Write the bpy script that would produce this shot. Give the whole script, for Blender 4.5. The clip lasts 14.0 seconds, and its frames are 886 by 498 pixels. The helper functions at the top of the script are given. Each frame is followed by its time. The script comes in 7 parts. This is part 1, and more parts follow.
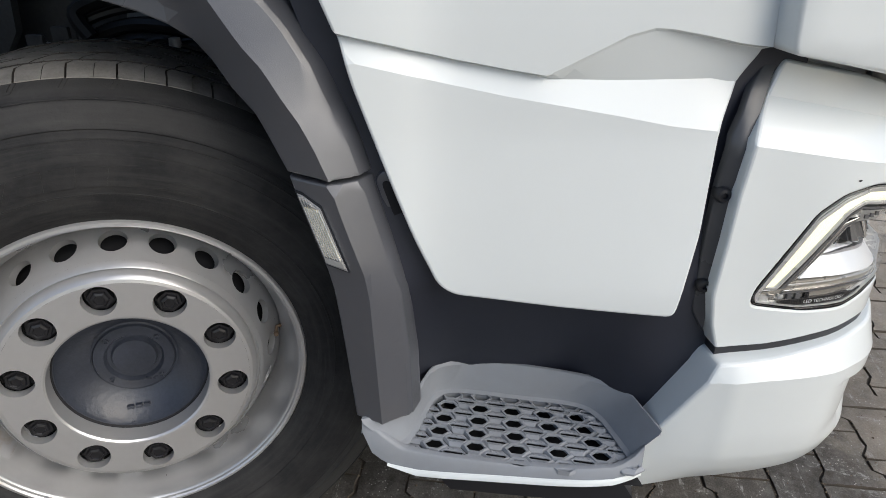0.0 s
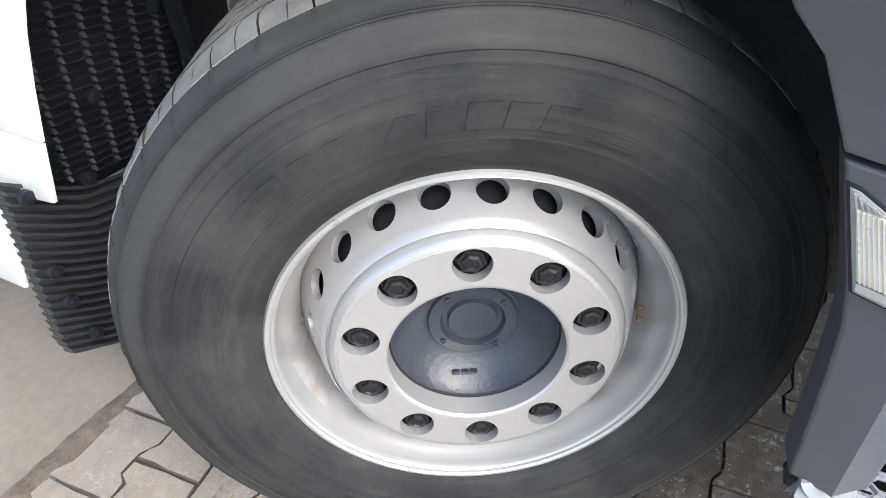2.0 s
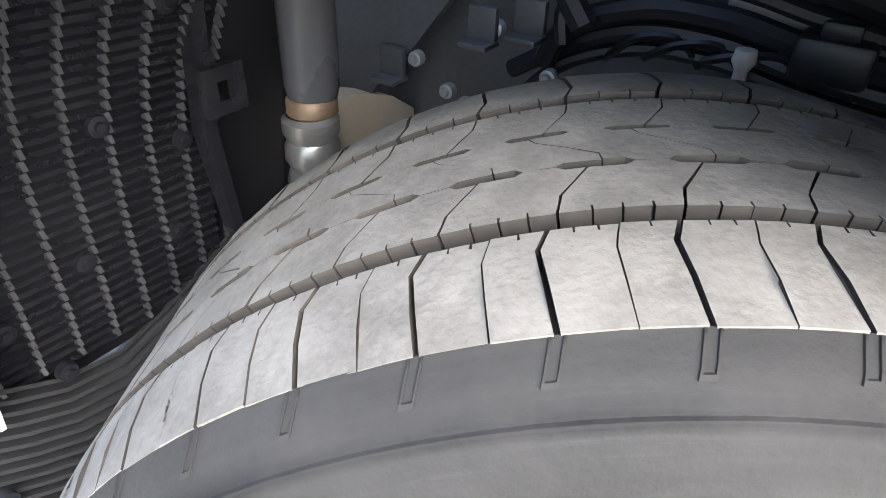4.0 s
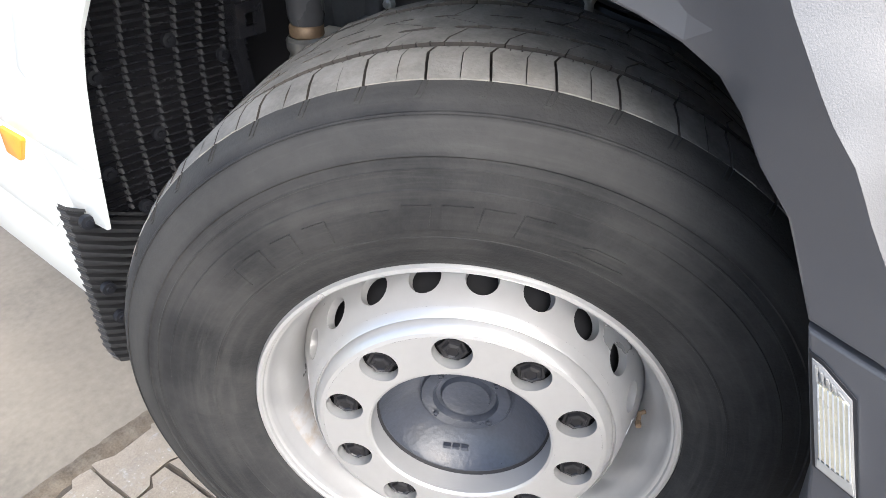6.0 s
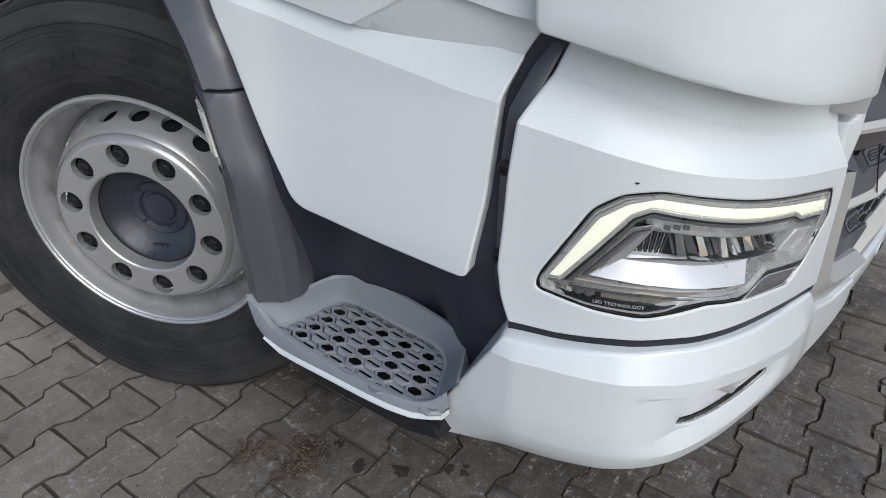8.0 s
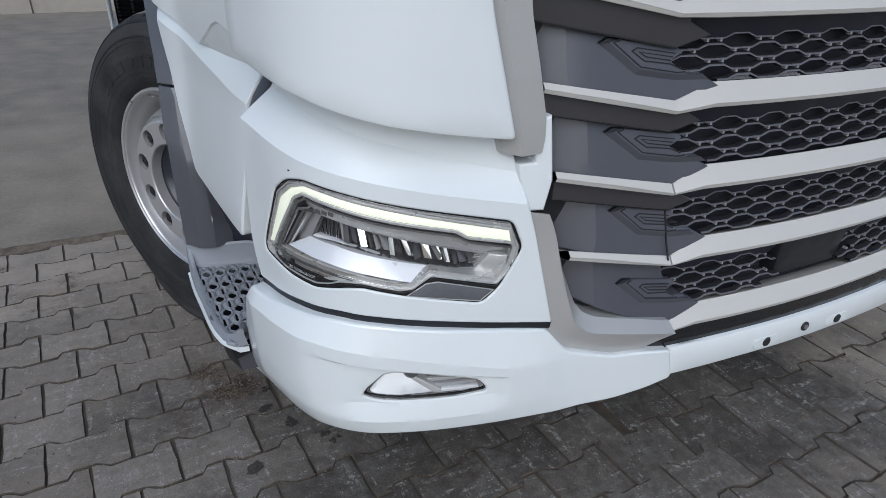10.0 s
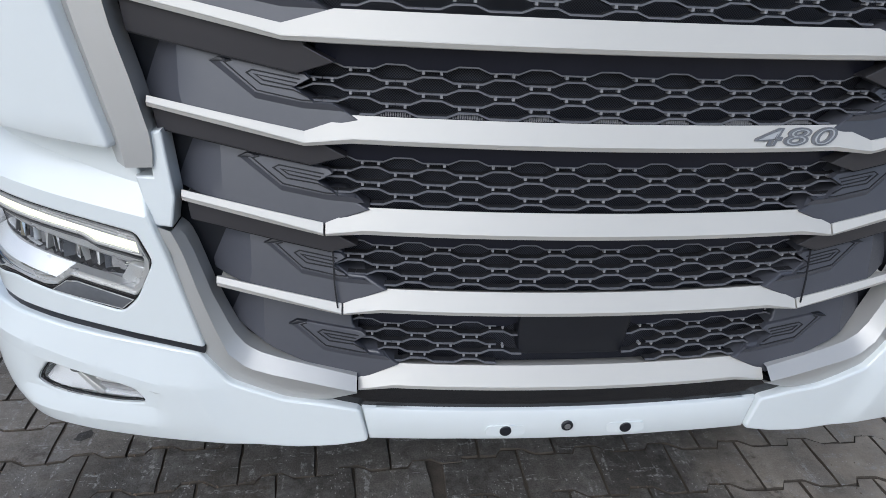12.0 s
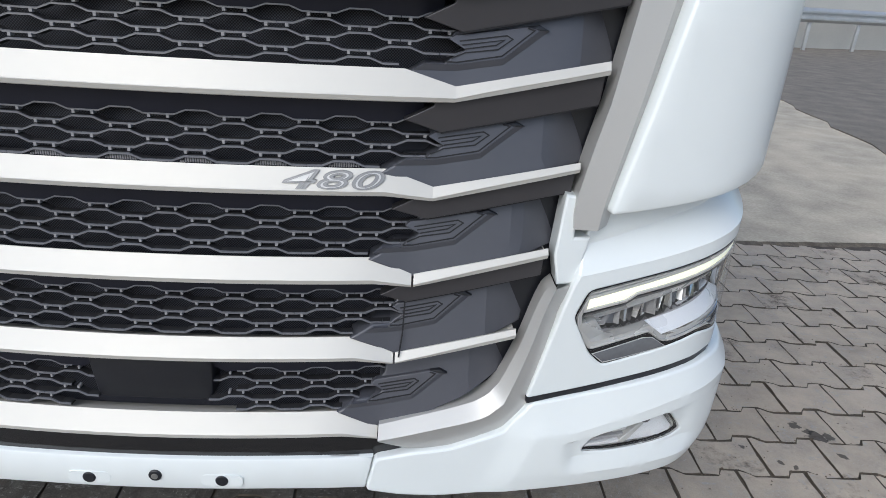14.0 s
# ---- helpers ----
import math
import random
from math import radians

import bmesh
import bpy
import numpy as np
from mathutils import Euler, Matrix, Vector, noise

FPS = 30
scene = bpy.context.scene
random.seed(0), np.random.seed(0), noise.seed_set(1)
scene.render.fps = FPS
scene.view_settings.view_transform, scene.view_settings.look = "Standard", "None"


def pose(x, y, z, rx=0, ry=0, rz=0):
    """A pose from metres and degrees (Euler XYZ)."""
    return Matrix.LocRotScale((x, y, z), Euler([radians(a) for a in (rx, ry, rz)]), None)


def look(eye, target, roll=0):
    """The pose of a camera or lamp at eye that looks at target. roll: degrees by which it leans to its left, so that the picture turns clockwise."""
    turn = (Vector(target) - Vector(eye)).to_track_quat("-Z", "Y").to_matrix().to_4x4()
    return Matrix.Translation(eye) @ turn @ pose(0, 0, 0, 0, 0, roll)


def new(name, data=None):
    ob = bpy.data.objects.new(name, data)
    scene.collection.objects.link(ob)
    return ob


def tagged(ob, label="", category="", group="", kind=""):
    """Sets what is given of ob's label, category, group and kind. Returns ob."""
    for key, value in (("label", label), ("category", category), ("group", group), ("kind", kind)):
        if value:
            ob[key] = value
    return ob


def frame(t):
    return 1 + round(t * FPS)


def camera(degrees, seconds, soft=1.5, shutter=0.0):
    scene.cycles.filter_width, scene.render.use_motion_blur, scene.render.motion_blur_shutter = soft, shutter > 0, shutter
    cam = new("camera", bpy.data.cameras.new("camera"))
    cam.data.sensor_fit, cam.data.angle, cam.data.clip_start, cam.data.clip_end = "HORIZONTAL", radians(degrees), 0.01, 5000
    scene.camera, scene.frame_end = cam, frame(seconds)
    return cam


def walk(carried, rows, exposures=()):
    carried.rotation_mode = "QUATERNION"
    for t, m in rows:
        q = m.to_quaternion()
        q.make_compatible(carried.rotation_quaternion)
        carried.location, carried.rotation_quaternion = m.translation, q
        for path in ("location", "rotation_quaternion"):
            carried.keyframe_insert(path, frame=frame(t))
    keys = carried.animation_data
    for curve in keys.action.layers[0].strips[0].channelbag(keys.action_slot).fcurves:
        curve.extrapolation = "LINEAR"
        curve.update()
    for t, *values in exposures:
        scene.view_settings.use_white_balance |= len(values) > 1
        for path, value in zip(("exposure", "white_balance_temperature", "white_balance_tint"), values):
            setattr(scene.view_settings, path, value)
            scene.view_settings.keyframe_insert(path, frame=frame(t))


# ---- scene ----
cam = camera(68.9, 14.0, soft=0.6)
PATH = [
    (0, (-1.953, 0.806, 1.22), (-0.212, 1.154, 0.298), 0.0),
    (0.5, (-1.928, 0.807, 1.195), (-0.279, 1.158, 0.119), 0.4),
    (1, (-1.895, 0.893, 1.184), (-0.3, 1.308, 0.052), 0.3),
    (1.5, (-1.858, 1.093, 1.172), (-0.325, 1.635, 0.007), 0.3),
    (2, (-1.793, 1.26, 1.18), (-0.364, 1.977, -0.022), 0.3),
    (2.5, (-1.631, 1.393, 1.207), (-0.228, 2.179, 0.017), 0.9),
    (3, (-1.463, 1.521, 1.202), (-0.075, 2.333, 0.013), 1.2),
    (3.2, (-1.425, 1.558, 1.192), (-0.032, 2.375, 0.013), 1.6),
    (5.3, (-1.487, 1.455, 1.195), (-0.141, 2.475, 0.125), 1.9),
    (5.5, (-1.534, 1.394, 1.219), (-0.227, 2.386, 0.076), 1.2),
    (6, (-1.671, 1.163, 1.254), (-0.393, 2.167, 0.087), 0.5),
    (6.5, (-1.724, 0.898, 1.246), (-0.447, 1.935, 0.109), 0.3),
    (7, (-1.748, 0.646, 1.218), (-0.456, 1.696, 0.108), 0.3),
    (7.5, (-1.771, 0.396, 1.22), (-0.468, 1.445, 0.122), 0.5),
    (8, (-1.759, 0.165, 1.256), (-0.443, 1.224, 0.185), 0.7),
    (8.5, (-1.678, -0.064, 1.264), (-0.365, 1.033, 0.229), 1.1),
    (8.7, (-1.644, -0.139, 1.267), (-0.361, 1.011, 0.251), 1.1),
    (10.8, (-0.922, -0.709, 1.278), (-0.504, 1.035, 0.393), 2.1),
    (11, (-0.829, -0.724, 1.276), (-0.476, 1.037, 0.395), 2.2),
    (11.5, (-0.61, -0.752, 1.286), (-0.357, 1.03, 0.415), 2.4),
    (12, (-0.359, -0.744, 1.281), (-0.145, 1.049, 0.421), 2.8),
    (12.5, (-0.133, -0.741, 1.273), (0.05, 1.062, 0.427), 3.0),
    (13, (0.078, -0.723, 1.265), (0.261, 1.082, 0.425), 3.5),
    (13.5, (0.285, -0.73, 1.274), (0.447, 1.083, 0.447), 3.6),
    (14, (0.438, -0.736, 1.311), (0.527, 1.109, 0.542), 3.7),
]
EXPOSURE = [(0, 0.0, 6400, 8.3), (1.0, 0.25, 6300, 8.3), (1.5, 0.6, 6450, 8.3), (2.0, 1.32, 6200, 8.3), (2.5, 1.5, 6300, 9.3), (3.0, 2.0, 6350, 9.3),
            (5.3, 2.3, 6350, 9.3), (5.7, 1.95, 6300, 9.3), (6.0, 1.46, 6300, 9.3), (6.5, 0.85, 6150, 8.3), (7.0, 0.19, 6150, 9.3), (7.5, -0.05, 6100, 9.3),
            (8.5, -0.45, 5900, 8.3), (11.0, -0.44, 5650, 8.3), (12.5, -0.15, 5730, 7.3), (14.0, -0.05, 5900, 7.3)]
walk(cam, [(t, look(eye, target, roll)) for t, eye, target, roll in PATH], EXPOSURE)

from mathutils.geometry import delaunay_2d_cdt

# ---- light ----
world = bpy.data.worlds.new("sky")
scene.world = world
world.use_nodes = True
wn = world.node_tree.nodes
sky = wn.new("ShaderNodeTexSky")
sky.sky_type, sky.sun_disc = "NISHITA", False
sky.sun_elevation, sky.sun_rotation = radians(40), radians(208)
sky.air_density, sky.dust_density, sky.ozone_density = 1.0, 3.0, 1.2
wn["Background"].inputs["Strength"].default_value = 0.15
world.node_tree.links.new(sky.outputs[0], wn["Background"].inputs["Color"])
sun = new("sun", bpy.data.lights.new("sun", "SUN"))
sun.data.energy, sun.data.angle, sun.data.color = 1.8, radians(60), (1.0, 0.985, 0.96)
sun.matrix_world = look((-2.5, -4.6, 4.3), (0, 0, 0))
scene.view_settings.exposure = 0.0


# ---- materials ----
def material(name, color, rough=0.5, metal=0.0, var=0.12, scale=6.0, bump=0.0, bump_scale=200.0, coat=0.0,
             dirt=None, dirt_scale=2.5, dirt_amount=0.0, spec=0.5, rough_var=0.1, per_object=0.0):
    """Base colour with broad and fine variation, dirt patches, roughness variation and fine relief."""
    m = bpy.data.materials.new(name)
    m.use_nodes = True
    nt = m.node_tree
    b = nt.nodes["Principled BSDF"]
    N = lambda kind: nt.nodes.new(kind)
    L = nt.links.new
    co = N("ShaderNodeTexCoord")
    broad, fine = N("ShaderNodeTexNoise"), N("ShaderNodeTexNoise")
    broad.inputs["Scale"].default_value, broad.inputs["Detail"].default_value = scale, 5
    fine.inputs["Scale"].default_value, fine.inputs["Detail"].default_value = scale * 14, 3
    for n in (broad, fine):
        L(co.outputs["Object"], n.inputs["Vector"])
    mix = N("ShaderNodeMath")
    mix.operation = "MULTIPLY_ADD"
    mix.inputs[1].default_value, mix.inputs[2].default_value = 0.35, 0.0
    L(fine.outputs["Fac"], mix.inputs[0])
    add = N("ShaderNodeMath")
    add.operation = "MULTIPLY_ADD"
    add.inputs[1].default_value = 0.65
    L(broad.outputs["Fac"], add.inputs[0])
    L(mix.outputs[0], add.inputs[2])
    ramp = N("ShaderNodeMapRange")
    ramp.inputs["From Min"].default_value, ramp.inputs["From Max"].default_value = 0.32, 0.68
    ramp.inputs["To Min"].default_value, ramp.inputs["To Max"].default_value = 1 - var, 1 + var
    L(add.outputs[0], ramp.inputs["Value"])
    value = ramp.outputs[0]
    if per_object:
        info, spread, mul = N("ShaderNodeObjectInfo"), N("ShaderNodeMapRange"), N("ShaderNodeMath")
        spread.inputs["To Min"].default_value, spread.inputs["To Max"].default_value = 1 - per_object, 1 + per_object
        L(info.outputs["Random"], spread.inputs["Value"])
        mul.operation = "MULTIPLY"
        L(value, mul.inputs[0])
        L(spread.outputs[0], mul.inputs[1])
        value = mul.outputs[0]
    tint = N("ShaderNodeVectorMath")
    tint.operation = "SCALE"
    tint.inputs[0].default_value = color
    L(value, tint.inputs["Scale"])
    out = tint.outputs[0]
    if dirt:
        patch, cut, blend = N("ShaderNodeTexNoise"), N("ShaderNodeMapRange"), N("ShaderNodeMix")
        patch.inputs["Scale"].default_value, patch.inputs["Detail"].default_value = dirt_scale, 8
        patch.inputs["Roughness"].default_value = 0.65
        L(co.outputs["Object"], patch.inputs["Vector"])
        cut.inputs["From Min"].default_value, cut.inputs["From Max"].default_value = 0.45, 0.7
        cut.inputs["To Max"].default_value = dirt_amount
        L(patch.outputs["Fac"], cut.inputs["Value"])
        blend.data_type = "RGBA"
        blend.inputs["B"].default_value = (*dirt, 1)
        L(cut.outputs[0], blend.inputs["Factor"])
        L(out, blend.inputs["A"])
        out = blend.outputs["Result"]
    L(out, b.inputs["Base Color"])
    rr = N("ShaderNodeMapRange")
    rr.inputs["To Min"].default_value, rr.inputs["To Max"].default_value = max(rough - rough_var, 0.02), min(rough + rough_var, 1)
    L(broad.outputs["Fac"], rr.inputs["Value"])
    L(rr.outputs[0], b.inputs["Roughness"])
    b.inputs["Metallic"].default_value = metal
    b.inputs["Specular IOR Level"].default_value = spec
    b.inputs["Coat Weight"].default_value, b.inputs["Coat Roughness"].default_value = coat, 0.06
    if bump:
        grain, relief = N("ShaderNodeTexNoise"), N("ShaderNodeBump")
        grain.inputs["Scale"].default_value, grain.inputs["Detail"].default_value = bump_scale, 4
        L(co.outputs["Object"], grain.inputs["Vector"])
        relief.inputs["Strength"].default_value, relief.inputs["Distance"].default_value = bump, 0.002
        L(grain.outputs["Fac"], relief.inputs["Height"])
        L(relief.outputs[0], b.inputs["Normal"])
    return m


def glass_material(name, gloss):
    """Thin clear plastic: see-through, with a gloss that grows at grazing angles."""
    m = bpy.data.materials.new(name)
    m.use_nodes = True
    nt = m.node_tree
    nt.nodes.remove(nt.nodes["Principled BSDF"])
    clear, shine, rise, mix = nt.nodes.new("ShaderNodeBsdfTransparent"), nt.nodes.new("ShaderNodeBsdfGlossy"), nt.nodes.new("ShaderNodeLayerWeight"), nt.nodes.new("ShaderNodeMixShader")
    power = nt.nodes.new("ShaderNodeMath")
    power.operation = "POWER"
    power.inputs[1].default_value = 4.0
    spread = nt.nodes.new("ShaderNodeMapRange")
    spread.inputs["To Min"].default_value, spread.inputs["To Max"].default_value = 0.03, gloss
    shine.inputs["Roughness"].default_value = 0.03
    nt.links.new(rise.outputs["Facing"], power.inputs[0])
    nt.links.new(power.outputs[0], spread.inputs["Value"])
    nt.links.new(spread.outputs[0], mix.inputs[0])
    nt.links.new(clear.outputs[0], mix.inputs[1])
    nt.links.new(shine.outputs[0], mix.inputs[2])
    nt.links.new(mix.outputs[0], nt.nodes["Material Output"].inputs["Surface"])
    return m


def lit(name, color, strength):
    m = bpy.data.materials.new(name)
    m.use_nodes = True
    b = m.node_tree.nodes["Principled BSDF"]
    b.inputs["Base Color"].default_value = (*color, 1)
    b.inputs["Emission Color"].default_value = (*color, 1)
    b.inputs["Emission Strength"].default_value = strength
    b.inputs["Roughness"].default_value = 0.2
    return m


WHITE = material("white_paint", (0.70, 0.735, 0.735), 0.3, var=0.012, scale=1.5, coat=0.6, rough_var=0.04, dirt=(0.55, 0.54, 0.5), dirt_amount=0.05)
SATIN = material("satin_white_trim", (0.545, 0.53, 0.492), 0.38, metal=0.08, var=0.015, scale=2, rough_var=0.05)
BRACKET = material("grey_bracket", (0.06, 0.062, 0.068), 0.3, var=0.08, scale=8)
SILVER_TRIM = material("silver_trim", (0.46, 0.455, 0.44), 0.36, metal=0.3, var=0.02, scale=2)
PLASTIC = material("dark_grey_plastic", (0.022, 0.025, 0.037), 0.46, var=0.08, scale=3, bump=0.12, bump_scale=900, dirt=(0.07, 0.069, 0.068), dirt_amount=0.15)
FENDER = material("grey_fender_plastic", (0.074, 0.077, 0.088), 0.3, spec=0.8, var=0.06, scale=3, bump=0.1, bump_scale=900, dirt=(0.14, 0.135, 0.13), dirt_amount=0.2)
BLACK = material("black_plastic", (0.011, 0.012, 0.016), 0.42, var=0.1, scale=4)
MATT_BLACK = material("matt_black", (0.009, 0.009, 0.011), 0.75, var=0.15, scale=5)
GLOSS_BLACK = material("gloss_black", (0.012, 0.012, 0.013), 0.12, var=0.1, scale=4, rough_var=0.04)
STEP = material("pale_grey_plastic", (0.245, 0.262, 0.288), 0.5, var=0.05, scale=4, bump=0.1, bump_scale=800, dirt=(0.2, 0.19, 0.17), dirt_amount=0.25, dirt_scale=6)
RUBBER = material("tyre_rubber", (0.022, 0.022, 0.024), 0.6, var=0.25, scale=5, bump=0.15, bump_scale=400, dirt=(0.075, 0.072, 0.067), dirt_amount=0.4, dirt_scale=4)


def ringed(m, amount, tone):
    """Adds worn, dusty rings and streaks about the wheel's axle to a rubber material."""
    nt = m.node_tree
    L = nt.links.new
    b = nt.nodes["Principled BSDF"]
    base = b.inputs["Base Color"].links[0].from_socket
    co = nt.nodes.new("ShaderNodeTexCoord")
    flat, size, angle = nt.nodes.new("ShaderNodeSeparateXYZ"), nt.nodes.new("ShaderNodeVectorMath"), nt.nodes.new("ShaderNodeMath")
    L(co.outputs["Object"], flat.inputs[0])
    flatten = nt.nodes.new("ShaderNodeCombineXYZ")
    L(flat.outputs["X"], flatten.inputs["X"])
    L(flat.outputs["Y"], flatten.inputs["Y"])
    size.operation = "LENGTH"
    L(flatten.outputs[0], size.inputs[0])
    angle.operation = "ARCTAN2"
    L(flat.outputs["Y"], angle.inputs[0])
    L(flat.outputs["X"], angle.inputs[1])
    for k, (rings, turns, lo, hi, much) in enumerate(((70.0, 0.6, 0.5, 0.68, 0.75), (26.0, 1.6, 0.53, 0.66, 0.9), (160.0, 5.0, 0.56, 0.7, 0.7))):
        polar_co, tex, cut, blend = nt.nodes.new("ShaderNodeCombineXYZ"), nt.nodes.new("ShaderNodeTexNoise"), nt.nodes.new("ShaderNodeMapRange"), nt.nodes.new("ShaderNodeMix")
        for src, f, to in ((size.outputs["Value"], rings, "X"), (angle.outputs[0], turns, "Y")):
            mul = nt.nodes.new("ShaderNodeMath")
            mul.operation = "MULTIPLY"
            mul.inputs[1].default_value = f
            L(src, mul.inputs[0])
            L(mul.outputs[0], polar_co.inputs[to])
        polar_co.inputs["Z"].default_value = 3.1 * k
        tex.inputs["Scale"].default_value, tex.inputs["Detail"].default_value, tex.inputs["Roughness"].default_value = 1.0, 7, 0.62
        L(polar_co.outputs[0], tex.inputs["Vector"])
        cut.inputs["From Min"].default_value, cut.inputs["From Max"].default_value, cut.inputs["To Max"].default_value = lo, hi, amount * much
        L(tex.outputs["Fac"], cut.inputs["Value"])
        blend.data_type = "RGBA"
        blend.inputs["B"].default_value = (*tone, 1)
        L(cut.outputs[0], blend.inputs["Factor"])
        L(base, blend.inputs["A"])
        base = blend.outputs["Result"]
    # a paler dusty band towards the shoulder
    for lo, hi in ((0.449, 0.4845), (0.489, 0.51)):
        rise, fall, both, blend = nt.nodes.new("ShaderNodeMapRange"), nt.nodes.new("ShaderNodeMapRange"), nt.nodes.new("ShaderNodeMath"), nt.nodes.new("ShaderNodeMix")
        for n, a, c, top in ((rise, lo, lo + 0.008, amount), (fall, hi, hi - 0.004, 1.0)):
            n.inputs["From Min"].default_value, n.inputs["From Max"].default_value, n.inputs["To Max"].default_value = a, c, top
            L(size.outputs["Value"], n.inputs["Value"])
        both.operation = "MULTIPLY"
        L(rise.outputs[0], both.inputs[0])
        L(fall.outputs[0], both.inputs[1])
        blend.data_type = "RGBA"
        blend.inputs["B"].default_value = (*tone, 1)
        L(both.outputs[0], blend.inputs["Factor"])
        L(base, blend.inputs["A"])
        base = blend.outputs["Result"]
    L(base, b.inputs["Base Color"])
    return m


SIDEWALL = ringed(material("dusty_sidewall_rubber", (0.0215, 0.0217, 0.0228), 0.7, spec=0.22, var=0.3, scale=7, bump=0.3, bump_scale=260, dirt=(0.058, 0.056, 0.053), dirt_amount=0.45, dirt_scale=7), 0.34, (0.066, 0.065, 0.062))
TREAD = material("worn_tread_rubber", (0.205, 0.194, 0.176), 0.8, var=0.26, scale=13, bump=0.5, bump_scale=170, dirt=(0.31, 0.295, 0.27), dirt_amount=0.6, dirt_scale=26)
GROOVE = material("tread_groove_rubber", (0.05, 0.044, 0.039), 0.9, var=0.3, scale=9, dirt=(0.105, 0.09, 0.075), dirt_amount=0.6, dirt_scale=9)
STEEL = material("silver_wheel_paint", (0.57, 0.57, 0.572), 0.3, metal=0.65, var=0.035, scale=6, rough_var=0.08, dirt=(0.36, 0.31, 0.24), dirt_amount=0.1, dirt_scale=5)
HUB = material("greasy_blue_grey_paint", (0.032, 0.037, 0.050), 0.33, var=0.3, scale=14, bump=0.5, bump_scale=90, rough_var=0.16)
NUT = material("black_nut_cap", (0.012, 0.012, 0.014), 0.32, var=0.1, scale=30)
CHROME = material("chrome", (0.72, 0.72, 0.71), 0.10, metal=1.0, var=0.02, scale=10, rough_var=0.04)
LAMP_SILVER = material("lamp_silver", (0.56, 0.56, 0.545), 0.28, metal=0.45, var=0.03, scale=10)
LAMP_GREY = material("lamp_grey", (0.36, 0.36, 0.365), 0.35, metal=0.25, var=0.04, scale=10)
LENS = glass_material("clear_lens", 0.45)
LAMP_WHITE = material("lamp_white", (0.72, 0.73, 0.74), 0.3, metal=0.2, var=0.02, scale=10)
LAMP_DARK = material("lamp_dark", (0.12, 0.12, 0.122), 0.3, metal=0.3, var=0.2, scale=40)
LAMP_BROWN = material("lamp_smoky_silver", (0.33, 0.31, 0.275), 0.28, metal=0.5, var=0.06, scale=12)
SMOKED = material("smoked_cover", (0.12, 0.125, 0.135), 0.08, var=0.15, scale=9, coat=0.5, rough_var=0.03)
DRL = lit("daylight_strip_glow", (1.0, 1.0, 0.78), 0.32)
AMBER = material("amber_lens", (0.85, 0.36, 0.03), 0.2, var=0.1, scale=20)
PALE_AMBER = material("pale_amber_reflector", (0.74, 0.68, 0.52), 0.28, var=0.15, scale=25)
BADGE = material("badge_silver", (0.47, 0.465, 0.455), 0.34, metal=0.3, var=0.03)
# teeth paler and shell near black: highlights and gap shade put into the colour
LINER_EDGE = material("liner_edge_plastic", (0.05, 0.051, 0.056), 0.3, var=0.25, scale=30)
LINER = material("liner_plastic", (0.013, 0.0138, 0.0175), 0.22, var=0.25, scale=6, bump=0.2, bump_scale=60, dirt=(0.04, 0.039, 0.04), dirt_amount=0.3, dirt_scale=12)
FLAP = material("ribbed_flap_rubber", (0.034, 0.035, 0.038), 0.34, var=0.15, scale=8)
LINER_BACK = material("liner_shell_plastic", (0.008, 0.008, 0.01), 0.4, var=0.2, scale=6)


def brighten_towards_x(m, start, end, tone):
    """The concrete's colour brightens towards +x, standing in for stronger light there, with a cloudy border and darker
    patches left in it.
    """
    nt = m.node_tree
    b = nt.nodes["Principled BSDF"]
    L = nt.links.new
    where = nt.nodes.new("ShaderNodeNewGeometry").outputs["Position"]
    axes = nt.nodes.new("ShaderNodeSeparateXYZ")
    L(where, axes.inputs[0])
    cloud = nt.nodes.new("ShaderNodeTexNoise")
    cloud.inputs["Scale"].default_value, cloud.inputs["Detail"].default_value = 1.3, 7
    L(where, cloud.inputs["Vector"])
    shift = nt.nodes.new("ShaderNodeMath")
    shift.operation = "MULTIPLY_ADD"
    L(cloud.outputs["Fac"], shift.inputs[0])
    shift.inputs[1].default_value = 1.2
    L(axes.outputs["X"], shift.inputs[2])
    amount = nt.nodes.new("ShaderNodeMapRange")
    for key, v in (("From Min", start + 0.6), ("From Max", end + 0.6), ("To Min", 0), ("To Max", 0.85)):
        amount.inputs[key].default_value = v
    L(shift.outputs[0], amount.inputs["Value"])
    mix = nt.nodes.new("ShaderNodeMix")
    mix.data_type = "RGBA"
    L(amount.outputs[0], mix.inputs["Factor"])
    L(b.inputs["Base Color"].links[0].from_socket, mix.inputs["A"])
    bright = nt.nodes.new("ShaderNodeVectorMath")
    bright.operation = "MULTIPLY"
    L(b.inputs["Base Color"].links[0].from_socket, bright.inputs[0])
    bright.inputs[1].default_value = tone
    L(bright.outputs[0], mix.inputs["B"])
    L(mix.outputs["Result"], b.inputs["Base Color"])
    return m


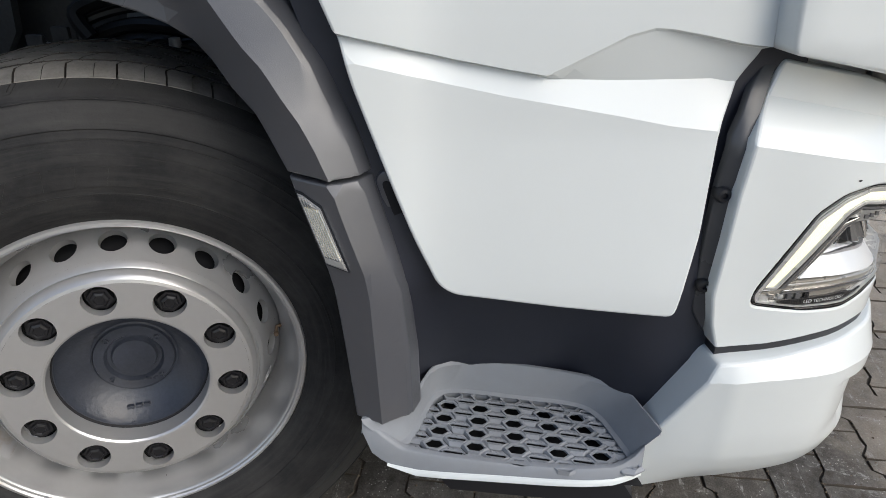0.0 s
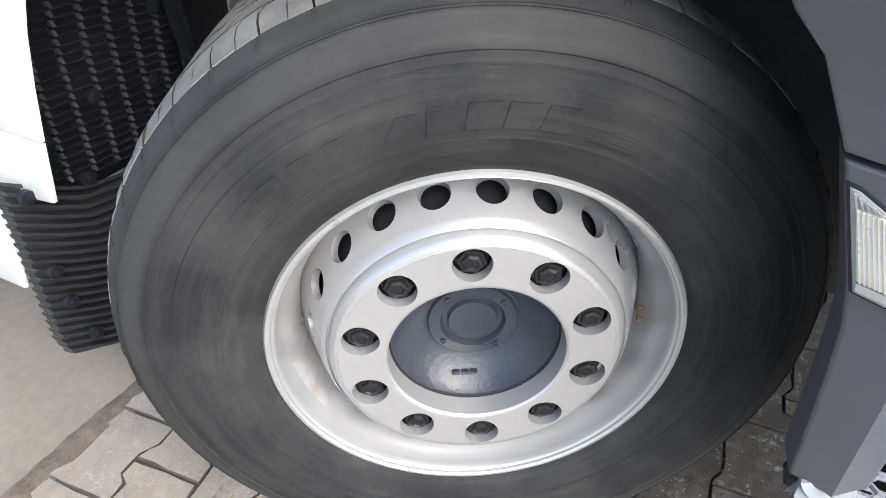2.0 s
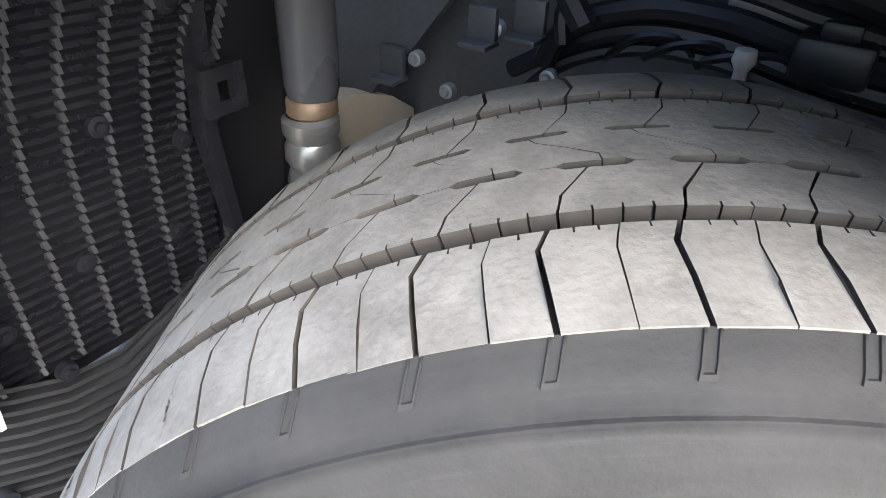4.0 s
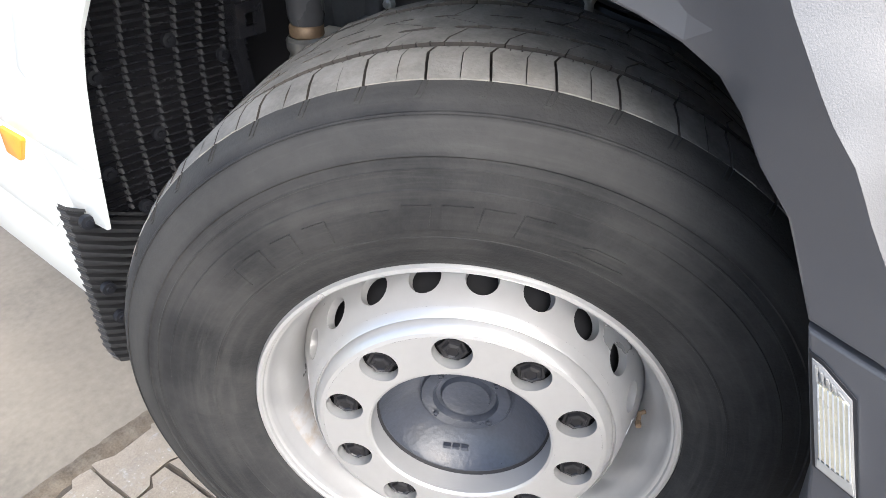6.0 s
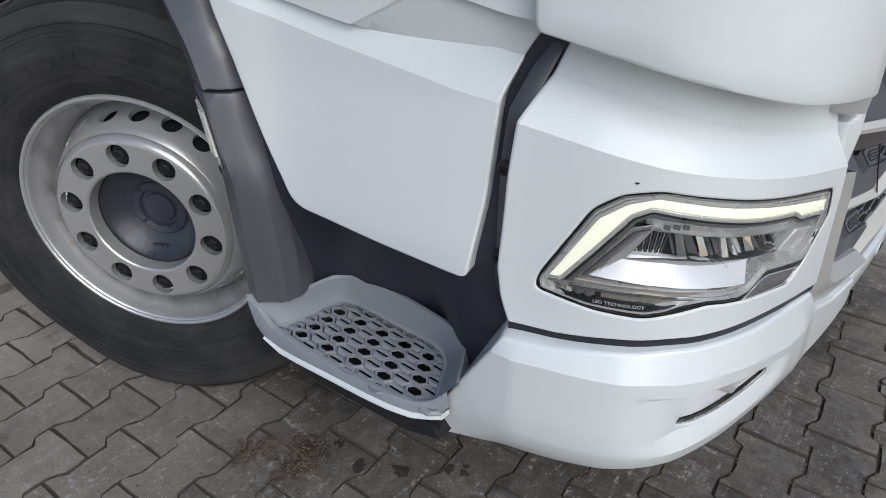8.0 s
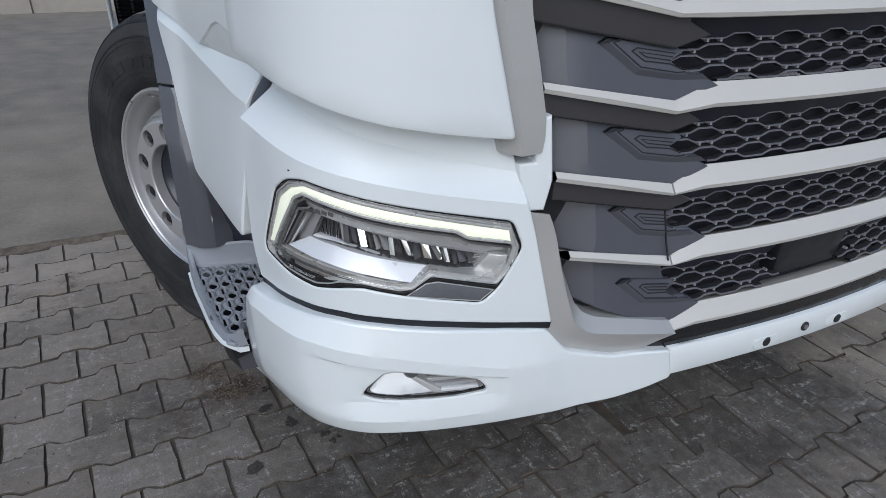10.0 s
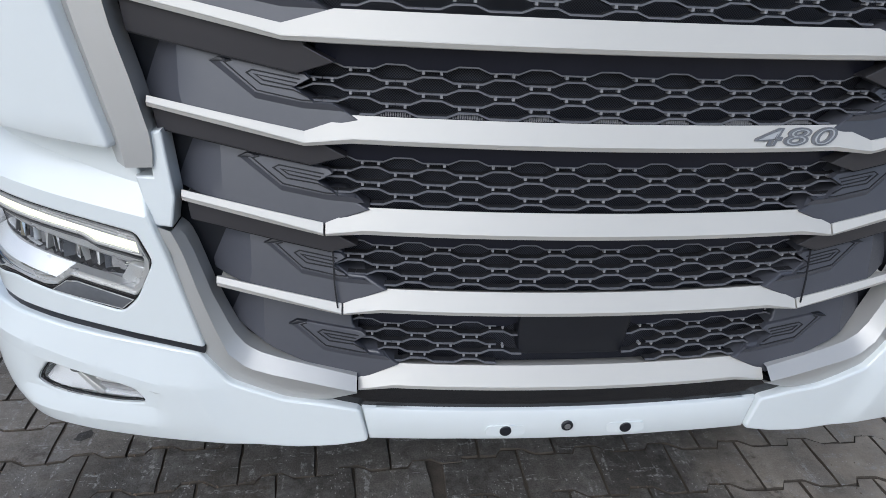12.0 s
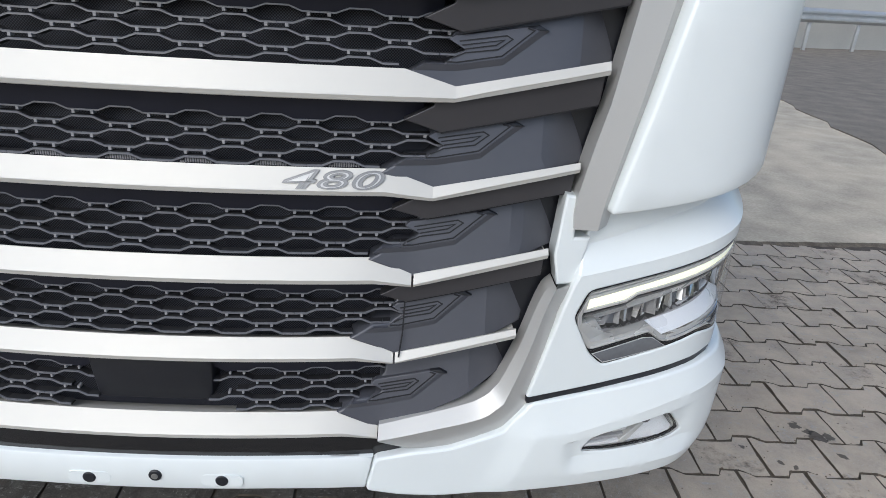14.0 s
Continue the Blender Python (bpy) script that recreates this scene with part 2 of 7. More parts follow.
def paver_material(name, single):
    """Worn concrete: its own tone for each stone, broad cloudy tone, pale scuffs, sand specks and oil spots; shade by
    the bow is put into the colour.
    """
    m = bpy.data.materials.new(name)
    m.use_nodes = True
    nt = m.node_tree
    b = nt.nodes["Principled BSDF"]
    L = nt.links.new
    where = nt.nodes.new("ShaderNodeNewGeometry").outputs["Position"]
    def tex(scale, detail=5, rough=0.55, stretch=None, turn=0.0):
        n = nt.nodes.new("ShaderNodeTexNoise")
        n.inputs["Scale"].default_value, n.inputs["Detail"].default_value, n.inputs["Roughness"].default_value = scale, detail, rough
        v = where
        if stretch:
            w = nt.nodes.new("ShaderNodeMapping")
            w.inputs["Scale"].default_value, w.inputs["Rotation"].default_value = stretch, (0, 0, turn)
            L(where, w.inputs["Vector"])
            v = w.outputs[0]
        L(v, n.inputs["Vector"])
        return n.outputs["Fac"]
    def span(src, a, c, lo, hi):
        n = nt.nodes.new("ShaderNodeMapRange")
        for k, v in (("From Min", a), ("From Max", c), ("To Min", lo), ("To Max", hi)):
            n.inputs[k].default_value = v
        L(src, n.inputs["Value"])
        return n.outputs[0]
    def times(p, q):
        n = nt.nodes.new("ShaderNodeMath")
        n.operation = "MULTIPLY"
        L(p, n.inputs[0])
        L(q, n.inputs[1])
        return n.outputs[0]
    def blend(fac, base, color):
        n = nt.nodes.new("ShaderNodeMix")
        n.data_type = "RGBA"
        L(fac, n.inputs["Factor"])
        L(base, n.inputs["A"])
        n.inputs["B"].default_value = (*color, 1)
        return n.outputs["Result"]
    if single:
        own = nt.nodes.new("ShaderNodeObjectInfo").outputs["Random"]
    else:
        own = nt.nodes.new("ShaderNodeNewGeometry").outputs["Random Per Island"]
    value = times(span(own, 0, 1, 0.72, 1.28), span(tex(2.2), 0.3, 0.7, 0.78, 1.22))
    value = times(value, span(tex(28, 6, 0.65), 0.3, 0.7, 0.72, 1.28))
    value = times(value, span(tex(260, 3), 0.3, 0.7, 0.7, 1.3))
    # shade at the truck's bow and brightness further off are put into the colour
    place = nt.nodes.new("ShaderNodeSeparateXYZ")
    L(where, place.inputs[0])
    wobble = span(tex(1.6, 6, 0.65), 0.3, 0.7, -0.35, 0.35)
    brighter = None
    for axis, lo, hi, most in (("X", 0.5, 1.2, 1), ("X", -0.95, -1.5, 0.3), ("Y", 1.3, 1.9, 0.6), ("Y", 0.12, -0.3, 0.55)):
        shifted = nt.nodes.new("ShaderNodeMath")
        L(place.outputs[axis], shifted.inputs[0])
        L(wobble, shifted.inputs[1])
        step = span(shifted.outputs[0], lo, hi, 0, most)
        if brighter is None:
            brighter = step
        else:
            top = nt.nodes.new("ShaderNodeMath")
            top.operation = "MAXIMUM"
            L(brighter, top.inputs[0])
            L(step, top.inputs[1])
            brighter = top.outputs[0]
    value = times(value, span(brighter, 0, 1, 1.0, 2.3))
    tint = nt.nodes.new("ShaderNodeVectorMath")
    tint.operation = "SCALE"
    tint.inputs[0].default_value = (0.098, 0.0885, 0.0765)
    L(value, tint.inputs["Scale"])
    # same brightening, with a warm pale tone blended in by noise
    col = blend(times(brighter, span(tex(5, 7, 0.7), 0.3, 0.65, 0.35, 0.85)), tint.outputs[0], (0.52, 0.44, 0.345))
    dusty = times(span(tex(7, 8, 0.7), 0.48, 0.66, 0, 0.6), span(tex(90, 4), 0.35, 0.65, 0.3, 1))
    col = blend(dusty, col, (0.21, 0.2, 0.185))
    for turn, st in ((0.5, (30, 6, 1)), (-0.9, (5, 34, 1))):
        scuff = times(span(tex(1.0, 6, 0.7, st, turn), 0.57, 0.63, 0, 0.9), span(tex(70, 4, 0.7), 0.46, 0.6, 0.0, 1))
        col = blend(scuff, col, (0.34, 0.33, 0.31))
    cell = nt.nodes.new("ShaderNodeTexVoronoi")
    cell.inputs["Scale"].default_value = 95
    L(where, cell.inputs["Vector"])
    speck = times(span(cell.outputs["Distance"], 0.12, 0.2, 1, 0), span(tex(14, 4), 0.50, 0.58, 0, 1.0))
    col = blend(speck, col, (0.42, 0.4, 0.36))
    smear = times(span(tex(3.3, 7, 0.75), 0.56, 0.66, 0, 0.85), span(tex(40, 5, 0.7), 0.38, 0.55, 0, 1))
    col = blend(smear, col, (0.06, 0.048, 0.036))
    # oil spots with ragged rims
    ragged = span(tex(45, 4), 0.3, 0.7, -0.009, 0.009)
    for x, y, r in OIL:
        d = nt.nodes.new("ShaderNodeVectorMath")
        d.operation = "DISTANCE"
        L(where, d.inputs[0])
        d.inputs[1].default_value = (x, y, 0)
        s = nt.nodes.new("ShaderNodeMath")
        L(d.outputs["Value"], s.inputs[0])
        L(ragged, s.inputs[1])
        col = blend(span(s.outputs[0], r, r + 0.004, 0.75, 0), col, (0.012, 0.011, 0.01))
    # brown soil left where water has run
    spread = span(tex(17, 6, 0.7), 0.3, 0.7, -0.04, 0.04)
    for x, y, r in MUD:
        d = nt.nodes.new("ShaderNodeVectorMath")
        d.operation = "DISTANCE"
        L(where, d.inputs[0])
        d.inputs[1].default_value = (x, y, 0)
        s = nt.nodes.new("ShaderNodeMath")
        L(d.outputs["Value"], s.inputs[0])
        L(spread, s.inputs[1])
        col = blend(times(span(s.outputs[0], r, r + 0.02, 0.8, 0), span(tex(60, 5, 0.7), 0.35, 0.55, 0.3, 1)), col, (0.05, 0.037, 0.026))
    L(col, b.inputs["Base Color"])
    L(span(tex(9), 0.3, 0.7, 0.68, 0.92), b.inputs["Roughness"])
    b.inputs["Specular IOR Level"].default_value = 0.35
    relief = nt.nodes.new("ShaderNodeBump")
    relief.inputs["Strength"].default_value, relief.inputs["Distance"].default_value = 0.7, 0.003
    L(tex(150, 6, 0.7), relief.inputs["Height"])
    L(relief.outputs[0], b.inputs["Normal"])
    return m


OIL = [(-1.086, 0.955, 0.014), (-1.03, 0.87, 0.017), (-0.926, 0.757, 0.008), (-1.126, 1.09, 0.02), (-1.066, 1.045, 0.012), (-1.156, 0.735, 0.020), (-0.958, 0.779, 0.011), (-0.947, 0.744, 0.007),
       (1.745, 1.012, 0.016), (1.77, 0.978, 0.012), (1.79, 0.955, 0.026), (1.825, 0.955, 0.017), (1.52, 0.654, 0.011), (1.6, 0.822, 0.007), (1.633, 0.803, 0.006), (1.815, 0.857, 0.011), (1.508, 0.894, 0.006)]
MUD = [(-1.235, 1.19, 0.022), (-1.19, 1.16, 0.028), (-1.14, 1.11, 0.028), (-1.105, 1.065, 0.022), (-1.2, 1.06, 0.024), (-1.165, 1.045, 0.022)]
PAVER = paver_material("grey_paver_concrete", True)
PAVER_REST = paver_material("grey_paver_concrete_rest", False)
JOINT = material("joint_soil", (0.075, 0.062, 0.048), 0.95, var=0.4, scale=20, bump=0.6, bump_scale=150)
GRIT = material("brown_grit", (0.13, 0.1, 0.072), 0.95, var=0.5, scale=30)
CONCRETE = brighten_towards_x(material("worn_concrete", (0.175, 0.158, 0.132), 0.85, var=0.3, scale=3.5, bump=0.35, bump_scale=120, dirt=(0.235, 0.205, 0.165), dirt_amount=0.55, dirt_scale=0.9), 0.6, 1.5, (2.35, 2.35, 2.3))
DIRT = material("dry_dirt", (0.19, 0.165, 0.135), 0.95, var=0.3, scale=3, bump=0.8, bump_scale=30)
GALV = material("galvanised_steel", (0.5, 0.52, 0.53), 0.45, metal=0.6, var=0.1, scale=4)
WALL = material("grey_wall_panel", (0.42, 0.42, 0.4), 0.7, var=0.06, scale=1.5)
WALL_BROWN = material("brownish_concrete", (0.3, 0.275, 0.24), 0.85, var=0.12, scale=1.0, bump=0.3, bump_scale=60)
BELLOWS = material("grey_metal", (0.3, 0.3, 0.29), 0.3, metal=0.7, var=0.2, scale=10)
BEIGE = material("beige_panel", (0.62, 0.54, 0.42), 0.6, var=0.08, scale=5)
COPPER = material("rusty_clamp", (0.2, 0.14, 0.09), 0.5, metal=0.4, var=0.3, scale=15)


# ---- mesh tools ----
def part(name, bm, mat, parent=None, label="", sharp=38.0, category="", group="", kind=""):
    bmesh.ops.remove_doubles(bm, verts=bm.verts, dist=1e-5)
    bm.normal_update()
    limit = radians(sharp)
    for e in bm.edges:
        e.smooth = len(e.link_faces) == 2 and e.calc_face_angle(0) < limit
    for f in bm.faces:
        f.smooth = True
    me = bpy.data.meshes.new(name)
    bm.to_mesh(me)
    bm.free()
    for m in mat if isinstance(mat, (list, tuple)) else (mat,):
        me.materials.append(m)
    ob = new(name, me)
    ob.parent = parent
    return tagged(ob, label, category, group, kind)


def empty(name, label, category, group="", m=None):
    ob = new(name)
    if m is not None:
        ob.matrix_world = m
    return tagged(ob, label, category, group)


def dense(outline, step):
    out = []
    for (a, b), (c, d) in zip(outline, outline[1:] + outline[:1]):
        n = max(1, math.ceil(math.hypot(c - a, d - b) / step))
        out += [(a + (c - a) * i / n, b + (d - b) * i / n) for i in range(n)]
    return out


def rounded(outline, r, seg=4):
    """A polygon with its corners rounded."""
    out, n = [], len(outline)
    for i in range(n):
        p, a, b = (Vector(outline[j % n]) for j in (i, i - 1, i + 1))
        ra = min(r, (a - p).length * 0.45)
        rb = min(r, (b - p).length * 0.45)
        s, e = p + (a - p).normalized() * ra, p + (b - p).normalized() * rb
        for k in range(seg + 1):
            t = k / seg
            q = s * (1 - t) ** 2 + p * 2 * t * (1 - t) + e * t * t
            out.append((q.x, q.y))
    return out


def inside(poly, u, v):
    hit = False
    for (a, b), (c, d) in zip(poly, poly[1:] + poly[:1]):
        if (b > v) != (d > v) and u < a + (c - a) * (v - b) / (d - b):
            hit = not hit
    return hit


def inset(poly, r):
    """The polygon moved inwards by r (outwards if r is negative)."""
    area = sum(a[0] * b[1] - b[0] * a[1] for a, b in zip(poly, poly[1:] + poly[:1]))
    sign, out, n = (1 if area > 0 else -1), [], len(poly)
    for i in range(n):
        p, a, b = Vector(poly[i]), Vector(poly[i - 1]), Vector(poly[(i + 1) % n])
        e, f = (p - a).normalized(), (b - p).normalized()
        m = Vector((-(e.y + f.y), e.x + f.x))
        if m.length < 1e-6:
            m = Vector((-e.y, e.x))
        m.normalize()
        q = p + m * (sign * r / max(0.55, m.dot(Vector((-e.y, e.x)))))
        out.append((q.x, q.y))
    return out


def sheet(outline, place, thick=0.02, step=0.03, bevel=0.003, hole=None, cuts=()):
    """A panel: a polygon in (u, v), with a hole if given, meshed with a grid of points and laid on place(u, v, depth),
    with a rounded rim and returned edges. cuts: segments along which the mesh has edges."""
    loops = [dense(list(outline), step)] + ([dense(list(hole), step)] if hole else [])
    whole = lambda u, v: inside(loops[0], u, v) and not (hole and inside(loops[1], u, v))
    pts, edges, rounding = [], [], {}
    def loop(poly, deep):
        k = len(pts)
        pts.extend(poly)
        edges.extend((k + i, k + (i + 1) % len(poly)) for i in range(len(poly)))
        rounding.update({k + i: deep for i in range(len(poly))})
    for n, poly in enumerate(loops):
        loop(poly, bevel)
        if bevel:
            loop(inset(poly, bevel * 0.35 * (-1 if n else 1)), bevel * 0.3)
            loop(inset(poly, bevel * (-1 if n else 1)), 0.0)
    for a, b in cuts:
        k = max(1, math.ceil(math.hypot(b[0] - a[0], b[1] - a[1]) / step))
        row = [(a[0] + (b[0] - a[0]) * i / k, a[1] + (b[1] - a[1]) * i / k) for i in range(k + 1)]
        for p, q in zip(row, row[1:]):
            if whole(*p) and whole(*q):
                edges.append((len(pts), len(pts) + 1))
                pts.extend((p, q))
    us, vs = [p[0] for p in loops[0]], [p[1] for p in loops[0]]
    rim = np.array([p for l in loops for p in l])
    for n, u in enumerate(np.arange(min(us) + step / 2, max(us), step)):
        for v in np.arange(min(vs) + step / 2 * (1 + n % 2) / 2, max(vs), step):
            if ((rim - (u, v)) ** 2).sum(1).min() > (step * 0.45 + bevel) ** 2 and whole(u, v):
                pts.append((float(u), float(v)))
    verts, _, faces, origin, _, _ = delaunay_2d_cdt([Vector(p) for p in pts], edges, [], 0, 1e-7)
    bm = bmesh.new()
    deep = [min([rounding[i] for i in o if i in rounding], default=0.0) for o in origin]
    made = [bm.verts.new(place(p.x, p.y, d)) for p, d in zip(verts, deep)]
    for f in faces:
        m = sum((verts[i] for i in f), Vector((0, 0))) / 3
        if whole(m.x, m.y):
            bm.faces.new([made[i] for i in f])
    where = {v: (p.x, p.y) for v, p in zip(made, verts)}
    border = [e for e in bm.edges if len(e.link_faces) == 1]
    low = {v: bm.verts.new(place(*where[v], thick)) for e in border for v in e.verts}
    for e in border:
        a, b = e.link_loops[0].vert, e.link_loops[0].link_loop_next.vert
        bm.faces.new((b, a, low[a], low[b]))
    bmesh.ops.delete(bm, geom=[v for v in bm.verts if not v.link_faces], context="VERTS")
    return bm


def prism(bm, pts, a, b):
    """A solid between two outlines made by a(p) and b(p) from the same points."""
    lo, hi = [bm.verts.new(a(p)) for p in pts], [bm.verts.new(b(p)) for p in pts]
    n = len(pts)
    for i in range(n):
        bm.faces.new((lo[i], lo[(i + 1) % n], hi[(i + 1) % n], hi[i]))
    bm.faces.new(hi)
    bm.faces.new(lo[::-1])
    return bm


def box(bm, lo, hi, m=Matrix(), bevel=0.0):
    r = bmesh.ops.create_cube(bm, size=1)
    size, mid = [h - l for l, h in zip(lo, hi)], [(h + l) / 2 for l, h in zip(lo, hi)]
    for v in r["verts"]:
        v.co = m @ Vector([c * s + o for c, s, o in zip(v.co, size, mid)])
    if bevel:
        edges = {e for v in r["verts"] for e in v.link_edges}
        bmesh.ops.bevel(bm, geom=list(edges), offset=bevel, segments=2, affect="EDGES", profile=0.5)
    return bm


def lathe(bm, profile, n, m=Matrix(), close=False):
    rings = []
    for r, a in profile:
        rings.append([bm.verts.new(m @ Vector((r * math.cos(2 * math.pi * i / n), r * math.sin(2 * math.pi * i / n), a))) for i in range(n)] if r > 1e-6 else [bm.verts.new(m @ Vector((0, 0, a)))] * n)
    pairs = list(zip(rings, rings[1:])) + ([(rings[-1], rings[0])] if close else [])
    for p, q in pairs:
        for i in range(n):
            j = (i + 1) % n
            f = list(dict.fromkeys((p[i], p[j], q[j], q[i])))
            if len(f) > 2:
                bm.faces.new(f)
    return bm


def rod(bm, pts, r, n=6):
    """A round bar along points."""
    rings = []
    for i, p in enumerate(pts):
        p = Vector(p)
        d = (Vector(pts[min(i + 1, len(pts) - 1)]) - Vector(pts[max(i - 1, 0)])).normalized()
        x = d.orthogonal().normalized() if i == 0 else (x - d * x.dot(d)).normalized()
        y = d.cross(x)
        rings.append([bm.verts.new(p + r * (math.cos(2 * math.pi * k / n) * x + math.sin(2 * math.pi * k / n) * y)) for k in range(n)])
    for a, b in zip(rings, rings[1:]):
        for k in range(n):
            bm.faces.new((a[k], a[(k + 1) % n], b[(k + 1) % n], b[k]))
    bm.faces.new(rings[0][::-1])
    bm.faces.new(rings[-1])
    return bm


def lerp(table, x):
    return float(np.interp(x, [p[0] for p in table], [p[1] for p in table]))


# ---- the cab's plan: half width and depth from the middle of the front round the corner to the side ----
PLAN = [(-0.2, 0.181), (0, 0.178), (0.2, 0.181), (0.37, 0.19), (0.52, 0.209), (0.665, 0.236), (0.79, 0.262), (0.9, 0.292),
        (0.98, 0.33), (1.035, 0.385), (1.07, 0.455), (1.098, 0.545), (1.124, 0.63), (1.147, 0.79), (1.17, 0.957),
        (1.19, 1.02), (1.206, 1.085), (1.22, 1.2), (1.225, 1.4), (1.225, 1.8), (1.225, 2.2)]


def spline(points, k=24):
    pts, out = np.array(points), []
    for p0, p1, p2, p3 in zip(pts, pts[1:], pts[2:], pts[3:]):
        for t in np.linspace(0, 1, k, endpoint=False):
            out.append(0.5 * (2 * p1 + (p2 - p0) * t + (2 * p0 - 5 * p1 + 4 * p2 - p3) * t * t + (3 * p1 - p0 - 3 * p2 + p3) * t**3))
    return np.array(out)


CURVE = spline(PLAN)
ALONG = np.r_[0, np.cumsum(np.hypot(*np.diff(CURVE, axis=0).T))]
TANGENT = np.gradient(CURVE, axis=0)
TANGENT /= np.linalg.norm(TANGENT, axis=1)[:, None]
KERNEL = np.ones(9) / 9
SMOOTH = np.stack([np.convolve(np.pad(TANGENT[:, i], 4, mode="edge"), KERNEL, "valid") for i in (0, 1)], 1)


def on_body(side, off=lambda s, z: 0.0):
    """place() for panels on the cab: s along the plan, z up, depth inwards from the offset surface."""
    def place(s, z, depth):
        sign = 1 if s >= 0 else -1
        q = abs(s)
        x, y, tx, ty = (float(np.interp(q, ALONG, c)) for c in (CURVE[:, 0], CURVE[:, 1], SMOOTH[:, 0], SMOOTH[:, 1]))
        n = math.hypot(tx, ty)
        d = off(q, z) - depth
        return Vector((side * sign * (x + d * ty / n), y - d * tx / n, z))
    return place


def front_y(x):
    return 0.178 + 0.17 * x * x


def on_front(off=lambda x, z: 0.0):
    return lambda x, z, depth: Vector((x, front_y(x) + off(x, z) + depth, z))


def bell(s, mid, half):
    return max(0.0, math.cos(min(abs(s - mid) / half, 1) * math.pi / 2)) ** 2


# ---- the truck ----
truck = empty("truck", "white heavy truck with barred grille, parked on grey pavers", "truck")


FOLD_LOW = [(0.65, 0.845), (0.728, 0.862), (0.858, 0.885), (1.009, 0.916), (1.105, 0.931), (1.198, 0.947), (1.285, 0.961), (1.32, 0.966)]
FOLD_HIGH = [(0.65, 0.893), (0.8, 0.921), (0.9295, 0.952), (1.043, 0.974), (1.167, 0.997), (1.25, 1.012), (1.32, 1.024)]


def lamp_off(s, z):
    """The headlamp panel: an upright face, a facet that leans back over the lamp, and a steep strip up to the cab."""
    low, high = lerp(FOLD_LOW, s), lerp(FOLD_HIGH, s)
    deep = lerp([(0.65, 0.014), (0.75, 0.026), (0.85, 0.038), (0.95, 0.046), (1.1, 0.05), (1.3, 0.05)], s)
    lean = max(0.0, min(1.0, (z - low) / (high - low)))
    return 0.008 * bell(s, 1.12, 0.3) - deep * lean - 0.15 * max(0.0, z - high)


BUMPER_FOLD = [(0.6, 0.54), (0.75, 0.548), (0.85, 0.574), (0.936, 0.594), (1.0, 0.606), (1.0676, 0.614), (1.2, 0.614), (1.34, 0.606)]
SCOOP_TOP = [(0.72, 0.5245), (0.773, 0.5345), (0.88, 0.5575), (0.98, 0.576), (1.07, 0.588), (1.1, 0.59)]


def bumper_off(s, z):
    """Upper shelf, ridge, a scoop round the fog lamp, a rounded lower lip, and a flatter facet beside the grille trim."""
    ridge = lerp(BUMPER_FOLD, s)
    bulge = lerp([(0.30, -0.07), (0.345, -0.03), (0.39, 0.008), (0.42, 0.024), (0.455, 0.036), (0.5, 0.041), (ridge, 0.044), (0.66, lerp([(0.54, -0.02), (0.572, 0.006), (0.61, 0.018)], ridge))], z)
    fold = lerp([(0.42, 0.634), (0.542, 0.68), (0.614, 0.719)], z)
    near = max(0.0, min(1.0, (0.9 - s) / 0.15))
    q = s + (0.70 - fold) * near
    wide = lerp([(0.3, 0.0), (0.55, 0.04), (0.645, 0.1), (0.70, 0.40), (0.78, 0.5), (0.95, 0.62), (1.1, 1), (1.25, 1), (1.33, 0.45), (1.4, 0.0)], q)
    deep = lerp([(0.735, 0.0), (0.765, 0.010), (0.8, 0.011), (0.96, 0.013), (1.0, 0.017), (1.03, 0.009), (1.09, 0.0)], s)
    brim = lerp(SCOOP_TOP, s)
    scoop = lerp([(0.448, 0.0), (0.486, 1.0), (brim - 0.009, 1.0), (brim, 0.0)], z)
    return bulge * wide - deep * scoop


HEADLAMP = rounded([(1.236, 0.722), (1.232, 0.748), (1.172, 0.864), (1.139, 0.889), (1.095, 0.899), (1.02, 0.888), (0.92, 0.867), (0.84, 0.851), (0.748, 0.833),
                    (0.727, 0.783), (0.765, 0.71), (0.795, 0.681), (0.93, 0.707), (1.0, 0.722), (1.05, 0.713), (1.085, 0.705), (1.15, 0.708)], 0.012, 3)
FOG = rounded([(1.004, 0.500), (0.996, 0.516), (0.966, 0.551), (0.945, 0.555), (0.9, 0.549), (0.82, 0.530), (0.795, 0.522), (0.779, 0.502), (0.781, 0.494), (0.83, 0.489), (0.94, 0.490), (0.985, 0.494)], 0.006, 3)


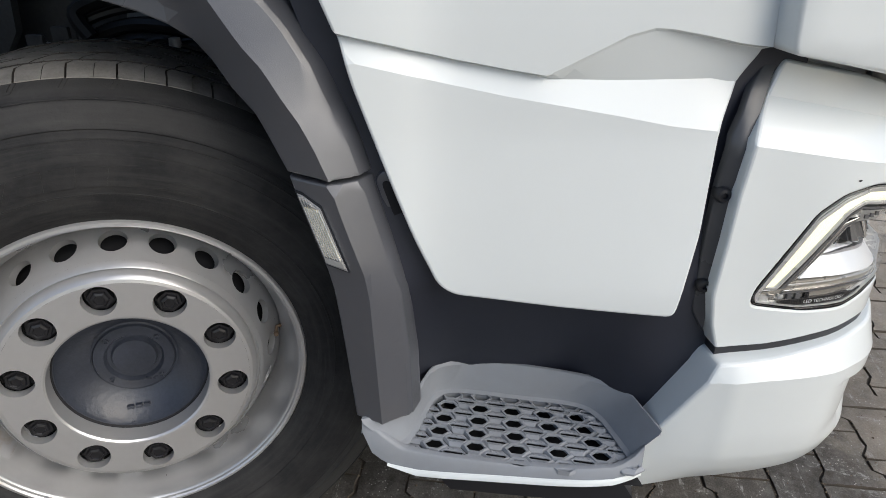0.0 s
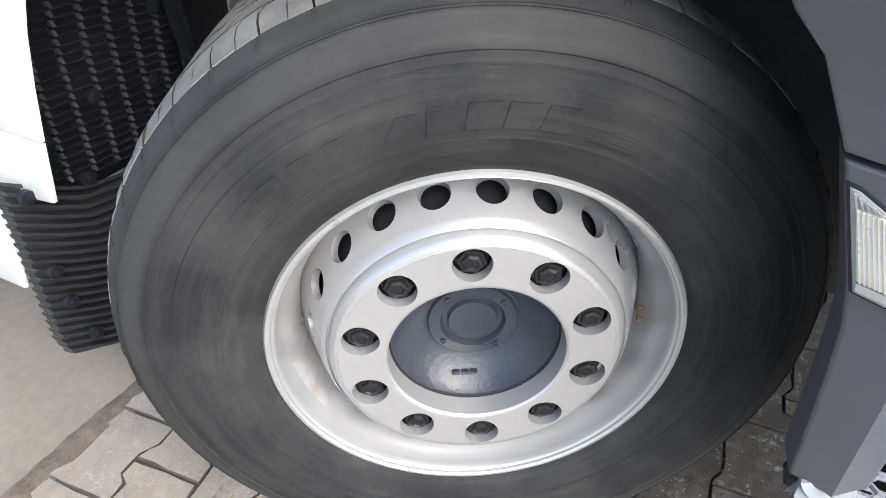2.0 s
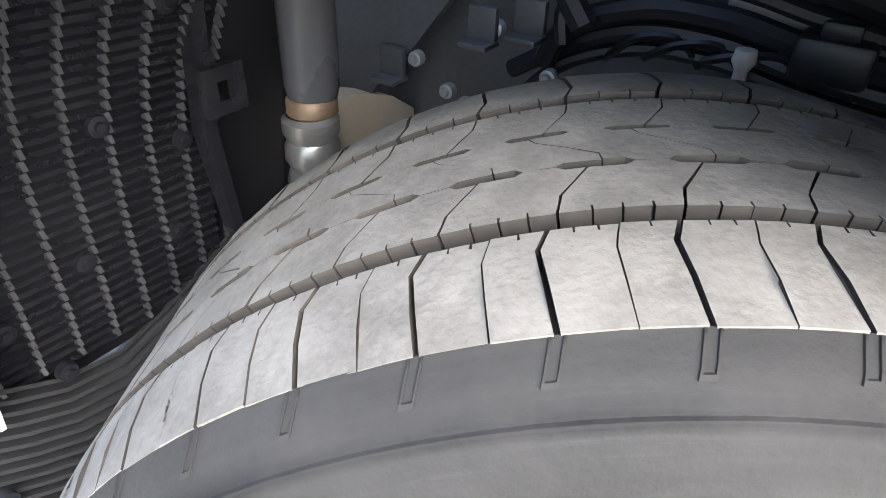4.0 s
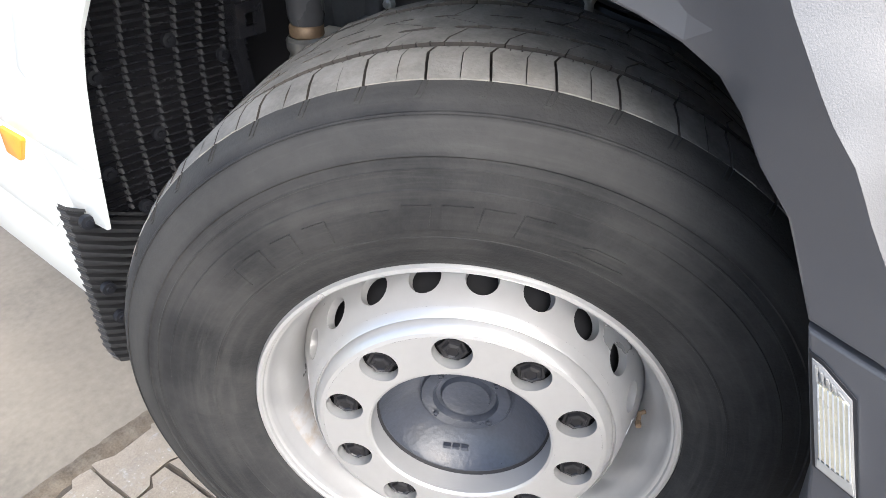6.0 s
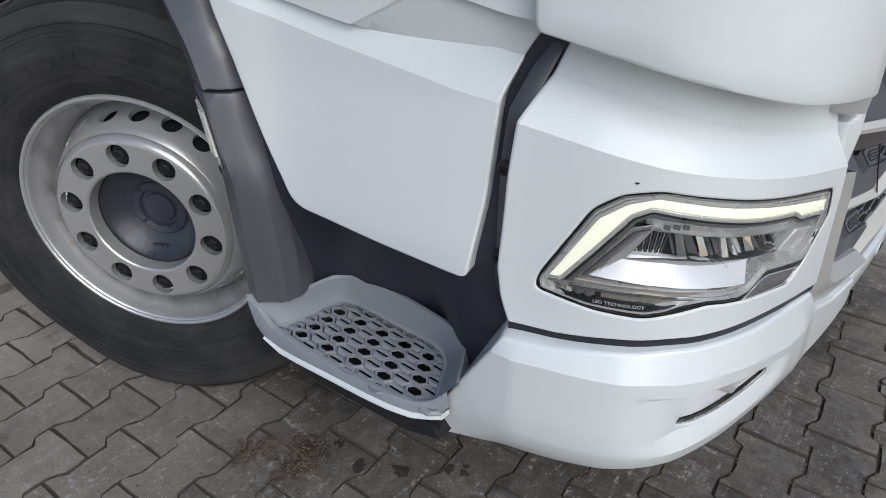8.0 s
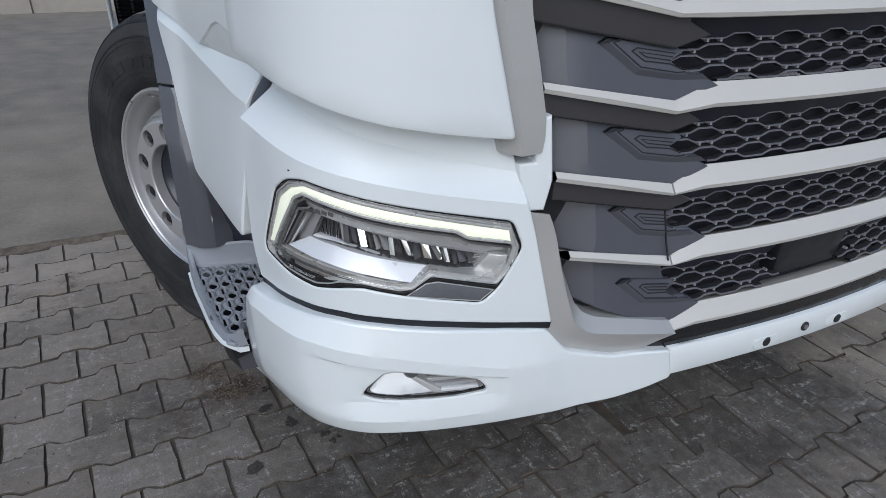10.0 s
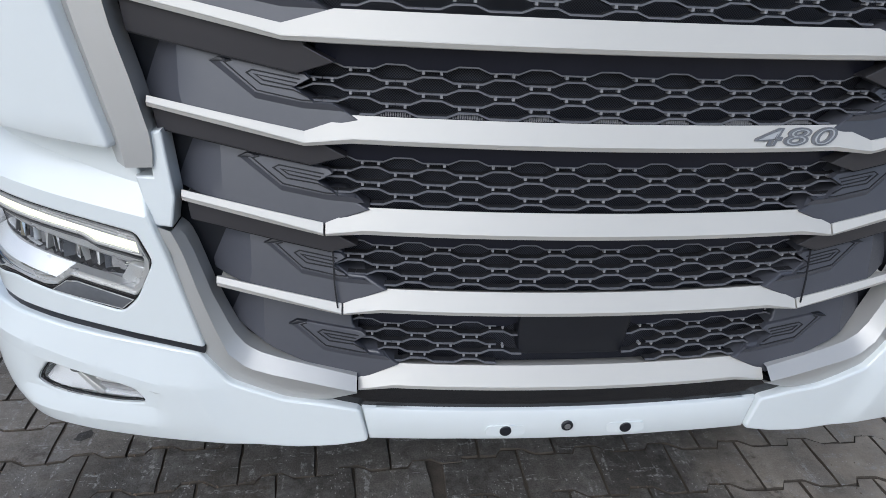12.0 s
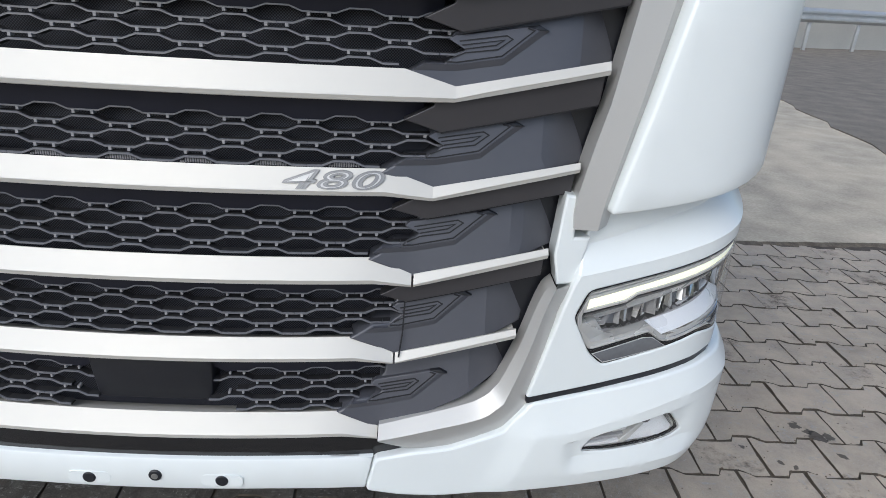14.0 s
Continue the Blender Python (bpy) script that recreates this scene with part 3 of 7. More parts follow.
def corner(side):
    """Bumper corner, headlamp panel, cab corner and their lamps on one side of the cab."""
    # headlamp panel
    panel = [(1.286, 0.69), (1.272, 0.648), (1.2, 0.652), (1.12, 0.663), (1.04, 0.669), (0.97, 0.664), (0.89, 0.653), (0.8, 0.64), (0.657, 0.621),
             (0.705, 0.806), (0.735, 0.906), (0.752, 0.966), (0.85, 0.982), (0.95, 1.0), (1.05, 1.022), (1.09, 1.031), (1.149, 1.041), (1.203, 1.05), (1.232, 1.056), (1.238, 1.048), (1.251, 1.012), (1.281, 0.961), (1.288, 0.89), (1.290, 0.82), (1.294, 0.74)]
    part("headlamp_panel", sheet(rounded(panel, 0.006), on_body(side, lamp_off), 0.05, 0.022, 0.004, hole=HEADLAMP, cuts=list(zip(FOLD_LOW, FOLD_LOW[1:])) + list(zip(FOLD_HIGH, FOLD_HIGH[1:]))), WHITE, truck, sharp=14)
    # bumper corner with its fog lamp opening
    bump = [(1.272, 0.636), (1.2, 0.641), (1.12, 0.651), (1.04, 0.657), (0.97, 0.652), (0.89, 0.641), (0.8, 0.628), (0.668, 0.609), (0.62, 0.553), (0.52, 0.524), (0.45, 0.519), (0.385, 0.509),
            (0.369, 0.438), (0.43, 0.424), (0.5, 0.415), (0.64, 0.413), (0.79, 0.412), (0.92, 0.413), (1.05, 0.409), (1.2, 0.391), (1.3, 0.369), (1.412, 0.349), (1.412, 0.372), (1.278, 0.63)]
    part("bumper_corner", sheet(rounded(bump, 0.01), on_body(side, bumper_off), 0.06, 0.013, 0.004, hole=FOG, cuts=[c for line in (BUMPER_FOLD, SCOOP_TOP, [(a, b - 0.009) for a, b in SCOOP_TOP]) for c in zip(line, line[1:])] + [((0.755, 0.486), (1.03, 0.486)), ((0.745, 0.448), (1.06, 0.448)), ((0.680, 0.542), (0.636, 0.43))]), WHITE, truck, sharp=15)
    # dark seam between them
    part("panel_seam", sheet([(1.27, 0.65), (1.2, 0.654), (1.12, 0.665), (1.04, 0.671), (0.89, 0.655), (0.657, 0.623), (0.66, 0.608), (0.89, 0.639), (1.04, 0.655), (1.12, 0.649), (1.27, 0.634)],
                             on_body(side, lambda s, z: min(bumper_off(s, 0.64), lamp_off(s, 0.65)) - 0.003), 0.03, 0.03, 0), BLACK, truck)
    # cab corner above
    cab = [(0.756, 0.974), (0.85, 0.986), (0.95, 1.003), (1.05, 1.028), (1.12, 1.044), (1.2, 1.061), (1.266, 1.073), (1.27, 1.12), (1.27, 2.2), (0.9, 2.2), (0.845, 1.36), (0.8, 1.15)]
    cab_off = lambda s, z: 0.012 + 0.012 * bell(s, 1.0, 0.3) - 0.05 * max(0, z - 1.3)
    part("cab_corner_panel", sheet(rounded(cab, 0.012), on_body(side, cab_off), 0.05, 0.035, 0.006), WHITE, truck)
    if side < 0:
        part("paint_chip", sheet(rounded([(1.129, 0.9080), (1.126, 0.9096), (1.122, 0.9085), (1.125, 0.9062)], 0.001, 2), on_body(side, lambda u, v: lamp_off(u, v) + 0.0006), 0.001, 0.03, 0), BLACK, truck)
    headlamp(side)
    fog_lamp(side)


def raised_text(body, place, s0, s1, z0, height, mat, parent, name, depth=0.001):
    """Words as a mesh laid on place(s, z, depth), read from the larger s to the smaller."""
    data = bpy.data.curves.new(name, "FONT")
    data.body, data.size, data.extrude = body, 1.0, 0.0
    ob = new(name, data)
    me = bpy.data.meshes.new_from_object(ob.evaluated_get(bpy.context.evaluated_depsgraph_get()))
    bpy.data.objects.remove(ob)
    xs, ys = [v.co.x for v in me.vertices], [v.co.y for v in me.vertices]
    for v in me.vertices:
        u = (v.co.x - min(xs)) / (max(xs) - min(xs))
        h = (v.co.y - min(ys)) / (max(ys) - min(ys))
        v.co = place(s0 + (s1 - s0) * u, z0 + h * height, -depth)
    ob = new(name, me)
    me.materials.append(mat)
    ob.parent = parent
    return ob


def headlamp(side):
    hold = empty("headlamp", "", "")
    hold.parent = truck
    deep = lambda d: on_body(side, lambda s, z: lamp_off(s, z) - d)
    clear = [(1.2325, 0.738), (1.229, 0.7235), (1.164, 0.7125), (1.085, 0.7100), (1.058, 0.716), (1.037, 0.7245), (1.0, 0.7265), (0.937, 0.7135), (0.914, 0.7155), (0.883, 0.7385), (0.8, 0.7195), (0.768, 0.7125),
             (0.738, 0.745), (0.7315, 0.783), (0.751, 0.830), (0.84, 0.8485), (0.92, 0.8645), (1.02, 0.8855), (1.095, 0.8965), (1.137, 0.8865), (1.1695, 0.8615)]
    # black housing wall and floor
    bm = bmesh.new()
    front, back = deep(0.002), deep(0.075)
    ring = dense(HEADLAMP, 0.03)
    a = [bm.verts.new(front(*p, 0)) for p in ring]
    b = [bm.verts.new(back(*p, 0)) for p in ring]
    for i in range(len(ring)):
        j = (i + 1) % len(ring)
        bm.faces.new((a[i], a[j], b[j], b[i]))
    part("housing", bm, GLOSS_BLACK, hold)
    part("housing_back", sheet(HEADLAMP, deep(0.068), 0.003, 0.03, 0), BLACK, hold)
    part("gasket", sheet(HEADLAMP, deep(0.0025), 0.02, 0.03, 0.0015, hole=rounded(clear, 0.004, 2)), GLOSS_BLACK, hold, "black gasket round the lens")
    line = inset(dense(rounded(clear, 0.004, 2), 0.03), 0.002)
    part("edge_line", sheet(line, deep(0.0022), 0.012, 0.03, 0.0, hole=inset(line, 0.0022)), LAMP_SILVER, hold)
    # silver bezel with an opening for the reflector
    bowl = [(1.12, 0.781), (1.09, 0.827), (1.05, 0.823), (0.989, 0.811), (0.9, 0.789), (0.822, 0.769), (0.784, 0.760), (0.8, 0.737), (0.847, 0.738), (0.935, 0.759), (1.016, 0.777), (1.068, 0.783)]
    part("bezel", sheet(rounded(clear, 0.004, 2), deep(0.032), 0.01, 0.022, 0.0, hole=bowl), LAMP_GREY, hold, "silver grey bezel")
    # daylight strip along the top and down the outer end, in a chrome channel
    part("bezel_border", sheet(rounded(clear, 0.004, 2), deep(0.007), 0.02, 0.022, 0.0, hole=inset(dense(clear, 0.03), 0.012)), LAMP_SILVER, hold)
    strip = rounded([(1.2265, 0.743), (1.2, 0.744), (1.122, 0.858), (1.1, 0.870), (1.055, 0.862), (1.01, 0.853), (0.939, 0.837), (0.845, 0.818), (0.825, 0.805), (0.742, 0.789), (0.747, 0.820), (0.856, 0.8445), (0.972, 0.8715), (1.055, 0.888), (1.097, 0.8935), (1.133, 0.881), (1.167, 0.854)], 0.004, 2)
    glow = inset(dense(strip, 0.02), 0.0055)
    part("strip_channel", sheet(strip, deep(0.0028), 0.02, 0.02, 0.001, hole=glow), LAMP_SILVER, hold)
    part("daylight_strip", sheet(glow, deep(0.004), 0.02, 0.02, 0.002), DRL, hold, "glowing white L-shaped daylight strip")
    part("strip_line", sheet([(1.193, 0.745), (1.186, 0.7455), (1.116, 0.852), (1.099, 0.862), (1.055, 0.8545), (1.01, 0.8455), (0.939, 0.8295), (0.84, 0.808), (0.82, 0.796), (0.745, 0.780), (0.745, 0.783), (0.821, 0.8005), (0.842, 0.8125), (0.939, 0.8325), (1.01, 0.8485), (1.055, 0.8575), (1.1, 0.8655), (1.119, 0.855)], deep(0.006), 0.02, 0.02, 0.0), LAMP_DARK, hold)
    # brow under the strip, carrying a maker's mark drawn as plain bars
    brow = on_body(side, lambda s, z: lamp_off(s, z) - 0.009 - 0.018 * max(0, min(1, (0.862 - 0.19 * (1.1 - s) - z) / 0.03)))
    part("brow", sheet([(1.107, 0.852), (1.097, 0.858), (1.055, 0.851), (1.01, 0.842), (0.939, 0.826), (0.838, 0.804), (0.818, 0.7925), (0.75, 0.777), (0.757, 0.7665), (0.787, 0.768), (0.807, 0.771), (0.902, 0.7935), (0.996, 0.8175), (1.049, 0.827), (1.095, 0.835)], brow, 0.012, 0.02, 0.0015), LAMP_SILVER, hold, "pale silver brow over the reflector")
    for i in range(3):
        s = 1.082 - i * 0.0125
        part("mark_bar", sheet([(s, 0.8425), (s - 0.009, 0.8405), (s - 0.009, 0.8465), (s, 0.8485)], on_body(side, lambda u, v: lamp_off(u, v) - 0.0105), 0.002, 0.03, 0), LAMP_DARK, hold)
    # slanted ribs inside the outer arm
    for w, d, mat in ((0.0, 0.007, CHROME), (0.007, 0.011, LAMP_DARK), (0.012, 0.014, CHROME)):
        part("arm_rib", sheet([(1.184 - w, 0.752), (1.178 - w, 0.754), (1.118 - w, 0.838 - w * 0.6), (1.097, 0.846 - w), (1.097, 0.85 - w), (1.121 - w, 0.843 - w * 0.6)], deep(d), 0.014, 0.02, 0.001), mat, hold)
    # reflector bowl, its striped ends and the tilted facets
    part("reflector", sheet(bowl, deep(0.058), 0.004, 0.02, 0.0), LAMP_DARK, hold)
    bm = bmesh.new()
    a = [bm.verts.new(deep(0.032)(*p, 0)) for p in dense(bowl, 0.02)]
    b = [bm.verts.new(deep(0.058)(*p, 0)) for p in dense(bowl, 0.02)]
    for i in range(len(a)):
        j = (i + 1) % len(a)
        bm.faces.new((a[i], a[j], b[j], b[i]))
    part("bowl_wall", bm, LAMP_DARK, hold)
    low = lambda s: lerp([(0.8, 0.737), (0.847, 0.738), (0.935, 0.759), (1.016, 0.777), (1.12, 0.783)], s)
    high = lambda s: lerp([(0.784, 0.76), (0.822, 0.769), (0.9, 0.789), (0.989, 0.811), (1.05, 0.823), (1.09, 0.827), (1.12, 0.781)], s)
    rng = random.Random(11)
    s = 1.062
    while s > 0.815:
        w = rng.choice((0.006, 0.009, 0.013))
        lean, d0, d1 = rng.uniform(0.004, 0.014), rng.uniform(0.036, 0.05), rng.uniform(0.04, 0.056)
        lo, hi = low(s) + 0.004 + 0.008 * rng.random(), high(s) - 0.003
        bm = bmesh.new()
        front = [(s, hi, d0), (s - w, hi, d1), (s - w - lean, lo, d1 - 0.012), (s - lean, lo, d0 - 0.01)]
        v = [bm.verts.new(deep(d)(u, z, 0)) for u, z, d in front]
        k = [bm.verts.new(deep(0.057)(u, z, 0)) for u, z, d in front]
        bm.faces.new(v)
        for i in range(4):
            j = (i + 1) % 4
            bm.faces.new((v[j], v[i], k[i], k[j]))
        part("reflector_facet", bm, rng.choice((CHROME, LAMP_DARK, LAMP_SILVER, LAMP_DARK)), hold)
        s -= w + rng.choice((0.001, 0.004, 0.008))
    for i in range(11):
        s, t = 1.108 - i * 0.0042, i / 10
        part("reflector_stripe", sheet([(s, low(s) + 0.003), (s - 0.0016, low(s) + 0.003), (s + 0.004 - 0.012 * t, high(s + 0.004 - 0.012 * t) - 0.004), (s + 0.0056 - 0.012 * t, high(s + 0.0056 - 0.012 * t) - 0.004)], deep(0.046), 0.008, 0.02, 0), CHROME if i % 2 else LAMP_DARK, hold)
    for i in range(6):
        z = 0.7415 + i * 0.0045
        part("reflector_stripe", sheet([(0.81 - i * 0.003, z - 0.001), (0.786 + i * 0.001, z + 0.001), (0.786 + i * 0.001, z + 0.003), (0.81 - i * 0.003, z + 0.001)], deep(0.04), 0.01, 0.02, 0), LAMP_SILVER, hold)
    # shelf under the reflector, tilted to the sky; its white paints the reflection
    shelf = on_body(side, lambda s, z: lamp_off(s, z) - 0.010 - 0.9 * max(0, z - lerp([(0.9, 0.724), (0.986, 0.741), (1.065, 0.753), (1.165, 0.756)], s)))
    part("white_shelf", sheet([(1.165, 0.757), (1.113, 0.786), (1.068, 0.7845), (1.003, 0.775), (0.935, 0.758), (0.85, 0.7385), (0.815, 0.732), (0.87, 0.737), (0.888, 0.734), (0.903, 0.7235), (0.986, 0.741), (1.065, 0.753), (1.122, 0.756)], shelf, 0.008, 0.015, 0.001), LAMP_WHITE, hold, "white shelf under the reflector")
    wedge = on_body(side, lambda s, z: lamp_off(s, z) - 0.012 - 0.3 * max(0, s - 0.755))
    part("inner_wedge", sheet([(0.806, 0.7325), (0.787, 0.757), (0.78, 0.7665), (0.748, 0.7645), (0.752, 0.742), (0.77, 0.719)], wedge, 0.02, 0.02, 0.002), LAMP_SILVER, hold)
    # brown-grey band and bright lines along the lower edge
    part("lower_band", sheet([(1.174, 0.7545), (1.109, 0.754), (1.049, 0.748), (0.985, 0.7385), (0.903, 0.7215), (0.884, 0.7365), (0.8, 0.7195), (0.884, 0.7395), (0.908, 0.719), (0.95, 0.7195), (1.023, 0.732), (1.062, 0.7195), (1.085, 0.716), (1.164, 0.718), (1.224, 0.7225), (1.227, 0.736), (1.195, 0.741)], deep(0.009), 0.018, 0.02, 0.001), LAMP_BROWN, hold, "smoky silver band")
    for shift, d, mat in ((0.0, 0.006, CHROME), (0.0085, 0.0075, LAMP_SILVER), (-0.0045, 0.0065, LAMP_DARK)):
        part("bezel_rib", sheet([(1.19, 0.7395 + shift), (1.09, 0.7415 + shift), (1.023, 0.7345 + shift), (0.95, 0.7205 + shift), (0.93, 0.7215 + shift), (0.95, 0.7228 + shift), (1.023, 0.7368 + shift), (1.09, 0.7438 + shift), (1.186, 0.7418 + shift)], deep(d), 0.008, 0.02, 0.0006), mat, hold)
    # clear indicator cells at the outer lower end
    for i in range(6):
        s = 1.221 - i * 0.0135
        part("indicator_cell", sheet([(s, 0.7255), (s - 0.009, 0.7245), (s - 0.0085, 0.7345), (s - 0.0005, 0.7355)], deep(0.005), 0.009, 0.03, 0.0015), (LAMP_SILVER, CHROME, LAMP_SILVER, LAMP_DARK, LAMP_DARK, GLOSS_BLACK)[i], hold)
    part("black_band", sheet([(1.228, 0.7245), (1.164, 0.7135), (1.085, 0.711), (1.06, 0.7165), (1.037, 0.7252), (1.03, 0.7285), (1.06, 0.7235), (1.085, 0.7275), (1.164, 0.7275), (1.2, 0.7285), (1.19, 0.7215)], deep(0.0040), 0.006, 0.02, 0.0005), GLOSS_BLACK, hold, "gloss black band with white lettering")
    raised_text("LED TECHNOLOGY", deep(0.0032), 1.154, 1.086, 0.7205, 0.0054, LAMP_WHITE, hold, "lettering")
    # smoked lower inner cover with a pale outline
    cover = [(0.926, 0.7055), (0.893, 0.7285), (0.872, 0.7305), (0.772, 0.7055), (0.797, 0.684)]
    part("cover_line", sheet(cover, deep(0.0012), 0.02, 0.03, 0.0005, hole=inset(cover, 0.0018)), LAMP_SILVER, hold)
    part("lower_cover", sheet(inset(cover, 0.0018), deep(0.0015), 0.02, 0.03, 0.001), SMOKED, hold, "smoked dark cover")
    lens = part("lens", sheet(rounded(clear, 0.004, 2), deep(0.0), 0.003, 0.03, 0), LENS, hold)
    lens.visible_shadow = False


def fog_lamp(side):
    hold = empty("fog_lamp", "", "")
    hold.parent = truck
    deep = lambda d: on_body(side, lambda s, z: bumper_off(s, z) - d)
    ring = dense(FOG, 0.02)
    inner = inset(ring, 0.004)
    bm = bmesh.new()
    a = [bm.verts.new(deep(0.002)(*p, 0)) for p in ring]
    b = [bm.verts.new(deep(0.05)(*p, 0)) for p in ring]
    for i in range(len(ring)):
        j = (i + 1) % len(ring)
        bm.faces.new((a[i], a[j], b[j], b[i]))
    part("fog_wall", bm, LAMP_SILVER, hold)
    part("fog_back", sheet(FOG, deep(0.035), 0.004, 0.02, 0), LAMP_SILVER, hold)
    part("fog_gasket", sheet(ring, deep(0.006), 0.006, 0.02, 0.0, hole=inset(ring, 0.0022)), GLOSS_BLACK, hold, "thin black gasket")
    # two reflector troughs, one long and one short, with a ridge between
    trough = on_body(side, lambda s, z: bumper_off(s, 0.51) - 0.012 - 0.45 * max(0, z - 0.5))
    part("fog_reflector", sheet([(0.994, 0.503), (0.985, 0.518), (0.962, 0.545), (0.93, 0.54), (0.868, 0.498), (0.94, 0.494), (0.985, 0.498)], trough, 0.008, 0.015, 0.001), LAMP_WHITE, hold)
    part("fog_ridge", sheet([(0.935, 0.542), (0.922, 0.541), (0.862, 0.504), (0.862, 0.497), (0.874, 0.497)], on_body(side, lambda s, z: bumper_off(s, 0.51) - 0.008 - 0.2 * max(0, z - 0.5)), 0.02, 0.015, 0.001), LAMP_SILVER, hold)
    for i, mat in enumerate((LAMP_WHITE, LAMP_GREY, LAMP_SILVER)):
        z = 0.496 + 0.0085 * i
        part("fog_bar", sheet([(0.862 + 0.012 * i, z), (0.79, z + 0.0005), (0.792 + 0.004 * i, z + 0.007), (0.873 + 0.012 * i, z + 0.0078)], on_body(side, lambda s, v: bumper_off(s, 0.51) - 0.010 - 0.006 * i), 0.008, 0.02, 0.001), mat, hold)
    bm = bmesh.new()
    m = Matrix.Translation(deep(0.012)(0.915, 0.545, 0)) @ Matrix.Rotation(radians(90), 4, "X")
    lathe(bm, [(0.0, 0.004), (0.01, 0.002), (0.014, -0.004), (0.015, -0.02)], 20, m)
    part("fog_bulb", bm, LAMP_DARK, hold)
    lens = part("fog_lens", sheet(inner, deep(0.004), 0.003, 0.02, 0), LENS, hold)
    lens.visible_shadow = False


for side in (-1, 1):
    corner(side)


# ---- door, dark entry panel and wheel-arch trim ----
CREASE = [(1.25, 1.069), (1.3128, 1.0774), (1.361, 1.087), (1.401, 1.0937), (1.421, 1.0948), (1.452, 1.086), (1.489, 1.0665), (1.5275, 1.047), (1.547, 1.0373), (1.595, 1.0447), (1.664, 1.0575), (1.732, 1.074), (1.805, 1.0901), (1.95, 1.125)]
HINGE = [(1.25, 1.026), (1.305, 1.0295), (1.33, 1.0335), (1.455, 1.0325), (1.545, 1.0345), (1.549, 1.0368)]
LOW = [(1.25, 0.962), (1.32, 0.971), (1.382, 0.978), (1.453, 0.991), (1.5237, 1.003), (1.594, 1.0145), (1.664, 1.029), (1.7333, 1.046), (1.8, 1.062), (1.95, 1.10)]


def door_off(s, z):
    """Upright skin, a facet that leans back, a three-cornered face that comes out again, and the skin above that overhangs it."""
    base = -0.03 * max(0, min(1, (z - 0.74) / 0.22)) * lerp([(1.3, 1), (1.8, 0.4)], s)
    low, top = lerp(LOW, s), lerp(CREASE, s)
    mid = lerp(HINGE, s) if s < 1.549 else top - 0.0005
    deep = lerp([(1.25, 0.026), (1.33, 0.025), (1.45, 0.018), (1.545, 0.0125), (1.8, 0.011), (1.95, 0.009)], s)
    under = lerp([(1.25, 0.020), (1.33, 0.015), (1.40, 0.006), (1.425, 0.002), (1.54, 0.003), (1.549, 0.0125), (1.8, 0.011), (1.95, 0.009)], s)
    return base + lerp([(low, 0.0), (mid, -deep), (top, -under), (top + 0.004, 0.001)], z) - 0.03 * max(0, z - 1.1)


def entry_off(s, z):
    """The dark panel behind the door and above the step: it falls back towards the step."""
    fall = max(0.0, min(1.0, (0.735 - z) / 0.225))
    across = lerp([(1.27, 0.0), (1.36, 0.25), (1.46, 1.0), (1.68, 1.0), (1.745, 0.2), (1.79, 0.0)], s)
    return -0.026 - 0.03 * max(0, min(1, (z - 0.74) / 0.25)) - 0.105 * fall * across


def fender_off(s, z):
    """An outer face that turns into the wheel arch, a broad lit face, and a steep return to the door; it leans in with height."""
    lean, mid, out = -0.1 * max(0, z - 0.785), fender_mid(z), fender_out(z)
    if s > mid:
        return 0.017 + lean - min(0.5 * (s - mid), 0.045)
    return lean + lerp([(-0.05, -0.085), (0.0, -0.008), (0.008, -0.002), (max(mid - out, 0.02), 0.017)], s - out)


def fender_in(z):
    return lerp([(0.4, 1.812), (0.505, 1.813), (0.635, 1.8225), (0.73, 1.8312), (0.79, 1.846), (0.884, 1.880), (0.9106, 1.8885), (0.987, 1.93), (1.0168, 1.962), (1.0521, 1.988), (1.075, 2.0116), (1.093, 2.046), (1.1064, 2.085), (1.1176, 2.130), (1.128, 2.18), (1.1377, 2.2314), (1.155, 2.35), (1.175, 2.6)], z)


def fender_mid(z):
    return lerp([(0.4, 1.771), (0.518, 1.772), (0.766, 1.780), (0.805, 1.793), (0.89, 1.819), (0.9116, 1.824), (0.975, 1.850), (1.012, 1.876), (1.0498, 1.899), (1.079, 1.926), (1.1445, 1.972), (1.3, 2.055), (1.5, 2.115)], z)


def fender_out(z):
    return lerp([(0.4, 1.72), (0.523, 1.722), (0.62, 1.724), (0.735, 1.7344), (0.7908, 1.7529), (0.8869, 1.78), (0.9176, 1.7887), (0.9659, 1.8049), (1.0016, 1.8237), (1.0539, 1.845), (1.1, 1.875), (1.132, 1.905), (1.3, 1.99), (1.5, 2.06)], z)


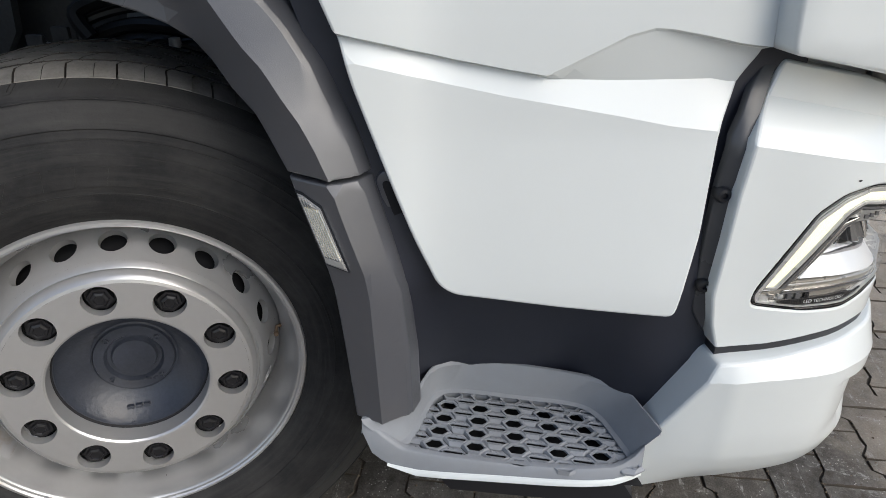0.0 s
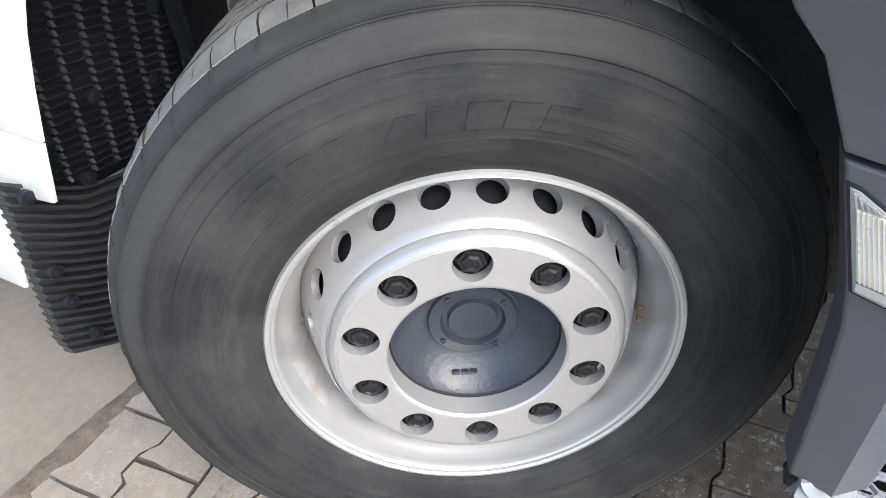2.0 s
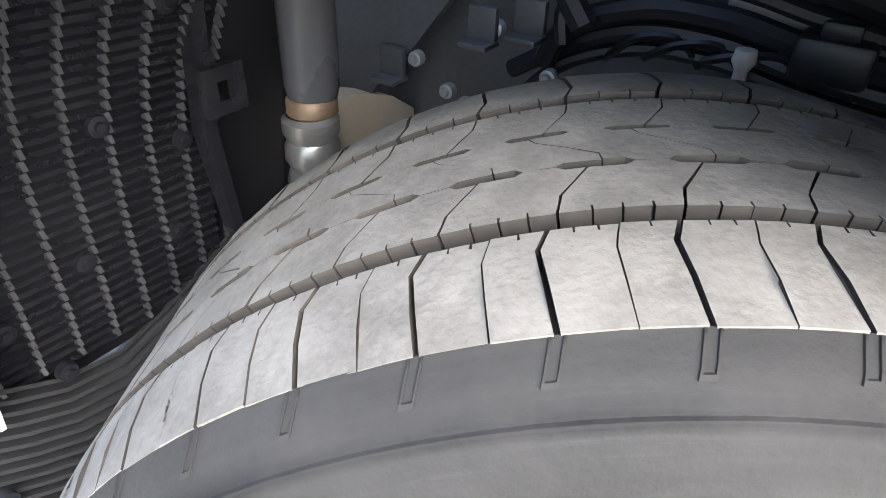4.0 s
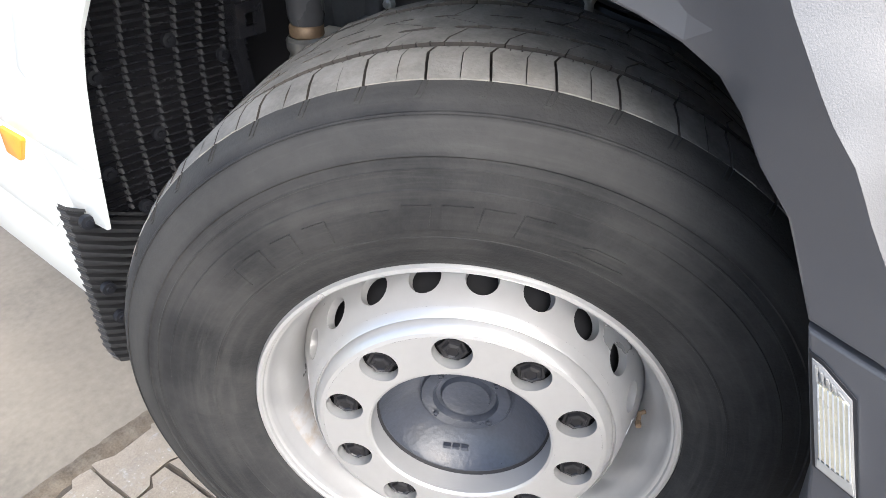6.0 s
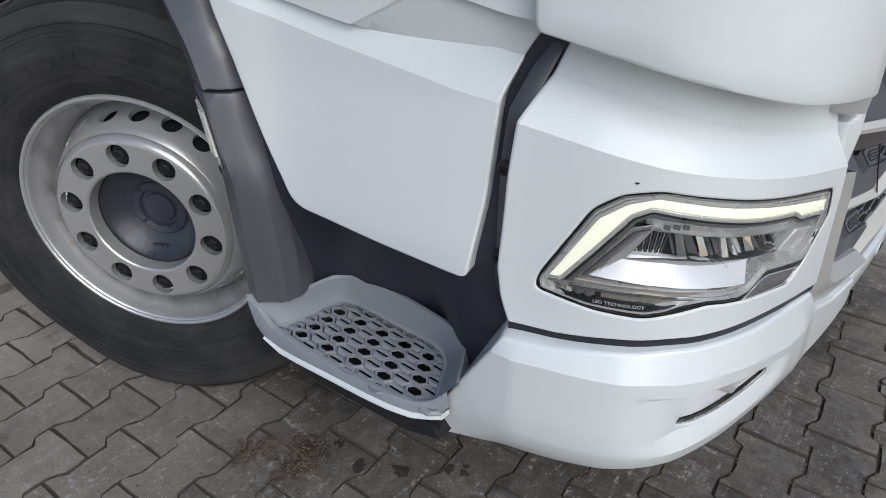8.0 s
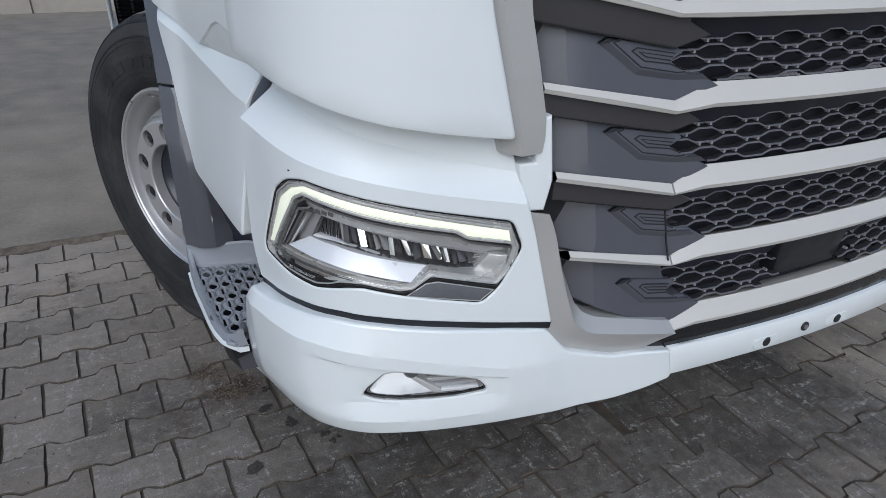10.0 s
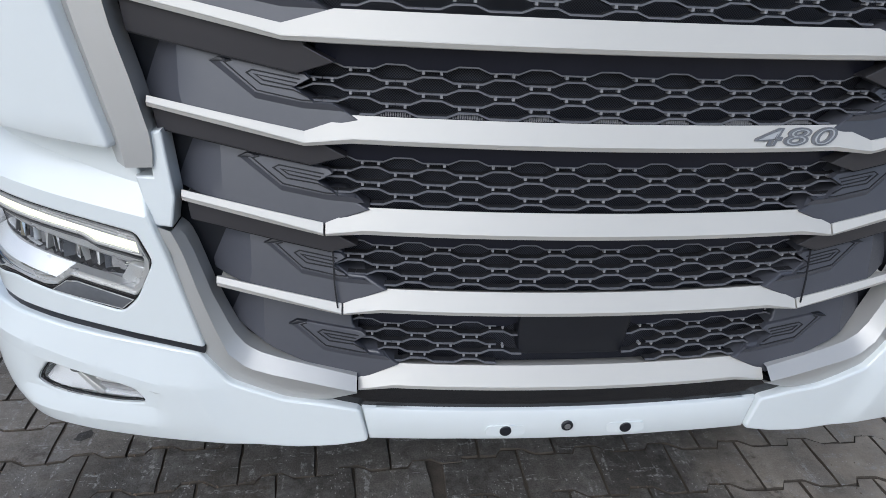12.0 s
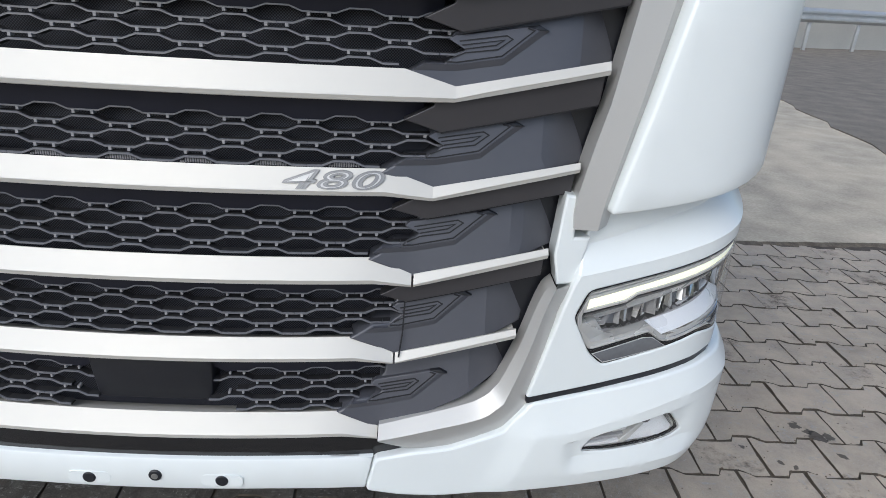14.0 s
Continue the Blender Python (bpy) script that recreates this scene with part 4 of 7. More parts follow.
def cab_side(side):
    door = [(1.342, 0.703), (1.5, 0.714), (1.66, 0.73), (1.683, 0.746), (1.709, 0.806), (1.739, 0.885), (1.764, 0.957), (1.789, 1.029), (1.803, 1.083), (1.823, 1.132), (1.9, 1.36), (1.95, 2.2), (1.262, 2.2), (1.262, 1.14), (1.264, 1.068), (1.282, 1.040), (1.314, 0.975), (1.322, 0.832)]
    cuts = [c for line in (CREASE, LOW, HINGE, [(a, b + 0.004) for a, b in CREASE]) for c in zip(line, line[1:])]
    part("door_panel", sheet(rounded(door, 0.014), on_body(side, door_off), 0.03, 0.02, 0.004, cuts=cuts), WHITE, truck, sharp=7)
    entry = [(1.25, 0.66), (1.25, 0.59), (1.29, 0.5), (1.34, 0.42), (1.40, 0.40), (1.5, 0.42), (1.70, 0.42), (1.80, 0.46), (1.80, 0.9), (1.86, 1.1), (1.95, 1.35), (1.95, 2.15), (1.2, 2.15), (1.2, 1.04), (1.26, 0.95), (1.27, 0.8)]
    part("entry_panel", sheet(entry, on_body(side, entry_off), 0.02, 0.03, 0), PLASTIC, truck, "dark grey textured plastic panel above the step")
    # lower and upper wheel-arch trim
    reach = lambda z: fender_out(z) - 0.016
    ridges = lambda zs: [c for line in ([(fender_mid(z), z) for z in zs], [(fender_out(z) + 0.008, z) for z in zs], [(fender_out(z), z) for z in zs]) for c in zip(line, line[1:])]
    zs = [0.51, 0.56, 0.62, 0.68, 0.738, 0.78, 0.83, 0.87, 0.905]
    low = [(fender_in(z), z) for z in zs] + [(reach(z), z) for z in zs[::-1]]
    cuts = ridges(zs)
    part("wheel_arch_trim", sheet(low, on_body(side, fender_off), 0.05, 0.02, 0.003, cuts=cuts), FENDER, truck, "dark grey plastic wheel-arch trim", sharp=16)
    zs = [0.911, 0.95, 0.987, 1.0168, 1.035, 1.0521, 1.075, 1.093, 1.1064, 1.1176, 1.128, 1.1377, 1.155, 1.175]
    high = [(fender_in(z), z) for z in zs] + [(2.6, 1.3), (2.6, 1.5), (2.05, 1.5)] + [(reach(z), z) for z in zs[::-1]]
    cuts = ridges(zs)
    part("wheel_arch_trim", sheet(high, on_body(side, fender_off), 0.05, 0.024, 0.003, cuts=cuts), FENDER, truck, "dark grey plastic wheel-arch trim", sharp=16)
    # grey bracket strip with two screws beside the headlamp panel
    strip = [(1.286, 0.67), (1.304, 0.70), (1.307, 0.8), (1.305, 0.9), (1.299, 0.965), (1.275, 1.02), (1.255, 1.052), (1.24, 1.05), (1.262, 0.99), (1.278, 0.95), (1.283, 0.8)]
    part("fixing_bracket", sheet(strip, on_body(side, lambda s, z: -0.014 - 0.6 * max(0, s - 1.286) - 0.45 * max(0, z - 0.955)), 0.012, 0.02, 0.002), BRACKET, truck, "dark grey plastic fixing strip")
    for z in (0.745, 0.886):
        p = on_body(side, lambda s, z: -0.021)
        bm = bmesh.new()
        m = Matrix.Translation(p(1.297, z, 0)) @ Vector((side, -0.25, 0)).to_track_quat("Z", "Y").to_matrix().to_4x4()
        lathe(bm, [(0.0, 0.003), (0.004, 0.003), (0.0045, 0.007), (0.009, 0.006), (0.0115, 0.002), (0.0115, -0.012)], 18, m)
        part("screw", bm, BLACK, truck)
    # pocket between trim and door
    pocket = rounded([(1.7665, 0.898), (1.753, 0.912), (1.735, 0.895), (1.70, 0.80), (1.7284, 0.8008), (1.744, 0.82), (1.755, 0.86)], 0.008)
    deep = lambda d: on_body(side, lambda s, z: -0.052 + d)
    part("grab_pocket", sheet(pocket, deep(0.012), 0.03, 0.02, 0.004), FENDER, truck)
    # the pocket's shaded hollow, put in as a matt black sheet laid on it
    part("pocket_recess", sheet(rounded([(1.757, 0.892), (1.75, 0.896), (1.735, 0.886), (1.708, 0.826), (1.728, 0.824), (1.742, 0.845)], 0.006), deep(0.0135), 0.002, 0.02, 0), MATT_BLACK, truck)
    # side marker lamp in the trim
    hold = empty("side_marker_lamp", "", "")
    hold.parent = truck
    face = lambda d: on_body(side, lambda s, z: fender_off(s, z) + d)
    part("lamp_frame", sheet([(1.880, 0.888), (1.868, 0.887), (1.8385, 0.873), (1.8045, 0.777), (1.842, 0.7805)], face(0.002), 0.02, 0.02, 0.001), BLACK, hold)
    part("lamp_base", sheet([(1.876, 0.884), (1.867, 0.883), (1.8405, 0.870), (1.8075, 0.780), (1.840, 0.783)], face(0.0035), 0.01, 0.02, 0.001), LAMP_GREY, hold)
    part("reflector", sheet([(1.866, 0.868), (1.8425, 0.867), (1.816, 0.796), (1.842, 0.797)], face(0.006), 0.006, 0.02, 0.001), PALE_AMBER, hold, "pale cream reflector")
    # upright ribs of the clear lens, leaning ones in its top
    for k in range(7):
        u, v = 1.8655 - 0.0038 * k, 1.8405 - 0.0038 * k
        part("lens_rib", sheet([(u, 0.867), (u - 0.0012, 0.867), (v - 0.0012, 0.797), (v, 0.797)], face(0.0078), 0.003, 0.02, 0), LAMP_WHITE, hold)
    for k in range(5):
        u = 1.868 - 0.005 * k
        part("lens_rib", sheet([(u + 0.004, 0.881 - 0.0022 * k), (u + 0.0022, 0.881 - 0.0022 * k), (u - 0.0028, 0.869), (u - 0.001, 0.869)], face(0.0072), 0.003, 0.02, 0), LAMP_SILVER, hold)
    part("lens_rib", sheet([(1.842, 0.7955), (1.815, 0.7945), (1.8105, 0.785), (1.840, 0.787)], face(0.006), 0.003, 0.02, 0), LAMP_SILVER, hold)


for side in (-1, 1):
    cab_side(side)

# plain cab shell behind the panels
bm = bmesh.new()
shell = on_body(1, lambda s, z: -0.09)
ss = [0, 0.2, 0.4, 0.6, 0.75, 0.9, 1.0, 1.05, 1.1, 1.2, 1.4, 1.6, 1.8, 2.0, 2.2, 2.6]
ring = [shell(s, 0, 0) for s in ss]
ring = [Vector((-p.x, p.y, 0)) for p in ring[:0:-1]] + ring
hi = [Vector((p.x, p.y, 3.0)) for p in ring]
lo = [Vector((p.x, p.y, 0.95 if abs(p.x) < 1.05 and p.y < 0.6 else 1.3)) for p in ring]
a, b = [bm.verts.new(p) for p in lo], [bm.verts.new(p) for p in hi]
for i in range(len(a) - 1):
    bm.faces.new((a[i], a[i + 1], b[i + 1], b[i]))
bm.faces.new((a[-1], a[0], b[0], b[-1]))
bm.faces.new(b)
part("cab_shell", bm, WHITE, truck)


# ---- grille ----
grille = empty("grille", "", "")
grille.parent = truck
# middle half width, joint half width, tip half width; then top and bottom heights at each
BARS = [(0.3245, 0.387, None, 0.6075, 0.549, 0.574, 0.5415, None, None),
        (0.346, 0.410, 0.6225, 0.758, 0.7055, 0.725, 0.6985, 0.7595, 0.7365),
        (0.375, 0.4355, 0.663, 0.902, 0.850, 0.8715, 0.8445, 0.910, 0.8885),
        (0.390, 0.463, 0.698, 1.046, 0.9995, 1.018, 0.992, 1.056, 1.037),
        (0.413, 0.488, 0.725, 1.189, 1.1435, 1.1685, 1.145, 1.212, 1.191),
        (0.436, 0.512, 0.752, 1.334, 1.288, 1.315, 1.291, 1.362, 1.341)]


def bar_mesh(stations):
    """A grille bar with a broad upper face, a ridge and a narrow lower face, along stations (x, top, bottom)."""
    bm, rings = bmesh.new(), []
    for x, top, bot in stations:
        h, y = top - bot, front_y(x)
        f = lerp([(0.42, 0.19), (0.5, 0.3), (0.56, 0.38)], abs(x))
        back = 0.002 + 0.42 * (1 - f) * h
        crest = top
        top -= back * lerp([(0.55, 0.65), (0.758, 0.6), (0.902, 0.47), (1.046, 0.27), (1.189, -0.1), (1.35, -0.1)], top)
        prof = [(0.075, crest - 0.04), (back + 0.004, top - 0.002), (back, top - 0.001), (0.0012, bot + (f + 0.025) * h), (0.0, bot + f * h), (0.0006, bot + (f - 0.03) * h), (0.0036, bot + 0.03 * h), (0.0065, bot), (0.075, bot + 0.004)]
        rings.append([bm.verts.new((x, y + d, z)) for d, z in prof])
    for p, q in zip(rings, rings[1:]):
        for i in range(len(p) - 1):
            bm.faces.new((p[i], p[i + 1], q[i + 1], q[i]))
    bm.faces.new(rings[0])
    bm.faces.new(rings[-1][::-1])
    return bm


def densify(stations, step=0.06):
    out = []
    for a, b in zip(stations, stations[1:]):
        n = max(1, math.ceil(abs(b[0] - a[0]) / step))
        out += [tuple(p + (q - p) * i / n for p, q in zip(a, b)) for i in range(n)]
    return out + [stations[-1]]


for xm, xj, xt, t0, b0, t1, b1, t2, b2 in BARS:
    mid = [(-xj, t1, b1), (-xm, t0, b0), (xm, t0, b0), (xj, t1, b1)]
    part("grille_bar", bar_mesh(densify(mid)), SATIN, grille, sharp=14)
    if xt:
        for side in (-1, 1):
            part("grille_bar_end", bar_mesh(densify([(side * (xj + (0.0035 if t0 < 0.95 else 0.0)), t1, b1), (side * xt, t2, b2)])), SATIN, grille, sharp=14)


def seam(line, place, half):
    """A narrow strip of the given half width along a bent line."""
    bm, pairs = bmesh.new(), []
    for i, (u, v) in enumerate(line):
        p, q = line[max(i - 1, 0)], line[min(i + 1, len(line) - 1)]
        a, b = Vector((u - p[0], v - p[1])), Vector((q[0] - u, q[1] - v))
        d = ((a.normalized() if a.length else b.normalized()) + (b.normalized() if b.length else a.normalized())).normalized()
        cosine = max(0.35, abs(d.dot((b if b.length else a).normalized())))
        n = Vector((-d.y, d.x)) * half / cosine
        pairs.append([bm.verts.new(place(u + n.x * k, v + n.y * k, e)) for k, e in ((1, 0.0), (-1, 0.0), (-1, 0.002), (1, 0.002))])
    for a, b in zip(pairs, pairs[1:]):
        for i in range(4):
            bm.faces.new((a[i], a[(i + 1) % 4], b[(i + 1) % 4], b[i]))
    return bm


def grille_bay(k):
    """The field between bar k and the one above: dark end panels, honeycomb lattice and a fine mesh behind it."""
    xm, xj, xt, t0, b0, t1, b1, t2, b2 = BARS[k]
    um, uj, ut, u0, v0, u1, v1, u2, v2 = BARS[k + 1]
    if xt is None:
        xt, t2, b2 = 0.598, 0.66, 0.62
    floor = on_front(lambda x, z: 0.075)
    part("fine_mesh", sheet([(-xm - 0.13, t0 - 0.05), (xm + 0.13, t0 - 0.05), (um + 0.1, v0 + 0.03), (-um - 0.1, v0 + 0.03)], floor, 0.01, 0.06, 0), FINE, grille)
    # lattice of long hexagons, leaning back, with a plain roof over its top line
    pitch, foot = ((0.0935, -0.002), (0.0975, 0.0003), (0.104, 0.0028), (0.1085, 0.0028), (0.1155, 0.013))[k]
    for row in range(5):
        z, deep = t0 + foot + 0.016 * row, 0.022 + 0.0058 * row
        half = (xm + 0.02, xm + 0.16, xm + 0.16, xm + 0.16, um + 0.05)[row]
        n = int(half / pitch) + 2
        for i in range(-n, n + 1):
            x = (i + (0.5 if row % 2 else 0.0)) * pitch
            if abs(x) > half or (k == 0 and abs(x) < 0.135):
                continue
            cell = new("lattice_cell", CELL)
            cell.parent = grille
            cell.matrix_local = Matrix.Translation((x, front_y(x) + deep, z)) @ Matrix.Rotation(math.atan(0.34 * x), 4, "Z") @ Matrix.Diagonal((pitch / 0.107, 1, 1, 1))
    roof, columns = bmesh.new(), []
    n = int(um / pitch) + 2
    for i in range(-n, n + 1):
        for u, d in ((-0.3, 0.0073), (-0.135, 0.0), (0.135, 0.0), (0.3, 0.0073)):
            x = max(-um - 0.03, min(um + 0.03, (i + u) * pitch))
            columns.append([roof.verts.new((x, front_y(x) + y, z)) for y, z in ((0.03, v0 + 0.012), (0.046, t0 + foot + 0.063 - d), (0.075, t0 + foot + 0.063 - d))])
    for p, q in zip(columns, columns[1:]):
        if q[0].co.x - p[0].co.x > 1e-5:
            for j in (0, 1):
                roof.faces.new((p[j], p[j + 1], q[j + 1], q[j]))
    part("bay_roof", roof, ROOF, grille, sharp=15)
    if k == 3:
        # comb of short slots under the lowest line of openings
        comb = bmesh.new()
        for i in range(-3, 4):
            for j in range(-6, 7):
                x = i * pitch + j * 0.0036
                box(comb, (x - 0.0009, front_y(x) + 0.026, t0 + foot - 0.0095), (x + 0.0009, front_y(x) + 0.034, t0 + foot - 0.0035 - (0.0035 if abs(j) > 4 else 0)))
        part("slot_comb", comb, POST, grille, kind="stuff")
    for side in (-1, 1):
        border = [(0.0115, 0.0), (0.028, 0.0095), (0.055, 0.0095), (0.066, 0.017), (0.086, 0.0295), (0.062, 0.043), (0.071, 0.054)]
        up = [(xm + u, t0 + v) for u, v in border]
        outline = [(xm - 0.01, t0 - 0.012), *up, (uj - 0.012, v1 - 0.02), (uj - 0.008, v1 + 0.008), (min(ut, xt + 0.045), v2 + 0.012), (xt + 0.03, (v2 + t2) / 2), (xt + 0.012, t2 - 0.012), (xj + 0.01, b1 + 0.012)]
        off = lambda x, z: 0.016 + 0.25 * (z - lerp([(xm, t0), (xj, t1), (xt, t2)], abs(x))) + 0.03 * max(0, (abs(x) - xt + 0.055)) / 0.055
        part("grille_end_panel", sheet([(side * u, v) for u, v in outline], on_front(off), 0.05, 0.022, 0.003), PANEL, grille, sharp=12)
        # hood under the bar end; its lower gap's shade is a black strip
        px, pz, vx, vz, drop = (um + 0.001, v0 - 0.0275, uj - 0.018, v1 - 0.048, 0.048) if k > 2 else (um + 0.01, v0 - 0.0245, uj - 0.008, v1 - 0.034, 0.037)
        hood = [(ut - 0.004, v2 + 0.006), (ut - 0.006, v2 - drop), (vx, vz), (px, pz), (um + 0.044, v0 - 0.006), (um + 0.05, v0 + 0.012), (uj, v1 + 0.008)]
        if k:
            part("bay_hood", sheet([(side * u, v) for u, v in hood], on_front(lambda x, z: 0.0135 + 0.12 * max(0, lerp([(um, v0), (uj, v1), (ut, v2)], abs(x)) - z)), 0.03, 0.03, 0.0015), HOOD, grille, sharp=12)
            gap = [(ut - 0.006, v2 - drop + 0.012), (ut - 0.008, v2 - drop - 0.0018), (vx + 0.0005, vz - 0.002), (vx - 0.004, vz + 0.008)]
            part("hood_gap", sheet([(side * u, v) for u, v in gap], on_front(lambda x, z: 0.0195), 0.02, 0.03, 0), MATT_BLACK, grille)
        # raised arrow bands on the panel
        s = 0.9 if k < 2 else 1.0
        ax, az = xm - 0.39 - (0.012, 0.0, 0.015, 0.0, 0.0)[k], t0 - 1.046 - (0.0045, 0.004, 0.001, 0.0, 0.0)[k]
        move = lambda pts: [(side * (0.43 + ax + (u - 0.43) * s), v + az) for u, v in pts]
        up_off = lambda d: on_front(lambda x, z: off(x, z) - d)
        plate = [(0.5865, 1.1066), (0.5332, 1.0655), (0.464, 1.0545), (0.445, 1.0555), (0.456, 1.063), (0.4763, 1.0755), (0.452, 1.089), (0.461, 1.0955), (0.47, 1.0965), (0.5667, 1.1115)]
        part("arrow_plate", sheet(move(plate), up_off(0.007), 0.012, 0.03, 0.0012), PANEL, grille, sharp=15)
        # sloping edge below the plate and its end cap
        low = move([(0.6017, 1.1066), (0.5345, 1.0565), (0.4648, 1.0455), (0.4015, 1.0455)])
        high = move([(0.5868, 1.107), (0.5335, 1.066), (0.464, 1.0549), (0.418, 1.0555)])
        edge = bmesh.new()
        a = [edge.verts.new(up_off(0.0006)(u, v, 0)) for u, v in low]
        b = [edge.verts.new(up_off(0.0068)(u, v, 0)) for u, v in high]
        c = [edge.verts.new(up_off(0.0)(u, v, 0.012)) for u, v in high]
        for i in range(3):
            for q in ((a[i], a[i + 1], b[i + 1], b[i]), (b[i], b[i + 1], c[i + 1], c[i]), (c[i], c[i + 1], a[i + 1], a[i])):
                edge.faces.new(q)
        part("arrow_edge", edge, PANEL, grille, sharp=15)
        part("arrow_cap", sheet(move([(0.6017, 1.1066), (0.5857, 1.1141), (0.5667, 1.112), (0.5865, 1.1066)]), up_off(0.0074), 0.012, 0.03, 0.0008), BLACK, grille)
        # fine dark seams of the plate and of the arrow on it
        for line in ([(0.5667, 1.1095), (0.578, 1.1066), (0.5308, 1.0695), (0.464, 1.0583), (0.449, 1.0588)],
                     [(0.4667, 1.0873), (0.5367, 1.0979), (0.5455, 1.0933), (0.5241, 1.0781), (0.4759, 1.0719), (0.4560, 1.0634)],
                     [(0.4712, 1.0821), (0.533, 1.0916), (0.5211, 1.0841), (0.4756, 1.0769)]):
            part("arrow_seam", seam(move(line), up_off(0.0082), 0.0009), MATT_BLACK, grille)
        if k == 1:
            part("panel_joint", seam([(side * 0.4275, 0.8405), (side * 0.4245, 0.7531), (side * 0.4195, 0.712)], up_off(0.0092), 0.0013), MATT_BLACK, grille)


def lattice_piece(p=0.107, drop=0.0073):
    """One length of a lattice line, stepped up over its opening, with the two small posts above it."""
    bm = bmesh.new()
    line = [(-0.5, -drop), (-0.3, -drop), (-0.135, 0), (0.135, 0), (0.3, -drop), (0.5, -drop)]
    prof = [(0.016, 0.0015), (0.0022, 0.0016), (0.0, 0.0009), (-0.0002, -0.0015), (0.0012, -0.0022), (0.016, -0.0028)]
    rows = [[bm.verts.new((u * p, d, v + h)) for d, h in prof] for u, v in line]
    for a, b in zip(rows, rows[1:]):
        for i in range(len(prof) - 1):
            # tops and undersides matt black: recess shade put into the colour
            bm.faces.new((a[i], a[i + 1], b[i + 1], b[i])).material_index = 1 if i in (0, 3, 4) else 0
    for u in (-0.125, 0.125):
        known = set(bm.faces)
        box(bm, (u * p - 0.0021, 0.004, 0.003), (u * p + 0.0021, 0.014, 0.008))
        for f in set(bm.faces) - known:
            f.material_index = 2
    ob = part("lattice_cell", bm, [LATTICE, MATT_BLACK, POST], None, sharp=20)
    me = ob.data
    bpy.data.objects.remove(ob)
    return me


def punched(m, pitch):
    """Staggered round holes in a thin web, as a finely perforated sheet has."""
    nt = m.node_tree
    b = nt.nodes["Principled BSDF"]
    turn = nt.nodes.new("ShaderNodeMapping")
    turn.inputs["Rotation"].default_value = (radians(90), 0, radians(45))
    nt.links.new(nt.nodes.new("ShaderNodeNewGeometry").outputs["Position"], turn.inputs["Vector"])
    dots = nt.nodes.new("ShaderNodeTexVoronoi")
    dots.voronoi_dimensions = "2D"
    dots.inputs["Scale"].default_value, dots.inputs["Randomness"].default_value = 1 / pitch, 0.0
    nt.links.new(turn.outputs[0], dots.inputs["Vector"])
    edge = nt.nodes.new("ShaderNodeMapRange")
    for key, v in (("From Min", 0.36), ("From Max", 0.52), ("To Min", 0), ("To Max", 1)):
        edge.inputs[key].default_value = v
    nt.links.new(dots.outputs["Distance"], edge.inputs["Value"])
    mix = nt.nodes.new("ShaderNodeMix")
    mix.data_type = "RGBA"
    nt.links.new(edge.outputs[0], mix.inputs["Factor"])
    nt.links.new(b.inputs["Base Color"].links[0].from_socket, mix.inputs["A"])
    mix.inputs["B"].default_value = (0.055, 0.058, 0.072, 1)
    nt.links.new(mix.outputs["Result"], b.inputs["Base Color"])
    return m


FIGURE = material("figure_grey", (0.2, 0.2, 0.2), 0.34, metal=0.4, var=0.05)
FINE = punched(material("fine_black_mesh", (0.005, 0.0055, 0.011), 0.6, spec=0.35, var=0.3, scale=60), 0.0031)
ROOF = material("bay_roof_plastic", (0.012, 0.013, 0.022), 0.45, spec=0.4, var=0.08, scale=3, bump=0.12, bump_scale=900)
POST = material("pale_post_plastic", (0.25, 0.25, 0.26), 0.3, var=0.06, scale=4)
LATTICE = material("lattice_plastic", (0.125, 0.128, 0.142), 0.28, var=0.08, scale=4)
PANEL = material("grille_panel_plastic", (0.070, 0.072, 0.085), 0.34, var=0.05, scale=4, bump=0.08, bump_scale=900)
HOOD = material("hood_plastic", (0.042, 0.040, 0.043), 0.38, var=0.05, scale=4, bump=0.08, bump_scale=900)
CELL = lattice_piece()
for k in range(5):
    grille_bay(k)
# sensor cover in the lowest bay
part("sensor_cover", sheet(rounded([(-0.104, 0.692), (0.104, 0.692), (0.098, 0.606), (-0.098, 0.606)], 0.012), on_front(lambda x, z: 0.03 + 0.10 * (0.69 - z)), 0.06, 0.03, 0.004), BLACK, grille, "flat black sensor cover")
# black strip under the lowest bar and white bumper middle
part("lower_black_strip", sheet([(-0.45, 0.522), (-0.39, 0.552), (0.39, 0.552), (0.45, 0.522), (0.385, 0.503), (-0.385, 0.503)], on_front(lambda x, z: 0.006), 0.03, 0.04, 0.002), GLOSS_BLACK, truck)


